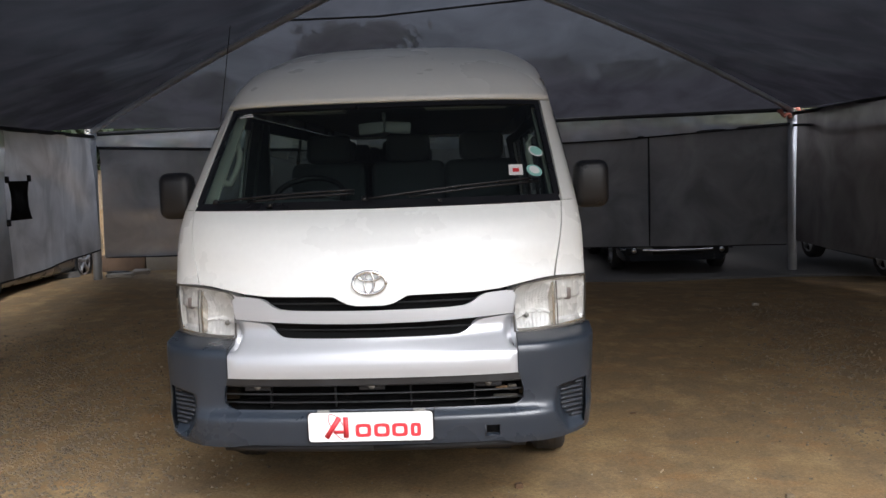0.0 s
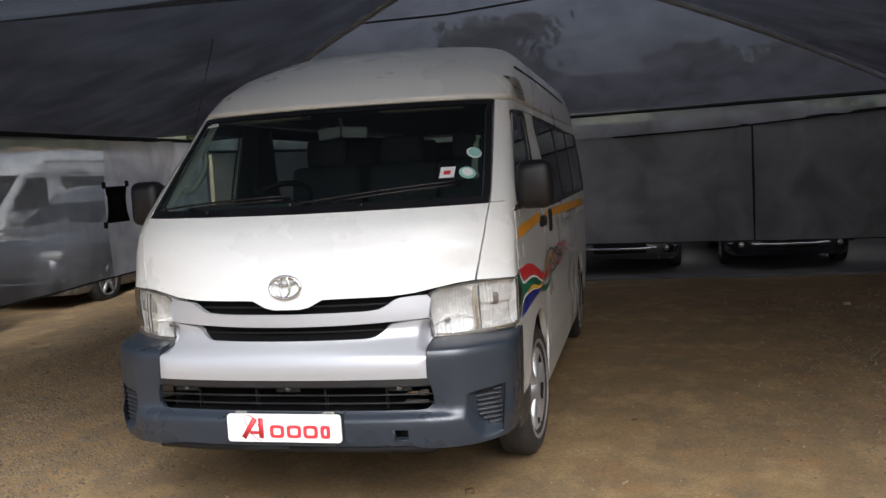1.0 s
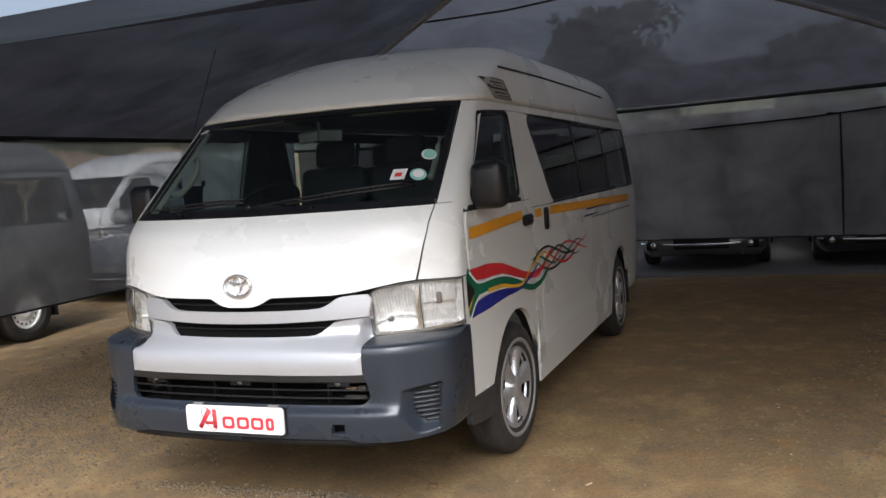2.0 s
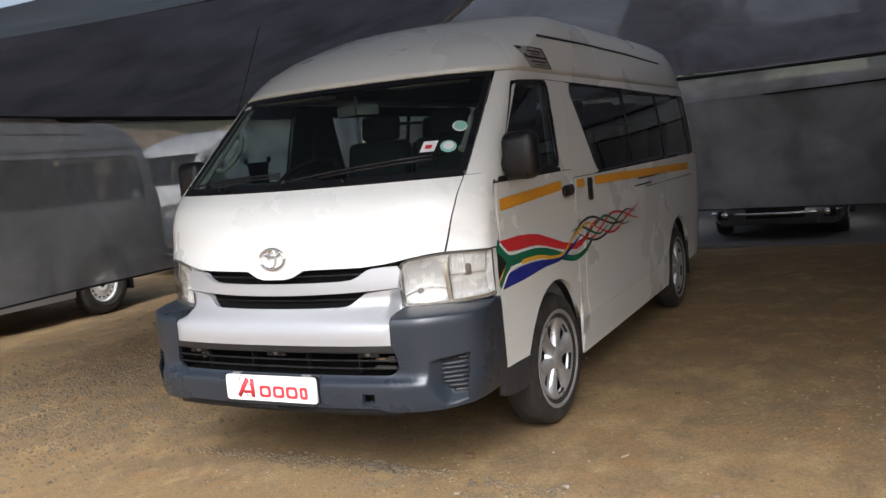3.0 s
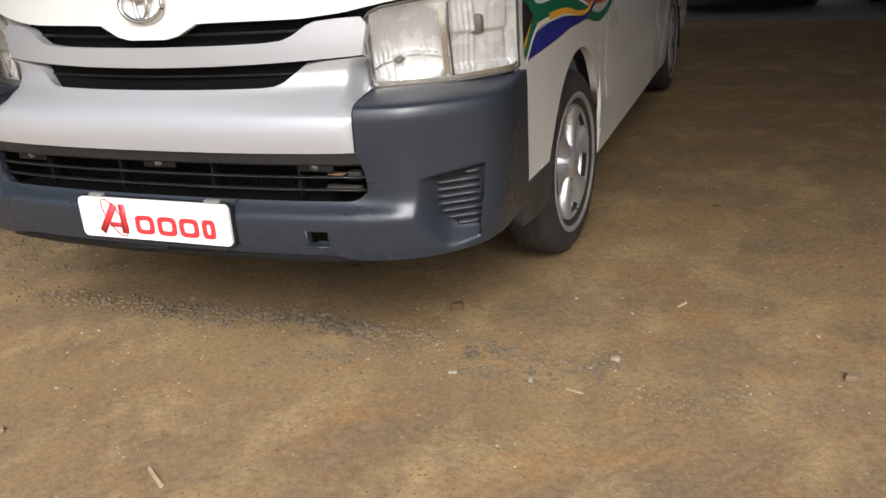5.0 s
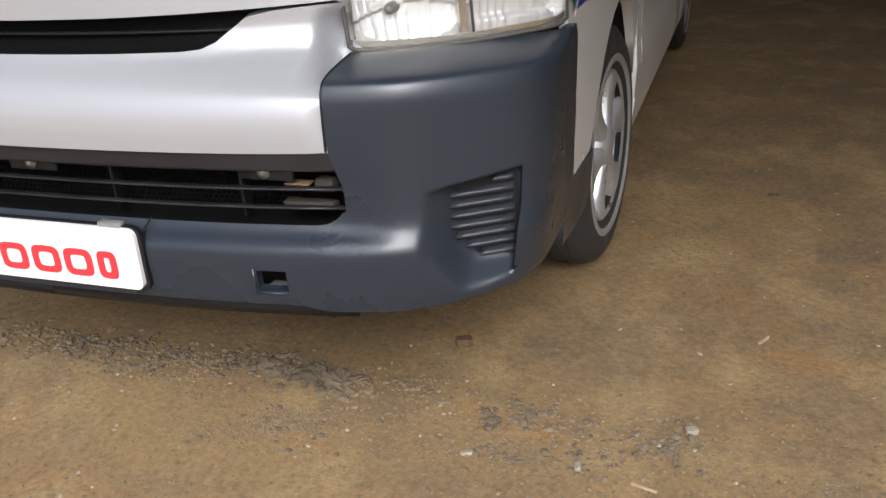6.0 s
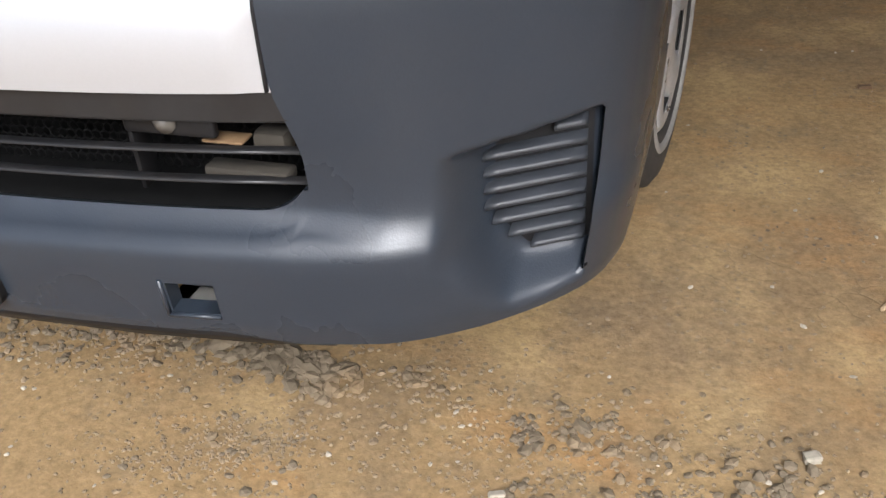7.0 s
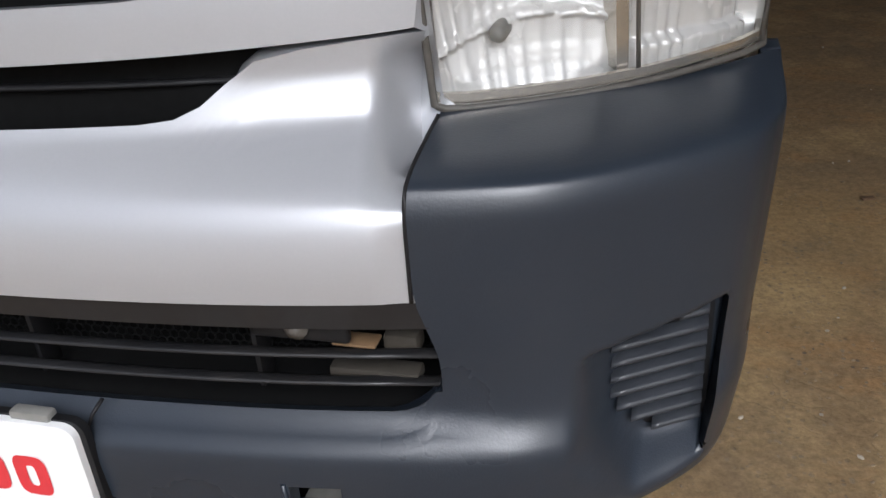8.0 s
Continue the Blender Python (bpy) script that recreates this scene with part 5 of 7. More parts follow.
def build_van(name, m, label, marked=True, paint=WHITE):
    van = empty(name, m, label, "minibus")
    nose(van, paint)
    for mi in (False, True):
        door = side_sheets(van, mi, paint)
        side_wall(van, mi, paint)
        upper_side(van, mi, paint)
        headlamp(van, mi)
        mirror_parts(van, mi)
        s = -1 if mi else 1
        cols = [(S(0.522, 0.335), S(0.522, 0.459)), (S(0.66, 0.31), S(0.66, 0.453)), (S(0.80, 0.30), S(0.80, 0.447)), (S(0.872, 0.32), S(0.880, 0.443))]
        part("arch_guard", panel(VAN, cols, 4, 3, off=0.004, mirror=mi, fold=0.03), BUMPER, van, "dark plastic guard ahead of the wheel")
        bm = bmesh.new()
        box(bm, s * 0.956, 1.535, 1.212, 0.030, 0.165, 0.062, 0.018)
        part("door_handle", bm, INK, van, "black door handle")
        bm = bmesh.new()
        box(bm, s * 0.952, 1.95, 1.19, 0.024, 0.060, 0.135, 0.020)
        part("sliding_handle", bm, INK, van, "black sliding-door handle")
        cols = [(S(3.3, 1.096), S(3.3, 1.103)), (S(5.0, 1.085), S(5.0, 1.092))]
        part("door_rail", panel(VAN, cols, 1, 6, off=0.002, mirror=mi, fold=0.0), INK, van)
        for y0, y1, z in ((3.1, 3.8, 1.17), (3.0, 3.5, 1.125)):
            cols = [(S(y0, z - 0.005), S(y0, z + 0.006)), (S(y1, z - 0.008), S(y1, z + 0.004))]
            part("side_vent", panel(VAN, cols, 1, 2, off=0.003, mirror=mi, fold=0.0), INK, van)
        bm = bmesh.new()
        tube(bm, [VAN.at(VAN.sy(y, z), z).to_tuple() if not mi else (-VAN.at(VAN.sy(y, z), z).x, VAN.at(VAN.sy(y, z), z).y, z) for y, z in ((1.55, 2.085), (2.4, 2.095), (3.4, 2.09), (4.45, 2.07))], 0.007, 6)
        part("roof_gutter", bm, INK, van)
    for y, hub, steer, size in ((FW, 0.322, -4.0, 1.02), (RW, 0.328, 0.0, 1.0)):
        wheel_parts(van, 0.818, y, 1, marked, hub, steer, size)
        wheel_parts(van, -0.818, y, -1, marked, hub, steer, size)
    roof_and_tail(van, paint)
    wells(van)
    underbody(van)
    cabin(van)
    if not marked:
        return van
    livery(van)
    # roof label, discs on the windscreen, aerial
    lean = lambda y, z: S(y + (2.0 - z) * 0.85, z)
    part("roof_label", panel(VAN, [(lean(y, 1.888), lean(y, 2.003)) for y in (1.235, 1.56)], 3, 3, off=0.004, fold=0.0), LABEL, van, "small grey printed label on the roof side")
    bars = [(1.245, 1.55, 1.940, 1.950), (1.235, 1.56, 1.998, 2.003), (1.235, 1.56, 1.888, 1.892), (1.235, 1.268, 1.945, 2.0), (1.535, 1.555, 1.892, 1.945), (1.535, 1.555, 1.952, 2.0)]
    bars += [(1.29, 1.50, 1.975, 1.983), (1.32, 1.47, 1.960, 1.965), (1.28, 1.50, 1.918, 1.926), (1.32, 1.52, 1.902, 1.907)]
    for a, b, z0, z1 in bars:
        part("label_bar", panel(VAN, [(lean(a, z0), lean(a, z1)), (lean(b, z0), lean(b, z1))], 1, 2, off=0.0065, fold=0.0), INK, van)
    for x, z, r, mt in ((0.750, 1.600, 0.036, PAPER), (0.752, 1.601, 0.030, TEAL), (0.735, 1.510, 0.039, TEAL), (0.735, 1.512, 0.026, PAPER)):
        bm = bmesh.new()
        u = VAN.fx(x, z)
        p, nn = VAN.at(u, z), VAN.normal(u, z)
        q = nn.to_track_quat("Z", "Y").to_matrix().to_4x4()
        lift = 0.004 if r > 0.033 else 0.006
        bmesh.ops.create_circle(bm, cap_ends=True, segments=28, radius=r, matrix=Matrix.Translation(p + nn * (lift - 0.006)) @ q)
        part("licence_disc", bm, mt, van, "round licence disc")
    for (x0, x1, z0, z1), mt, off in (((0.615, 0.680, 1.492, 1.540), PAPER, -0.002), ((0.632, 0.662, 1.505, 1.522), RED, 0.0)):
        part("warning_sticker", panel(VAN, [(F(x0, z0), F(x0, z1)), (F(x1, z0), F(x1, z1))], 2, 2, off=off, fold=0.0), mt, van, "small red and white sticker")
    for x0, x1, z0, z1 in ((-0.735, -0.655, 1.812, 1.820), (-0.715, -0.665, 1.824, 1.830)):
        part("screen_print", panel(VAN, [(F(x0, z0), F(x0, z1)), (F(x1, z0 + 0.004), F(x1, z1 + 0.004))], 1, 2, off=0.0005, fold=0.0), PAPER, van, "small white print on the windscreen")
    bm = bmesh.new()
    tube(bm, [(-0.86, 0.96, 1.80), (-0.864, 1.08, 2.0), (-0.872, 1.28, 2.34)], 0.0024, 6)
    part("aerial", bm, BLACK, van, "thin black aerial")
    return van


minibus = build_van("minibus", pose(0.0, 0.004, 0.016) @ Matrix.Diagonal((0.984, 1, 1, 1)), "white high-roof minibus with grey bumper and flag ribbons")


# ---- ground: one sheet to the horizon ----
def ground_height(x, y):
    v = Vector((x * 0.45, y * 0.45, 0.0))
    near = max(0.0, 1 - max(abs(x) - 7, abs(y - 2) - 8, 0) / 20)
    h = 0.030 * noise.noise(v) + 0.012 * noise.noise(v * 3.3) + 0.005 * noise.noise(v * 11)
    fall = -0.17 * smooth01(6.5, 9.6, y) * smooth01(-4.0, -1.0, x)
    calm = 1 - 0.75 * (1 - smooth01(1.15, 1.7, abs(x))) * smooth01(-1.0, -0.3, y) * (1 - smooth01(5.4, 6.2, y))
    rut = -0.022 * (1 - smooth01(0.35, 1.5, math.hypot(abs(x) - 0.82, (y - 1.25) * 0.8)))
    rise = 0.11 * smooth01(5.5, 9.0, y) * (1 - smooth01(-4.6, -3.2, x))
    return fall + rise + rut + (h * calm - 0.008) * near


def build_ground():
    def axis(lo, hi, step, far):
        a = list(np.arange(lo, hi + 1e-6, step))
        s, p = step, hi
        up = []
        while p < far:
            s *= 1.35
            p += s
            up.append(p)
        s, p, down = step, lo, []
        while p > -far:
            s *= 1.35
            p -= s
            down.append(p)
        return down[::-1] + a + up
    xs, ys = axis(-8, 7, 0.07, 900), axis(-3.5, 12, 0.07, 900)
    verts = [(x, y, ground_height(x, y)) for y in ys for x in xs]
    nx = len(xs)
    faces = [(j * nx + i, j * nx + i + 1, (j + 1) * nx + i + 1, (j + 1) * nx + i) for j in range(len(ys) - 1) for i in range(nx - 1)]
    me = bpy.data.meshes.new("ground")
    me.from_pydata(verts, [], faces)
    me.materials.append(CLAY)
    for p in me.polygons:
        p.use_smooth = True
    return tagged(new("ground", me), "packed ochre clay yard with gravel", "ground", kind="structure")


def clay():
    m = bpy.data.materials.new("clay")
    m.use_nodes = True
    n, l = m.node_tree.nodes, m.node_tree.links
    b = n["Principled BSDF"]
    co = n.new("ShaderNodeTexCoord")

    def tex(scale, detail=6.0, rough=0.6, stretch=None):
        t = n.new("ShaderNodeTexNoise")
        t.inputs["Scale"].default_value, t.inputs["Detail"].default_value, t.inputs["Roughness"].default_value = scale, detail, rough
        if stretch:
            mp = n.new("ShaderNodeMapping")
            mp.inputs["Scale"].default_value = stretch
            l.new(co.outputs["Object"], mp.inputs[0])
            l.new(mp.outputs[0], t.inputs["Vector"])
        else:
            l.new(co.outputs["Object"], t.inputs["Vector"])
        return t.outputs[0]

    def ramp(src, a, b_, lo=0.0, hi=1.0):
        r = n.new("ShaderNodeMapRange")
        for k, v in zip(("From Min", "From Max", "To Min", "To Max"), (a, b_, lo, hi)):
            r.inputs[k].default_value = v
        l.new(src, r.inputs["Value"])
        return r.outputs[0]

    def mix(f, a, c):
        x = n.new("ShaderNodeMix")
        x.data_type = "RGBA"
        l.new(f, x.inputs[0])
        for s, v in ((6, a), (7, c)):
            if isinstance(v, tuple):
                x.inputs[s].default_value = (*v, 1)
            else:
                l.new(v, x.inputs[s])
        return x.outputs[2]

    col = mix(ramp(tex(0.9, 8), 0.38, 0.62), (0.355, 0.240, 0.115), (0.285, 0.195, 0.102))
    col = mix(ramp(tex(2.2, 9, 0.62), 0.46, 0.66, 0, 0.65), col, (0.235, 0.168, 0.100))
    col = mix(ramp(tex(3.2, 8, 0.62, (1.0, 0.75, 1.0)), 0.50, 0.64, 0, 0.75), col, (0.46, 0.325, 0.160))
    col = mix(ramp(tex(6.0, 10, 0.70), 0.50, 0.66, 0, 0.5), col, (0.22, 0.165, 0.102))
    col = mix(ramp(tex(4.2, 7, 0.65, (0.6, 1.0, 1.0)), 0.53, 0.68, 0, 0.6), col, (0.40, 0.225, 0.090))
    # small stone chips trodden into the clay
    vo = n.new("ShaderNodeTexVoronoi")
    vo.inputs["Scale"].default_value = 75.0
    l.new(co.outputs["Object"], vo.inputs["Vector"])
    sep = n.new("ShaderNodeSeparateColor")
    l.new(vo.outputs["Color"], sep.inputs[0])
    keep = n.new("ShaderNodeMath")
    keep.operation = "MULTIPLY"
    l.new(ramp(sep.outputs[0], 0.74, 0.76), keep.inputs[0])
    l.new(ramp(vo.outputs["Distance"], 0.30, 0.42, 1.0, 0.0), keep.inputs[1])
    patch = n.new("ShaderNodeMath")
    patch.operation = "MULTIPLY"
    l.new(keep.outputs[0], patch.inputs[0])
    l.new(ramp(tex(3.0, 5), 0.42, 0.66, 0.0, 0.75), patch.inputs[1])
    chip = mix(sep.outputs[1], (0.13, 0.112, 0.088), (0.28, 0.225, 0.155))
    col = mix(patch.outputs[0], col, chip)
    grain = ramp(tex(60.0, 9, 0.78), 0.32, 0.68, 0.54, 1.04)
    mul = n.new("ShaderNodeVectorMath")
    mul.operation = "SCALE"
    l.new(col, mul.inputs[0])
    l.new(grain, mul.inputs["Scale"])
    l.new(mul.outputs[0], b.inputs["Base Color"])
    b.inputs["Roughness"].default_value = 0.92
    b.inputs["Specular IOR Level"].default_value = 0.2
    # drying cracks and scuffed tread marks in patches
    warp = n.new("ShaderNodeTexNoise")
    warp.inputs["Scale"].default_value, warp.inputs["Detail"].default_value = 5.0, 4.0
    l.new(co.outputs["Object"], warp.inputs["Vector"])
    sh = n.new("ShaderNodeVectorMath")
    sh.operation = "MULTIPLY_ADD"
    l.new(warp.outputs["Color"], sh.inputs[0])
    sh.inputs[1].default_value = (0.22, 0.22, 0.0)
    l.new(co.outputs["Object"], sh.inputs[2])
    ck = n.new("ShaderNodeTexVoronoi")
    ck.feature = "DISTANCE_TO_EDGE"
    ck.inputs["Scale"].default_value = 11.0
    l.new(sh.outputs[0], ck.inputs["Vector"])
    crack = n.new("ShaderNodeMath")
    crack.operation = "MULTIPLY"
    l.new(ramp(ck.outputs["Distance"], 0.0, 0.060, 1.0, 0.0), crack.inputs[0])
    l.new(ramp(tex(1.7, 4), 0.50, 0.66, 0.0, 0.24), crack.inputs[1])
    dark = mix(crack.outputs[0], mul.outputs[0], (0.12, 0.088, 0.052))
    l.new(dark, b.inputs["Base Color"])
    h1, h2 = tex(11.0, 10, 0.62), patch.outputs[0]
    cut = n.new("ShaderNodeMath")
    cut.operation = "MULTIPLY_ADD"
    l.new(crack.outputs[0], cut.inputs[0])
    cut.inputs[1].default_value = -0.35
    l.new(h1, cut.inputs[2])
    fine = n.new("ShaderNodeMath")
    fine.operation = "MULTIPLY_ADD"
    l.new(tex(38.0, 5, 0.6), fine.inputs[0])
    fine.inputs[1].default_value = 0.22
    l.new(cut.outputs[0], fine.inputs[2])
    mp = n.new("ShaderNodeMapping")
    mp.inputs["Rotation"].default_value = (0, 0, radians(38))
    l.new(co.outputs["Object"], mp.inputs[0])
    tread = n.new("ShaderNodeTexWave")
    tread.inputs["Scale"].default_value, tread.inputs["Distortion"].default_value = 6.5, 2.2
    tread.inputs["Detail"].default_value, tread.inputs["Detail Scale"].default_value = 3.0, 2.0
    l.new(mp.outputs[0], tread.inputs["Vector"])
    worn = n.new("ShaderNodeMath")
    worn.operation = "MULTIPLY"
    l.new(tread.outputs["Fac"], worn.inputs[0])
    l.new(ramp(tex(1.1, 4, 0.55), 0.52, 0.62, 0.0, 0.16), worn.inputs[1])
    rut = n.new("ShaderNodeMath")
    l.new(worn.outputs[0], rut.inputs[0])
    l.new(fine.outputs[0], rut.inputs[1])
    h1 = rut.outputs[0]
    add = n.new("ShaderNodeMath")
    add.operation = "MULTIPLY_ADD"
    l.new(h2, add.inputs[0])
    add.inputs[1].default_value = 0.12
    l.new(h1, add.inputs[2])
    bp = n.new("ShaderNodeBump")
    bp.inputs["Strength"].default_value, bp.inputs["Distance"].default_value = 0.42, 0.018
    l.new(add.outputs[0], bp.inputs["Height"])
    l.new(bp.outputs[0], b.inputs["Normal"])
    return m


CLAY = clay()
ground = build_ground()

GRAVEL = material("gravel", (0.150, 0.120, 0.083), 0.95, vary=0.35, scale=9, fine=60, spec=0.06, dirt=(0.28, 0.19, 0.10), dirt_amount=0.75, dirt_scale=4)
PALE = material("pale_chip", (0.32, 0.285, 0.225), 0.8, vary=0.3, scale=9)


def pebbles(name, label, mat, spots, seed):
    """Loose chips: spots of (count, x, y, spread x, spread y, turn, size)."""
    rng = random.Random(seed)
    verts, faces = [], []
    g = (1 + 5 ** 0.5) / 2
    base = [Vector(v).normalized() for v in ((-1, g, 0), (1, g, 0), (-1, -g, 0), (1, -g, 0), (0, -1, g), (0, 1, g), (0, -1, -g), (0, 1, -g), (g, 0, -1), (g, 0, 1), (-g, 0, -1), (-g, 0, 1))]
    tri = [(0, 11, 5), (0, 5, 1), (0, 1, 7), (0, 7, 10), (0, 10, 11), (1, 5, 9), (5, 11, 4), (11, 10, 2), (10, 7, 6), (7, 1, 8), (3, 9, 4), (3, 4, 2), (3, 2, 6), (3, 6, 8), (3, 8, 9), (4, 9, 5), (2, 4, 11), (6, 2, 10), (8, 6, 7), (9, 8, 1)]
    for count, cx, cy, sx, sy, turn, size in spots:
        ct, stn = math.cos(radians(turn)), math.sin(radians(turn))
        for _ in range(count):
            a, c = rng.gauss(0, sx), rng.gauss(0, sy)
            x, y = cx + a * ct - c * stn, cy + a * stn + c * ct
            r = size * rng.uniform(0.45, 1.25) * (1.5 if rng.random() < 0.06 else 1)
            z = ground_height(x, y) + r * 0.25
            o, k = len(verts), rng.uniform(0, math.tau)
            flat, long = rng.uniform(0.5, 0.8), rng.uniform(1.0, 1.5)
            tx, ty = rng.uniform(-0.5, 0.5), rng.uniform(-0.5, 0.5)
            for v in base:
                e = rng.uniform(0.78, 1.18)
                px, py, pz = v.x * r * e * long, v.y * r * e, v.z * r * e * flat
                pz += px * tx * 0.5 + py * ty * 0.5
                verts.append((x + px * math.cos(k) - py * math.sin(k), y + px * math.sin(k) + py * math.cos(k), z + pz))
            faces += [(o + i, o + j, o + m_) for i, j, m_ in tri]
    me = bpy.data.meshes.new(name)
    me.from_pydata(verts, [], faces)
    me.materials.append(mat)
    return tagged(new(name, me), label, "gravel", kind="stuff")


pebbles("gravel", "loose grey gravel chips on the clay", GRAVEL, [
    (150, 0.335, 0.432, 0.060, 0.022, -6, 0.0125), (60, 0.25, 0.445, 0.07, 0.025, -4, 0.010), (90, 0.05, 0.445, 0.10, 0.026, 2, 0.009), (26, 0.56, 0.448, 0.035, 0.014, -10, 0.009), (16, 0.40, 0.385, 0.03, 0.012, -20, 0.010),
    (46, 0.82, 0.415, 0.045, 0.030, 25, 0.0085), (18, 0.80, 0.36, 0.03, 0.018, 0, 0.010), (34, 0.96, 0.385, 0.07, 0.025, 8, 0.008), (26, 1.145, 0.345, 0.035, 0.02, 5, 0.009), (20, 0.82, 0.255, 0.05, 0.02, 0, 0.008), (26, 1.0, 0.25, 0.05, 0.03, 0, 0.007),
    (320, -0.55, 0.44, 0.24, 0.035, 2, 0.008), (110, -0.20, 0.40, 0.14, 0.05, 0, 0.007), (50, 1.27, 0.33, 0.20, 0.08, 5, 0.006), (40, 0.31, 0.21, 0.10, 0.04, 20, 0.006),
    (3600, -2.9, 1.8, 0.85, 0.55, 70, 0.0105), (2200, -2.3, 0.6, 0.7, 0.5, 60, 0.0095), (2000, -3.4, 3.6, 0.5, 1.1, 10, 0.011), (1200, -1.75, 0.9, 0.35, 0.5, 0, 0.008),
    (1100, 3.1, 3.2, 0.35, 0.8, -12, 0.009), (800, 3.6, 5.2, 0.4, 0.7, 0, 0.009), (400, 2.7, 1.6, 0.3, 0.4, 0, 0.008), (250, 0.9, -0.3, 1.4, 0.6, 0, 0.0035), (100, 1.6, 1.2, 0.6, 1.0, 0, 0.0035),
], 4)
pebbles("pale_chips", "pale stone chips scattered on the clay", PALE, [(90, 0.9, 0.4, 1.0, 0.5, 0, 0.0045), (40, 1.5, 1.6, 0.6, 1.0, 0, 0.0045), (60, -0.6, -0.2, 0.8, 0.5, 0, 0.005)], 9)


GRIT = material("clay_grit", (0.19, 0.14, 0.085), 0.95, vary=0.35, scale=7, fine=50)
pebbles("grit", "small clay crumbs and grit trodden on the yard", GRIT, [
    (600, 0.31, 0.21, 0.11, 0.05, 25, 0.0030), (700, 0.95, 0.30, 0.22, 0.07, 5, 0.0032), (300, 1.5, 0.25, 0.15, 0.08, 30, 0.0034), (300, -0.1, 0.38, 0.2, 0.06, 0, 0.0036), (700, 0.7, 0.05, 0.6, 0.35, 0, 0.0030), (400, 1.35, 0.5, 0.35, 0.5, 0, 0.0030), (350, 0.2, -0.4, 0.8, 0.4, 0, 0.0036), (400, 1.5, -0.4, 0.7, 0.6, 0, 0.0036), (200, 1.6, 1.6, 0.4, 0.8, 0, 0.0036), (350, 0.5, 0.42, 0.35, 0.06, 0, 0.0050),
], 17)


def loose(name, label, x, y, sx, sy, sz, turn, mat):
    bm = bmesh.new()
    box(bm, 0, 0, 0, sx, sy, sz, min(sx, sy, sz) * 0.3)
    rng = random.Random(int(x * 100 + y * 10))
    for v in bm.verts:
        v.co *= rng.uniform(0.85, 1.15)
    ob = part(name, bm, mat, None, label, smooth=False)
    ob.matrix_world = pose(x, y, ground_height(x, y) + sz * 0.42, 0, 0, turn)
    return tagged(ob, label, name.split("_")[-1])


DRY = material("dry_wood", (0.40, 0.30, 0.18), 0.8, vary=0.25, scale=30)
LEAF = material("dry_leaf", (0.12, 0.07, 0.035), 0.8, vary=0.25, scale=30)
loose("wood_chip", "pale splinter of wood on the clay", 0.228, -0.465, 0.095, 0.010, 0.010, -35, DRY)
loose("dark_stone", "dark broken stone on the clay", 0.622, 0.670, 0.042, 0.03, 0.028, 20, LEAF)
loose("pale_stone", "pale stone chip on the clay", 1.212, 0.420, 0.026, 0.020, 0.014, 20, PALE)
loose("wood_chip", "short pale twig on the clay", 1.359, 0.860, 0.045, 0.008, 0.008, 60, DRY)
loose("pale_stone", "pale stone chip on the clay", 0.998, 0.244, 0.012, 0.022, 0.01, 10, PALE)
loose("pale_stone", "pale stone chip on the clay", 0.763, 0.232, 0.024, 0.012, 0.008, 20, PALE)
loose("wood_chip", "short pale twig on the clay", 1.135, 0.210, 0.05, 0.006, 0.006, -15, DRY)
loose("clay_lump", "brown lump of clay on the yard", 0.816, -0.457, 0.030, 0.022, 0.016, 15, GRIT)
loose("clay_lump", "brown lump of clay on the yard", -0.355, -0.401, 0.030, 0.026, 0.018, 40, GRIT)
loose("clay_lump", "brown lump of clay on the yard", 1.853, 0.448, 0.035, 0.028, 0.018, 0, GRIT)
loose("dry_leaf", "small dark leaf on the clay", 1.396, 1.892, 0.035, 0.02, 0.008, 10, LEAF)
loose("dry_leaf", "small dark leaf on the clay", -2.346, 1.392, 0.05, 0.03, 0.01, 30, LEAF)
loose("pale_stone", "pale stone chip on the clay", 3.43, 5.9, 0.06, 0.05, 0.03, 0, PALE)
loose("pale_stone", "pale flat stone on the clay", -0.815, -0.545, 0.055, 0.028, 0.012, 25, PALE)


# ---- the shade-net shelter ----
XL, XR, YB, EAVE, RAIL = -5.10, 4.98, 9.12, 2.20, 1.90


def west(y):
    """Where the west curtain hangs: it draws in towards the front."""
    return float(np.interp(y, (-2.0, 2.0, 5.4, YB), (-4.0, -4.12, -4.40, XL)))


def tube_ob(name, pts, r, mat, label, category, kind="structure", sides=12):
    bm = bmesh.new()
    tube(bm, pts, r, sides)
    return tagged(part(name, bm, mat), label, category, kind=kind)


def post(x, y, h, lean):
    ob = empty("shelter_post", pose(x, y, 0), "grey galvanised steel shelter post, dusty at its foot", "post", "shelter posts")
    bm = bmesh.new()
    tube(bm, [(lean[0], lean[1], -0.03), (lean[0] * 0.5, lean[1] * 0.5, h / 2), (0, 0, h)], 0.062, 16)
    part("pole", bm, GALV, ob)
    bm = bmesh.new()
    lathe(bm, [(0, 0.075), (0.05, 0.078), (0.08, 0.07)], pose(0, 0, h - 0.10, 0, -90, 0), 16)
    part("collar", bm, GALV, ob)
    bm = bmesh.new()
    tube(bm, [(0.075 * math.cos(i * 0.9), 0.075 * math.sin(i * 0.9), h - 0.05 + 0.008 * i + 0.02 * math.sin(i * 2.2)) for i in range(14)], 0.016, 6)
    part("binding", bm, PALE_CLOTH, ob, "pale cloth and cord tied round the top")
    return ob


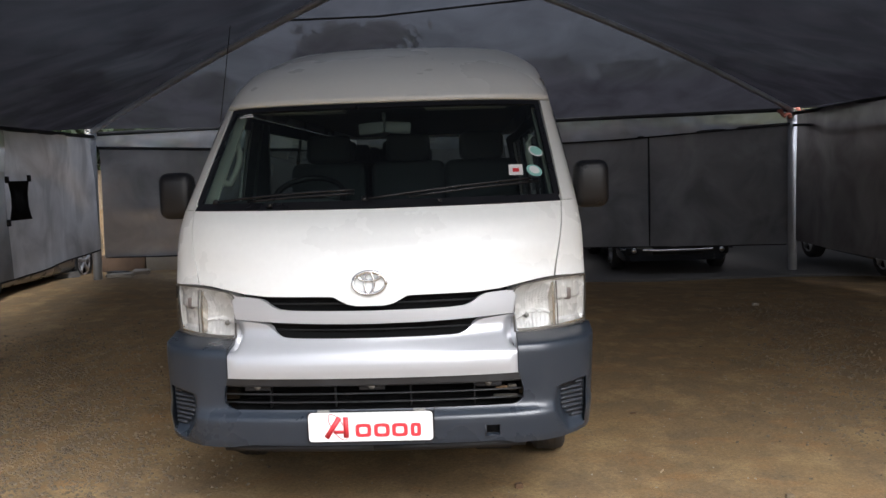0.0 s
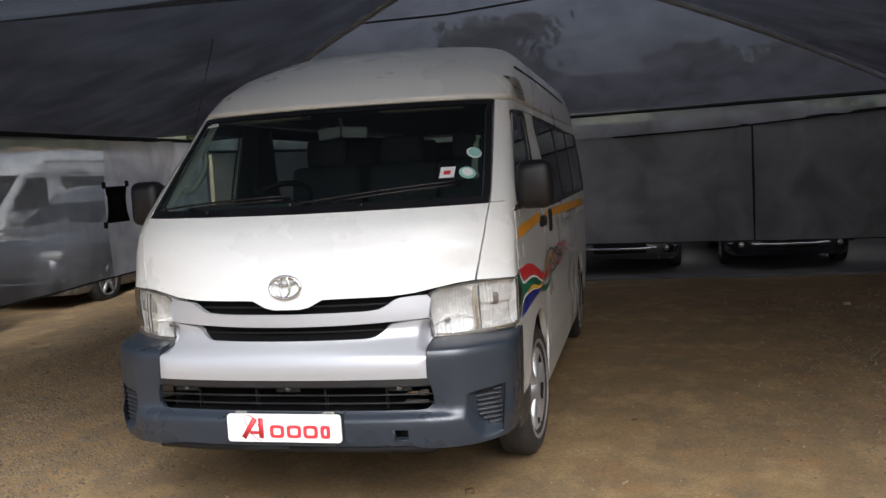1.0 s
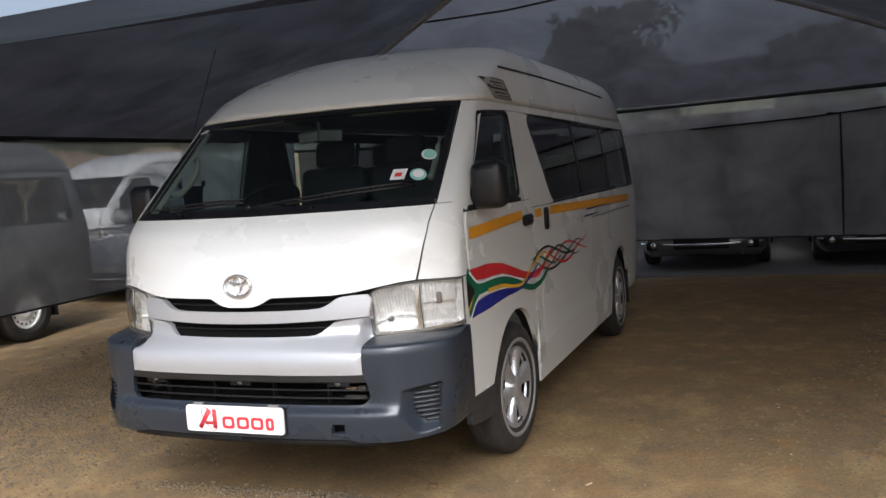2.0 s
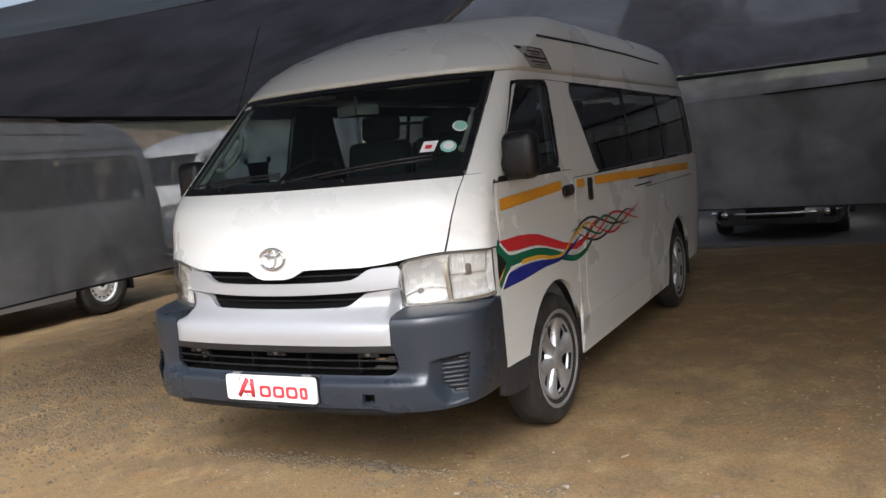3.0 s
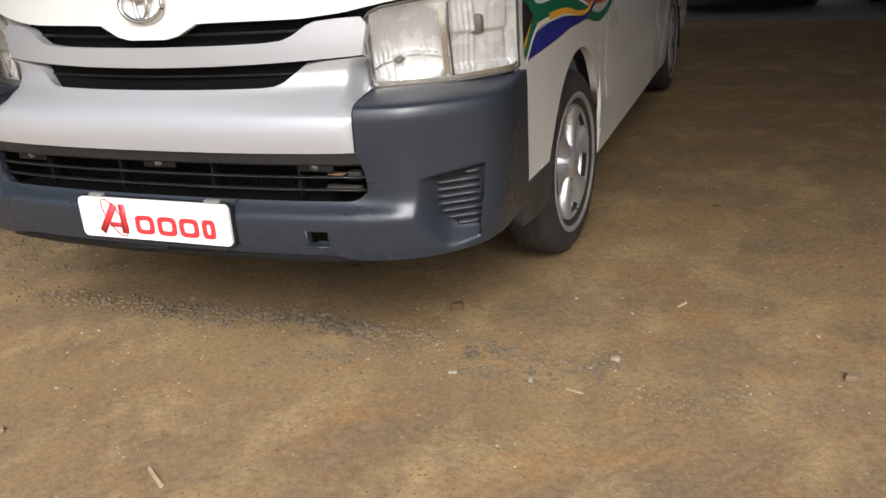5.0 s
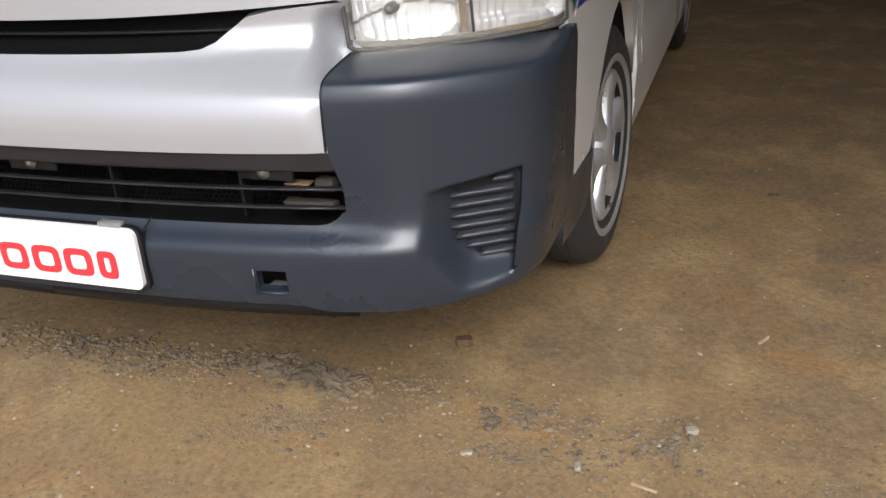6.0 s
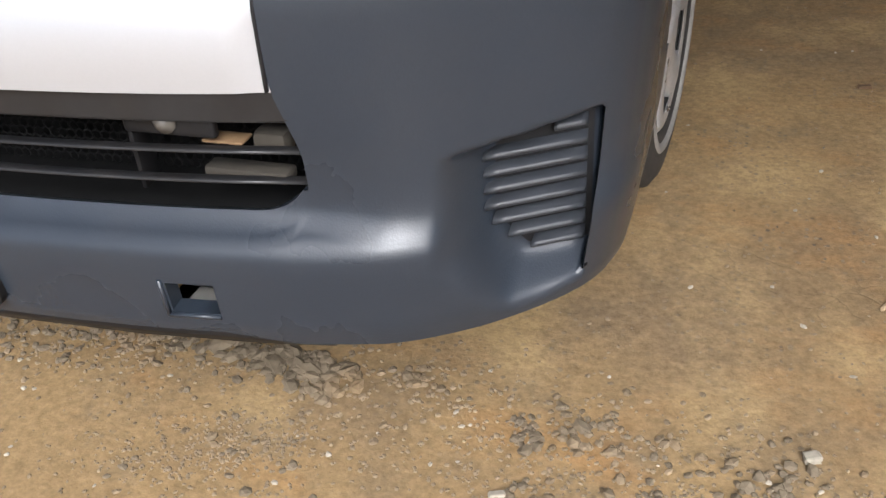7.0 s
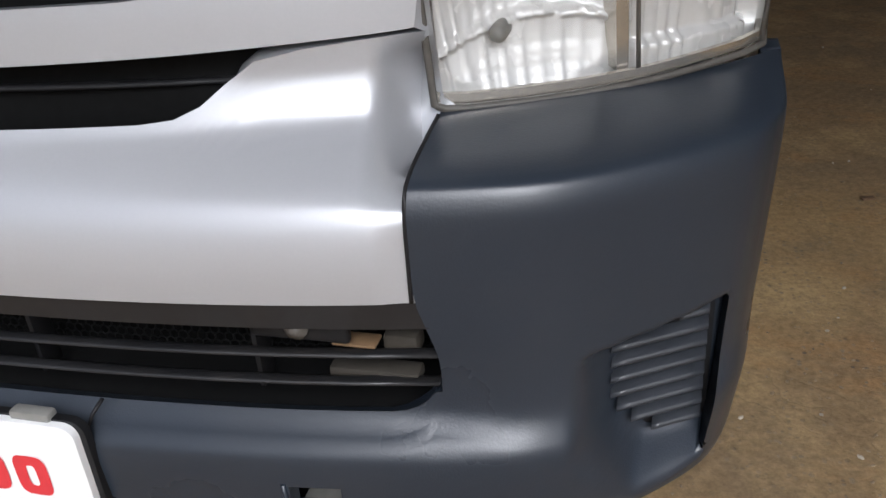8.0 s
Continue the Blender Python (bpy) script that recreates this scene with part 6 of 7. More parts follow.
PALE_CLOTH = material("pale_cloth", (0.50, 0.47, 0.42), 0.9, vary=0.2, scale=20)
PINK = material("faded_red_cloth", (0.55, 0.20, 0.15), 0.9, vary=0.2, scale=20)
post(XL - 0.02, YB - 0.08, EAVE + 0.07, (-0.04, 0.0))
p2 = post(XR, YB + 0.02, EAVE, (0.01, 0.0))
bm = bmesh.new()
for a, b in ((-0.22, 0.03), (0.02, 0.06)):
    pts = [(a + 0.03 * i, -0.06, EAVE + b + 0.03 * math.sin(i * 1.7) - 0.012 * i) for i in range(7)]
    tube(bm, pts, 0.028, 6)
part("rag", bm, PINK, p2, "faded red rag tied at the top")

APEX = Vector((-0.05, 5.25, 3.73))
YF = -1.0
CORNERS = {"bl": (Vector((XL, YB - 0.1, 2.31)), 0.08), "br": (Vector((XR, YB, 2.28)), 0.12), "fl": (Vector((west(YF), YF, 2.192)), -0.18), "fr": (Vector((XR, YF, 2.15)), -0.18)}


def hip(key, v):
    p, bow = CORNERS[key]
    q = p.lerp(APEX, v)
    q.z += bow * math.sin(math.pi * v)
    return q


tube_ob("rafter", [hip("bl", i / 10) - Vector((0, 0, 0.04)) for i in range(11)], 0.040, GALV, "grey steel hip rafter tube", "rafter")
tube_ob("rafter", [hip("br", i / 10) - Vector((0, 0, 0.04)) for i in range(11)], 0.034, GALV, "grey steel hip rafter tube", "rafter")
tube_ob("back_rail", [(XL, YB, RAIL + 0.14), (-2.5, YB, RAIL + 0.03), (0.0, YB + 0.1, RAIL - 0.04), (2.5, YB + 0.1, RAIL + 0.02), (XR, YB, RAIL + 0.16)], 0.022, ROPE, "dark hem cord along the back curtain", "cord")
tube_ob("back_hem", [(XL, YB, EAVE + 0.04), (-2.5, YB, EAVE + 0.09), (0.0, YB, EAVE + 0.0), (2.5, YB, EAVE + 0.03), (XR, YB, EAVE + 0.06)], 0.03, ROPE, "dark hem of the gable net", "cord")
tube_ob("net_cord", [hip("bl", 0.655), hip("bl", 0.68).lerp(hip("br", 0.68), 0.33) - Vector((0, 0, 0.05)), hip("bl", 0.71).lerp(hip("br", 0.71), 0.66) - Vector((0, 0, 0.04)), hip("br", 0.72)], 0.012, ROPE, "thin dark cord across the gable", "cord")
tube_ob("eave_cord", [(west(y), y, EAVE - d) for y, d in ((YB, 0.0), (5.9, 0.07), (2.5, 0.10), (YF, 0.06))], 0.025, ROPE, "dark hem cord along the eave", "cord")
tube_ob("eave_cord", [(XR, YB, EAVE), (XR, 5.5, EAVE), (XR, 2.0, EAVE), (XR, YF, EAVE - 0.04)], 0.025, ROPE, "dark hem cord along the eave", "cord")
tube_ob("side_rail", [(XR, YB, RAIL + 0.14), (XR + 0.05, 6.0, RAIL), (XR, 3.0, RAIL - 0.05)], 0.018, ROPE, "dark hem cord along the side curtain", "cord")


def cloth(name, place, nu, nv, mat, label, kind="structure"):
    bm = bmesh.new()
    g = [[bm.verts.new(place(i / nu, j / nv)) for i in range(nu + 1)] for j in range(nv + 1)]
    for j in range(nv):
        for i in range(nu):
            bm.faces.new((g[j][i], g[j][i + 1], g[j + 1][i + 1], g[j + 1][i]))
    return tagged(part(name, bm, mat), label, "shade net", kind=kind)


def wob(a, b, s, seed):
    return noise.noise(Vector((a * s, b * s, seed)))


def roof_face(k0, k1, seed, sag=0.05):
    """One net between two hips, sagging a little between them."""
    def place(u, v):
        p = hip(k0, v).lerp(hip(k1, v), u)
        p.z += (1 - v) * math.sin(math.pi * u) * -sag + 0.02 * wob(p.x, p.y, 0.7, seed) * math.sin(math.pi * u)
        return p
    return place


cloth("roof_net_west", roof_face("fl", "bl", 3.0, 0.16), 40, 30, NET_ROOF, "black shade net roof, stretched")
cloth("roof_net_east", roof_face("br", "fr", 4.0), 40, 30, NET_ROOF, "black shade net roof, stretched")
cloth("roof_net_south", roof_face("fr", "fl", 5.0), 40, 30, NET_FRONT, "black shade net roof, stretched and thin")
cloth("roof_net_north", roof_face("bl", "br", 6.0), 60, 40, NET_GABLE, "dark see-through net roof at the back")


def next_bay(u, v):
    """The neighbouring bay's net beyond the side curtain."""
    return Vector((XR + 0.35 + 5.2 * u, -2.0 + 11.5 * v, 2.22 + 0.9 * math.sin(math.pi * u) - 0.05 * math.sin(math.pi * v)))


cloth("roof_net_next", next_bay, 16, 16, NET_ROOF, "black shade net roof of the next bay")


def back_strip(u, v):
    x = XL + (XR - XL) * u
    lo = float(np.interp(x, (XL, -2.5, 0, 2.5, XR), (RAIL + 0.14, RAIL + 0.03, RAIL - 0.04, RAIL + 0.02, RAIL + 0.16)))
    hi = float(np.interp(x, (XL, -2.5, 0, 2.5, XR), (EAVE + 0.04, EAVE + 0.09, EAVE, EAVE + 0.03, EAVE + 0.06)))
    return Vector((x, YB + 0.03 + 0.05 * math.sin(x * 7 + v * 5) * (1 - v) * 0.6 + 0.04 * wob(x * 4, v * 1.5, 1.2, 5.0), lo + (hi - lo) * v))


cloth("back_strip", back_strip, 160, 6, NET_STRIP, "creased grey net strip along the top of the back curtain")


def back_curtain(x0, x1):
    def place(u, v):
        x = x0 + (x1 - x0) * u
        hi = float(np.interp(x, (XL, -2.5, 0, 2.5, XR), (RAIL + 0.14, RAIL + 0.03, RAIL - 0.04, RAIL + 0.02, RAIL + 0.16)))
        lo = float(np.interp(x, (XL, 0, XR), (0.42, 0.39, 0.33)))
        return Vector((x, YB + 0.06 + 0.10 * wob(x, v, 0.7, 2.0) + 0.015 * math.sin(x * 9 + 3 * v), lo + (hi - lo) * v))
    return place


for a, b in ((XL + 0.03, -1.2), (-1.19, 2.95), (2.97, XR - 0.02)):
    cloth("back_curtain", back_curtain(a, b), 50, 14, NET_BACK, "grey see-through shade net curtain")
tube_ob("curtain_seam", [(2.96, YB + 0.08, 0.37), (2.97, YB + 0.09, 1.1), (2.96, YB + 0.08, RAIL + 0.04)], 0.012, ROPE, "dark curtain seam", "cord")


def left_curtain(u, v, y0=5.40, y1=-1.4):
    y = y0 + (y1 - y0) * u
    lo = float(np.interp(y, (-1.4, 2, 4.2, YB), (0.49, 0.53, 0.54, 0.55)))
    hi = EAVE - 0.11 * math.sin(math.pi * min(1.0, max(0.0, (YB - 0.1 - y) / 10.4)))
    d = 0.10 * wob(y, v, 0.6, 7.0) + 0.03 * math.sin(y * 6 + 8 * v) * v ** 2 + 0.02 * math.sin(y * 2.3 - 3 * v)
    return Vector((west(y) + d, y, lo + (hi - lo) * v))


cloth("side_curtain_west", left_curtain, 90, 20, NET_SIDE, "grey see-through shade net curtain, creased")
cloth("side_curtain_west_rear", lambda u, v: left_curtain(u, v, YB - 0.1, 5.395), 50, 20, NET_DENSE, "pale grey close-woven shade net curtain, creased")


def right_curtain(u, v):
    y = YB - 0.1 + (0.8 - YB + 0.1) * u
    lo = 0.40
    return Vector((XR + 0.08 * wob(y, v, 0.6, 9.0), y, lo + (EAVE - lo) * v))


cloth("side_curtain_east", right_curtain, 140, 18, NET_EAST, "dark grey shade net curtain")

# dark hems along the lower edges of the curtains
tube_ob("curtain_hem", [left_curtain(1 - i / 30, 0.0, YB - 0.1) for i in range(31)], 0.010, ROPE, "dark stitched hem of the side curtain", "cord")
tube_ob("curtain_hem", [back_curtain(XL + 0.05, XR - 0.05)(i / 40, 0.0) for i in range(41)], 0.009, ROPE, "dark stitched hem of the back curtain", "cord")

# black pocket flap hung on the side curtain
bm = bmesh.new()
pts = [[Vector((west(5.4) + 0.10 + 0.02 * math.sin(i + j), 5.20 + i * 0.135 + 0.02 * (j - 1.5) ** 2 * (1 if i > 1 else -1) * 0.4, 1.17 + j * 0.135)) for i in range(4)] for j in range(4)]
g = [[bm.verts.new(p) for p in r] for r in pts]
for j in range(3):
    for i in range(3):
        bm.faces.new((g[j][i], g[j][i + 1], g[j + 1][i + 1], g[j + 1][i]))
bmesh.ops.solidify(bm, geom=bm.faces[:], thickness=0.02)
for y, z in ((5.18, 1.59), (5.62, 1.60), (5.16, 1.15)):
    box(bm, west(5.4) + 0.1, y, z, 0.03, 0.05, 0.07, 0.01)
flap = part("net_patch", bm, BLACK, None)
tagged(flap, "black cloth patch tied on the curtain", "patch")


# ---- vehicles beyond the curtains ----
GREYVAN = material("grey_van_paint", (0.27, 0.27, 0.275), 0.35, metal=0.2, coat=0.4, vary=0.05, scale=2)
build_van("minibus", pose(-6.50, -0.40, 0.0), "plain grey high-roof minibus with white steel wheels beyond the curtain", marked=False, paint=GREYVAN)
build_van("minibus", pose(-8.85, 7.5, -0.02), "plain white high-roof minibus parked farther off beyond the curtain", marked=False)


def loft(sections, cap=True):
    """A skin through closed rings of points."""
    bm = bmesh.new()
    rings = [[bm.verts.new(p) for p in r] for r in sections]
    for a, b in zip(rings, rings[1:]):
        n = len(a)
        for i in range(n):
            bm.faces.new((a[i], a[(i + 1) % n], b[(i + 1) % n], b[i]))
    if cap:
        bm.faces.new(rings[0])
        bm.faces.new(rings[-1])
    bmesh.ops.recalc_face_normals(bm, faces=bm.faces)
    sharpen(bm, 40)
    return bm


def car(name, m, paint, label, height=1.48, width=1.80, length=4.5, wheels=ALLOY, strip=True):
    """A parked car, its nose at y = 0 looking to -y."""
    ob = empty(name, m, label, "car")
    k, hw = height / 1.48, width / 2
    belt = 0.92 * k
    secs = []
    for y, top, low, w in ((0.02, 0.62, 0.26, 0.72), (0.0, 0.56, 0.30, 0.70), (0.10, 0.72, 0.20, 0.86), (0.35, 0.80, 0.18, 0.96), (0.9, 0.88, 0.18, 1.0), (1.3, 0.94, 0.18, 1.0), (2.4, 0.96, 0.18, 1.0), (3.6, 0.97, 0.18, 1.0), (4.2, 0.95, 0.22, 0.96), (4.45, 0.80, 0.28, 0.88), (4.5, 0.60, 0.34, 0.80)):
        if y == 0.02:
            continue
        w, yy, top = w * hw, y * length / 4.5, top * k
        prof = [(0.0, top + 0.02), (0.55 * w, top + 0.012), (0.86 * w, top - 0.03), (0.97 * w, top - 0.12), (w, (top + low) / 2), (0.98 * w, low + 0.08), (0.90 * w, low), (0.0, low)]
        ring = [(x, yy, z) for x, z in prof] + [(-x, yy, z) for x, z in prof[-2:0:-1]]
        secs.append(ring)
    part("body", loft(secs), paint, ob)
    rings = []
    for z, ya, yb, w in ((belt - 0.03, 1.05, 4.15, 0.93), (belt + 0.05, 1.15, 4.05, 0.92), (belt + 0.30, 1.60, 3.75, 0.84), (height - 0.07, 1.95, 3.5, 0.77), (height, 2.25, 3.2, 0.62)):
        w *= hw
        f = length / 4.5
        rings.append([(w * a, (ya + (yb - ya) * b) * f, z) for a, b in ((-0.8, 0.0), (0.0, -0.03), (0.8, 0.0), (1.0, 0.10), (1.0, 0.5), (1.0, 0.88), (0.8, 1.0), (0.0, 1.02), (-0.8, 1.0), (-1.0, 0.88), (-1.0, 0.5), (-1.0, 0.10))])
    part("cabin", loft(rings), paint, ob)
    f = length / 4.5

    def quad(name, pts, mat, off):
        bm = bmesh.new()
        c = Vector((0, 2.5, belt))
        vs = [Vector(p) for p in pts]
        nn = (vs[1] - vs[0]).cross(vs[3] - vs[0]).normalized()
        if nn.dot(vs[0] - c) < 0:
            nn.negate()
        top = [bm.verts.new(v + nn * off) for v in vs]
        bot = [bm.verts.new(v - nn * 0.02) for v in vs]
        bm.faces.new(top)
        for i in range(4):
            bm.faces.new((top[i], top[(i + 1) % 4], bot[(i + 1) % 4], bot[i]))
        bmesh.ops.recalc_face_normals(bm, faces=bm.faces)
        return part(name, bm, mat, ob, smooth=False)

    zt = belt + 0.30
    quad("windscreen", [(-0.70 * hw, 1.20 * f, belt + 0.08), (0.70 * hw, 1.20 * f, belt + 0.08), (0.60 * hw, 1.66 * f, zt + 0.05), (-0.60 * hw, 1.66 * f, zt + 0.05)], DARKGLASS, 0.03)
    for sgn in (1, -1):
        for a, b, c, d in ((1.55, 2.45, 1.95, 2.45), (2.52, 3.5, 2.52, 3.35)):
            quad("side_window", [(sgn * 0.915 * hw, a * f, belt + 0.07), (sgn * 0.915 * hw, b * f, belt + 0.07), (sgn * 0.83 * hw, d * f, zt + 0.02), (sgn * 0.83 * hw, c * f, zt + 0.02)], DARKGLASS, 0.008)
        bm = bmesh.new()
        box(bm, sgn * hw * 0.72, 0.13 * f, 0.66 * k, 0.34, 0.16, 0.13, 0.05, None, 2)
        part("headlamp", bm, REFLECT, ob, "clear headlamp")
        bm = bmesh.new()
        box(bm, sgn * hw * 0.70, 0.06, 0.36, 0.30, 0.08, 0.13, 0.03)
        fog = part("fog_recess", bm, BLACK, ob)
        bm = bmesh.new()
        lathe(bm, [(0, 0.045), (0.02, 0.045), (0.03, 0.03), (0.032, 0.0)], pose(sgn * hw * 0.74, 0.02, 0.37, 0, 0, -90), 16)
        part("fog_lamp", bm, CHROME, fog)
        bm = bmesh.new()
        box(bm, sgn * (hw + 0.06), 1.45 * f, belt + 0.12, 0.16, 0.10, 0.11, 0.03)
        part("door_mirror", bm, paint, ob)
    part("grille", boxed(0, 0.02, 0.38, hw * 0.86, 0.08, 0.16, 0.02), BLACK, ob, "black lower grille")
    if strip:
        bm = bmesh.new()
        tube(bm, [(hw * 0.95 * t, 0.16 * t * t - 0.045, 0.372 + 0.02 * abs(t) ** 3) for t in np.linspace(-1, 1, 17)], 0.020, 8)
        part("bumper_strip", bm, CHROME, ob, "bright chromed bumper strip")
    for y in (0.88 * f, 3.5 * f):
        for sgn in (1, -1):
            mm = pose(sgn * (hw - 0.10), y, 0.31, 0, 0, 0 if sgn > 0 else 180)
            bm = bmesh.new()
            lathe(bm, [(-0.1, 0.2), (-0.1, 0.28), (-0.07, 0.31), (0.07, 0.31), (0.10, 0.28), (0.095, 0.22), (0.07, 0.2)], mm, 32)
            w = part("wheel", bm, RUBBER, ob, "road wheel")
            bm = bmesh.new()
            lathe(bm, [(0.07, 0.2), (0.09, 0.215), (0.095, 0.205), (0.08, 0.19)], mm, 32)
            for i in range(5):
                a = i * math.tau / 5 + 0.3
                tube(bm, [mm @ Vector((0.08, 0.03 * math.cos(a), 0.03 * math.sin(a))), mm @ Vector((0.085, 0.2 * math.cos(a), 0.2 * math.sin(a)))], 0.028, 6)
            lathe(bm, [(0.05, 0.06), (0.10, 0.05), (0.105, 0.0)], mm, 16)
            part("rim", bm, wheels, w, "five-spoke rim")
            bm = bmesh.new()
            lathe(bm, [(0.0, 0.195), (0.01, 0.1), (0.01, 0.0)], mm, 24)
            part("brake_disc", bm, BLACK, w)
    return ob


DARKGLASS = material("dark_glass", (0.012, 0.014, 0.016), 0.06, vary=0.02, spec=0.7)
GREYCAR = material("grey_car_paint", (0.15, 0.153, 0.16), 0.25, metal=0.3, coat=0.7, vary=0.03, rough_vary=0.03)
SILVERCAR = material("silver_car_paint", (0.20, 0.20, 0.21), 0.28, metal=0.3, coat=0.6, vary=0.03, rough_vary=0.03)
BLUECAR = material("dark_car_paint", (0.035, 0.04, 0.05), 0.25, coat=0.7, vary=0.03, rough_vary=0.03)
car("parked_car", pose(-6.66, 6.32, 0.0), SILVERCAR, "grey silver estate car with spoked rims beyond the curtain", 1.62, 1.84, 4.6)
car("parked_car", pose(1.12, 9.75, -0.13), GREYCAR, "dark grey saloon car with fog lamps behind the back curtain", 1.46, 1.82, 4.6)
car("parked_car", pose(3.52, 9.85, -0.14), BLUECAR, "dark saloon car with a bright bumper strip behind the curtain", 1.46, 1.80, 4.5)
car("parked_car", pose(6.65, 7.2, -0.02), BLUECAR, "dark car standing beyond the side curtain", 1.48, 1.78, 4.4)

# nets added behind and beside the shelter to hold off sky light
cloth("rear_shading_net", lambda u, v: Vector((-2.2 + 14 * u, 9.6 + 7.6 * v, 2.75 + 0.35 * math.sin(math.pi * v) + 0.05 * wob(u * 8, v * 5, 1, 11.0))), 20, 12, NET_ROOF, "added black net that keeps sky light off the cars behind")

# added closing sheet: stops low sky light reaching the apron from behind
cloth("rear_light_blocker", lambda u, v: Vector((-2.2 + 14 * u, 15.6 + 0.1 * wob(u * 9, v * 3, 1, 13.0), 2.45 * v - 0.1)), 30, 8, NET_ROOF, "added black sheet that blocks low sky light from behind")
# unseen low sheet, added to darken the ground on the east side
cloth("east_light_blocker", lambda u, v: Vector((5.3 + 6.5 * u, 2.8 + 6.2 * v, 2.05 + 0.12 * math.sin(math.pi * u) + 0.04 * wob(u * 5, v * 8, 1, 12.0))), 12, 20, NET_ROOF, "added low black sheet that blocks sky light from the east")

# kerb of pale concrete, block and rubble at the back
CONCRETE = material("concrete", (0.105, 0.10, 0.095), 0.85, vary=0.2, scale=6, bump=0.3, bump_scale=50)
BLOCKWHITE = material("white_block", (0.62, 0.61, 0.58), 0.7, vary=0.12, scale=9, dirt=(0.35, 0.25, 0.16), dirt_amount=0.4, dirt_scale=9)
BRICKM = material("clay_brick", (0.20, 0.135, 0.09), 0.85, vary=0.2, scale=9, bump=0.3)
BEIGE = material("beige_block", (0.36, 0.32, 0.26), 0.8, vary=0.12, scale=7, bump=0.2)
bm = bmesh.new()
box(bm, 2.5, 12.4, -0.20, 10.4, 6.0, 0.12, 0.03)
tagged(part("apron", bm, CONCRETE), "pale concrete apron behind the back curtain", "pavement", kind="structure")
bm = bmesh.new()
box(bm, 0, 0, 0.24, 0.27, 0.20, 0.50, 0.015)
ob = tagged(part("concrete_post", bm, BLOCKWHITE), "short white concrete post on the clay", "post")
ob.matrix_world = pose(-6.0, 9.85, 0.05, 0, 2, 5)
bm = bmesh.new()
box(bm, 0, 0, 0.15, 0.80, 0.22, 0.32, 0.015)
ob = tagged(part("brick_block", bm, BRICKM), "brown clay block behind the curtain", "block")
ob.matrix_world = pose(-5.3, 10.3, 0.05, 0, 0, 2)
bm = bmesh.new()
box(bm, 0, 0, 0.16, 0.52, 0.30, 0.34, 0.02)
ob = tagged(part("beige_block", bm, BEIGE), "beige concrete block behind the curtain", "block")
ob.matrix_world = pose(-4.6, 10.3, 0.04, 0, 0, -3)
for x, y, a, b, c, t in ((-5.85, 9.5, 0.34, 0.22, 0.10, 30), (-5.05, 9.5, 0.30, 0.20, 0.09, -20), (-4.75, 9.65, 0.24, 0.16, 0.08, 15), (-4.90, 9.25, 0.36, 0.2, 0.07, 5)):
    loose("rubble_stone", "flat broken stone by the post", x, y, a, b, c, t, BEIGE if x > -5 else CONCRETE)


# ---- trees, hedge and hill far behind ----
BARK = material("bark", (0.10, 0.075, 0.055), 0.9, vary=0.2, scale=8, bump=0.4)
LEAVES = material("leaves", (0.030, 0.045, 0.020), 0.8, vary=0.4, scale=3, fine=12)
HILL = material("far_hill", (0.055, 0.060, 0.032), 0.95, vary=0.3, scale=0.15, fine=1.5)
BANK = material("earth_bank", (0.36, 0.27, 0.17), 0.95, vary=0.3, scale=0.6, fine=6, bump=0.3, bump_scale=10)


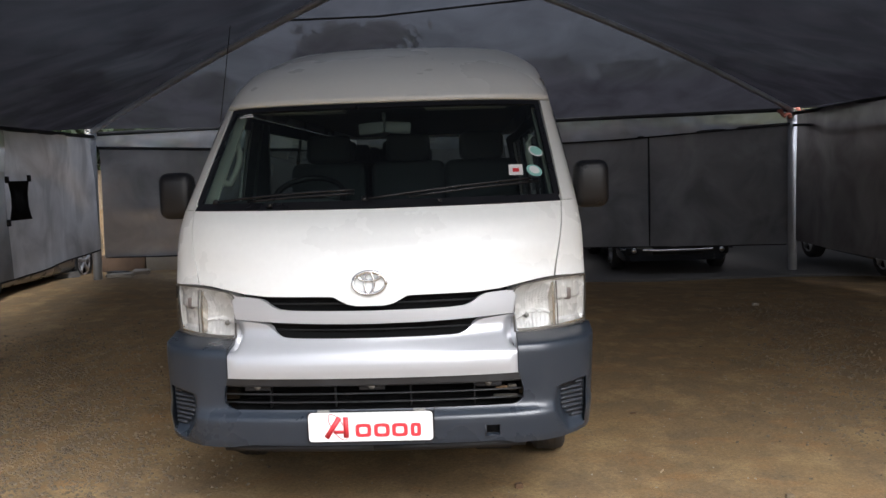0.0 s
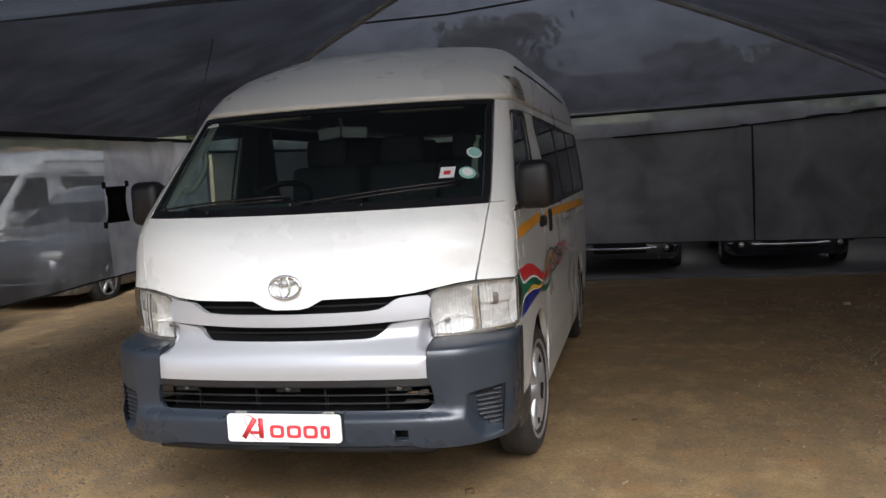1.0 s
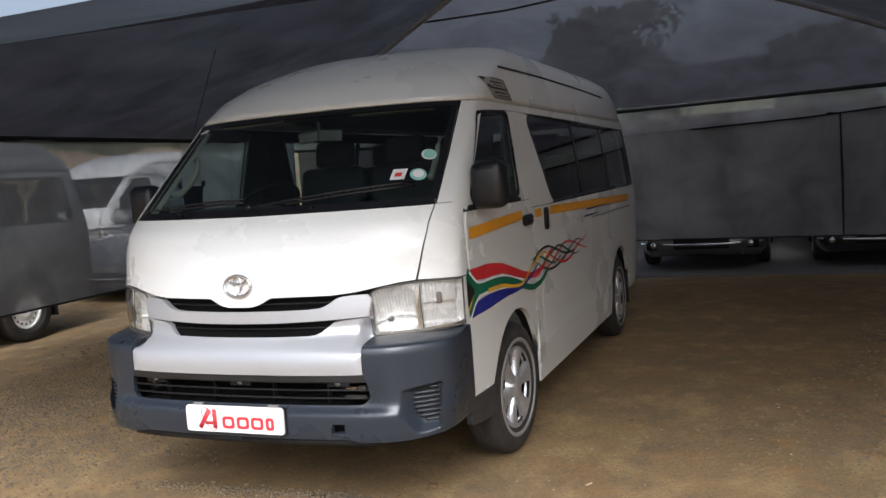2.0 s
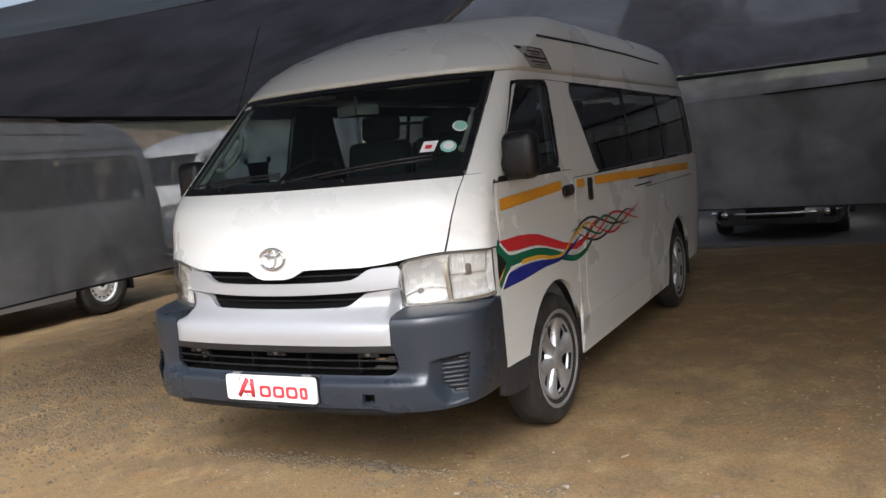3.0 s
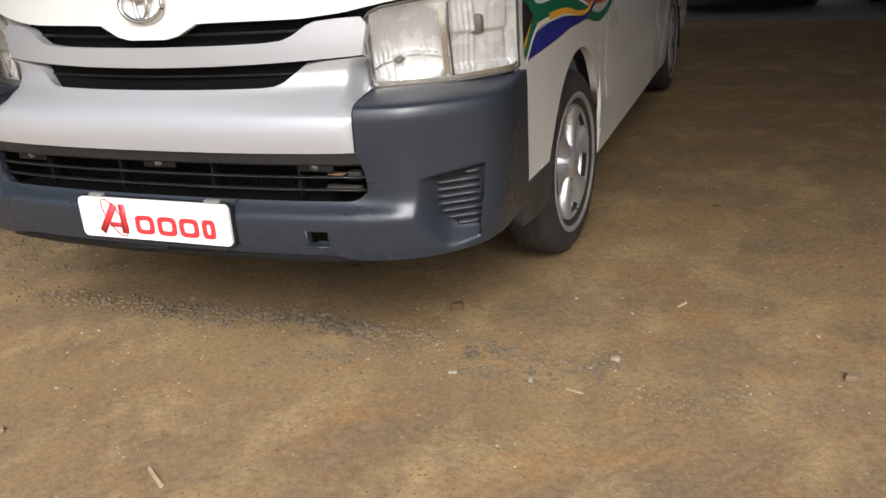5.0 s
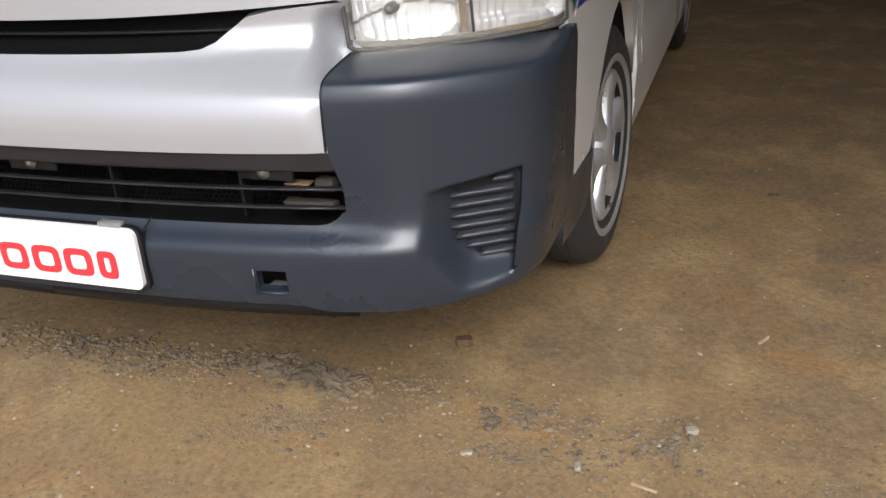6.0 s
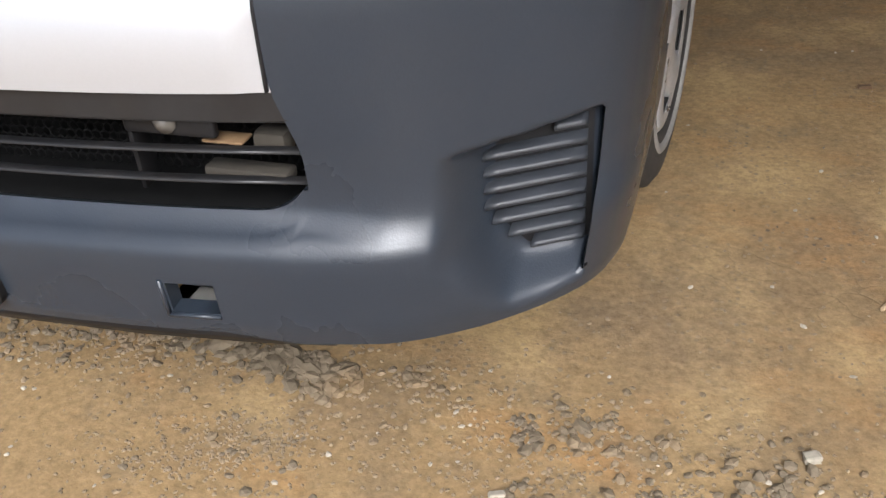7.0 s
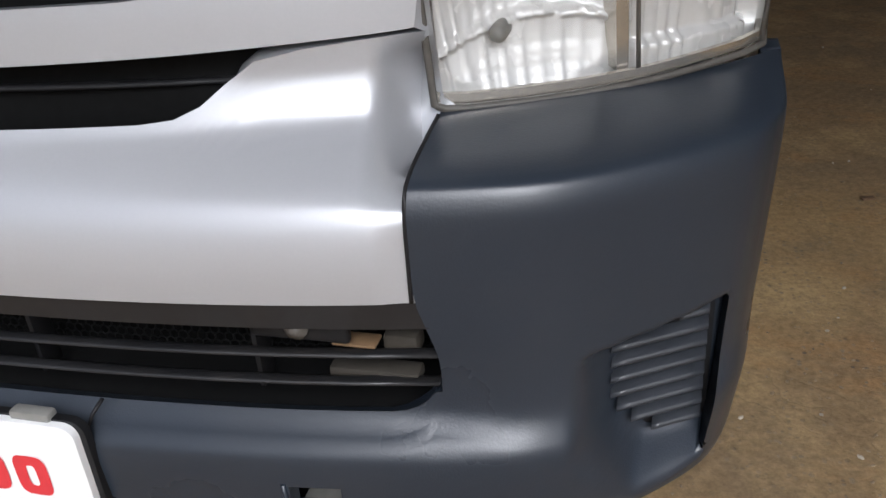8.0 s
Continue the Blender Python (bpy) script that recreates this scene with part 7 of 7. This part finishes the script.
def tree(x, y, h, w, seed, clumps=420, conical=False):
    rng = random.Random(seed)
    ob = empty("tree", pose(x, y, 0), "dark green tree behind the shelter, uneven crown", "tree", "trees behind")
    bm = bmesh.new()
    tube(bm, [(0, 0, -0.2), (0.05 * h * 0.3, 0, h * 0.25), (0.0, 0.1, h * 0.5), (0.1, 0, h * 0.8)], 0.2, 8, radii=[h * 0.035, h * 0.028, h * 0.02, h * 0.008])
    limbs = []
    for i in range(9):
        a, z = rng.uniform(0, math.tau), h * rng.uniform(0.25, 0.7)
        d = w * rng.uniform(0.25, 0.5)
        p = (d * math.cos(a), d * math.sin(a), z + h * rng.uniform(0.08, 0.22))
        limbs.append(p)
        tube(bm, [(0, 0, z), (p[0] * 0.5, p[1] * 0.5, z + (p[2] - z) * 0.35), p], 0.1, 6, radii=[h * 0.015, h * 0.01, h * 0.004])
    part("trunk", bm, BARK, ob)
    verts, faces = [], []
    hubs = [(0, 0, h * 0.85)] + limbs + [(rng.gauss(0, w * 0.25), rng.gauss(0, w * 0.25), h * rng.uniform(0.35, 0.95)) for _ in range(8)]
    for _ in range(clumps):
        hx, hy, hz = rng.choice(hubs)
        sp = w * 0.16
        cx, cy, cz = hx + rng.gauss(0, sp), hy + rng.gauss(0, sp), hz + rng.gauss(0, sp * 0.8)
        if conical:
            f = max(0.12, 1.05 - cz / h)
            cx, cy = cx * f * 1.6, cy * f * 1.6
        for _ in range(16):
            r = w * rng.uniform(0.035, 0.075)
            c = Vector((cx + rng.gauss(0, w * 0.05), cy + rng.gauss(0, w * 0.05), min(h, cz + rng.gauss(0, w * 0.05))))
            d1 = Vector((rng.gauss(0, 1), rng.gauss(0, 1), rng.gauss(0, 1))).normalized()
            d2 = d1.orthogonal().normalized()
            o = len(verts)
            verts += [tuple(c - d1 * r), tuple(c + d2 * r * 0.5), tuple(c + d1 * r), tuple(c - d2 * r * 0.5)]
            faces.append((o, o + 1, o + 2, o + 3))
    me = bpy.data.meshes.new("crown")
    me.from_pydata(verts, [], faces)
    me.materials.append(LEAVES)
    cr = new("crown", me)
    cr.parent = ob
    return ob


tree(-5.6, 40, 8.7, 4.2, 3, 420)
tree(-3.3, 40.5, 7.4, 2.2, 5, 200, True)
tree(4.6, 42, 6.9, 4.5, 7, 350)
tree(-14.6, 41, 6.9, 5.0, 9, 350)
tree(10.5, 44, 7.0, 5.5, 11, 350)
tree(-22.0, 44, 7.2, 5.0, 13, 300)


def mound(name, x0, x1, y0, top, depth, mat, label, seed, kind="structure"):
    """A long bank with an uneven crest."""
    bm = bmesh.new()
    n = 90
    rows = []
    for j, (f, g) in enumerate(((0, 0), (0.25, 0.55), (0.5, 0.9), (0.8, 1.0), (1.3, 0.8), (2.0, 0.0))):
        rows.append([])
        for i in range(n + 1):
            x = x0 + (x1 - x0) * i / n
            z = top(x) * g * (1 + 0.06 * noise.noise(Vector((x * 0.5, seed, j)))) + (0.25 * noise.noise(Vector((x * 1.7, seed, j * 2.0))) if g else -0.3)
            rows[-1].append(bm.verts.new((x, y0 + depth * f + 0.4 * noise.noise(Vector((x * 0.7, j, seed))), z)))
    for a, b in zip(rows, rows[1:]):
        for i in range(n):
            bm.faces.new((a[i], a[i + 1], b[i + 1], b[i]))
    return tagged(part(name, bm, mat), label, name.split("_")[-1], kind=kind)


mound("far_hill", -70, 90, 46, lambda x: 6.4 - 0.006 * x + 0.8 * noise.noise(Vector((x * 0.12, 0.0, 4.0))), 12, HILL, "low grassy hill behind the yard", 3.0)
bank = mound("earth_bank", -40, 45, -0.0, lambda x: 3.4 + 0.7 * noise.noise(Vector((x * 0.15, 0.0, 8.0))), 5, BANK, "bare earth bank behind the parked vans", 6.0)
bank.matrix_world = pose(-19.0, 14.0, 0, 0, 0, 90)
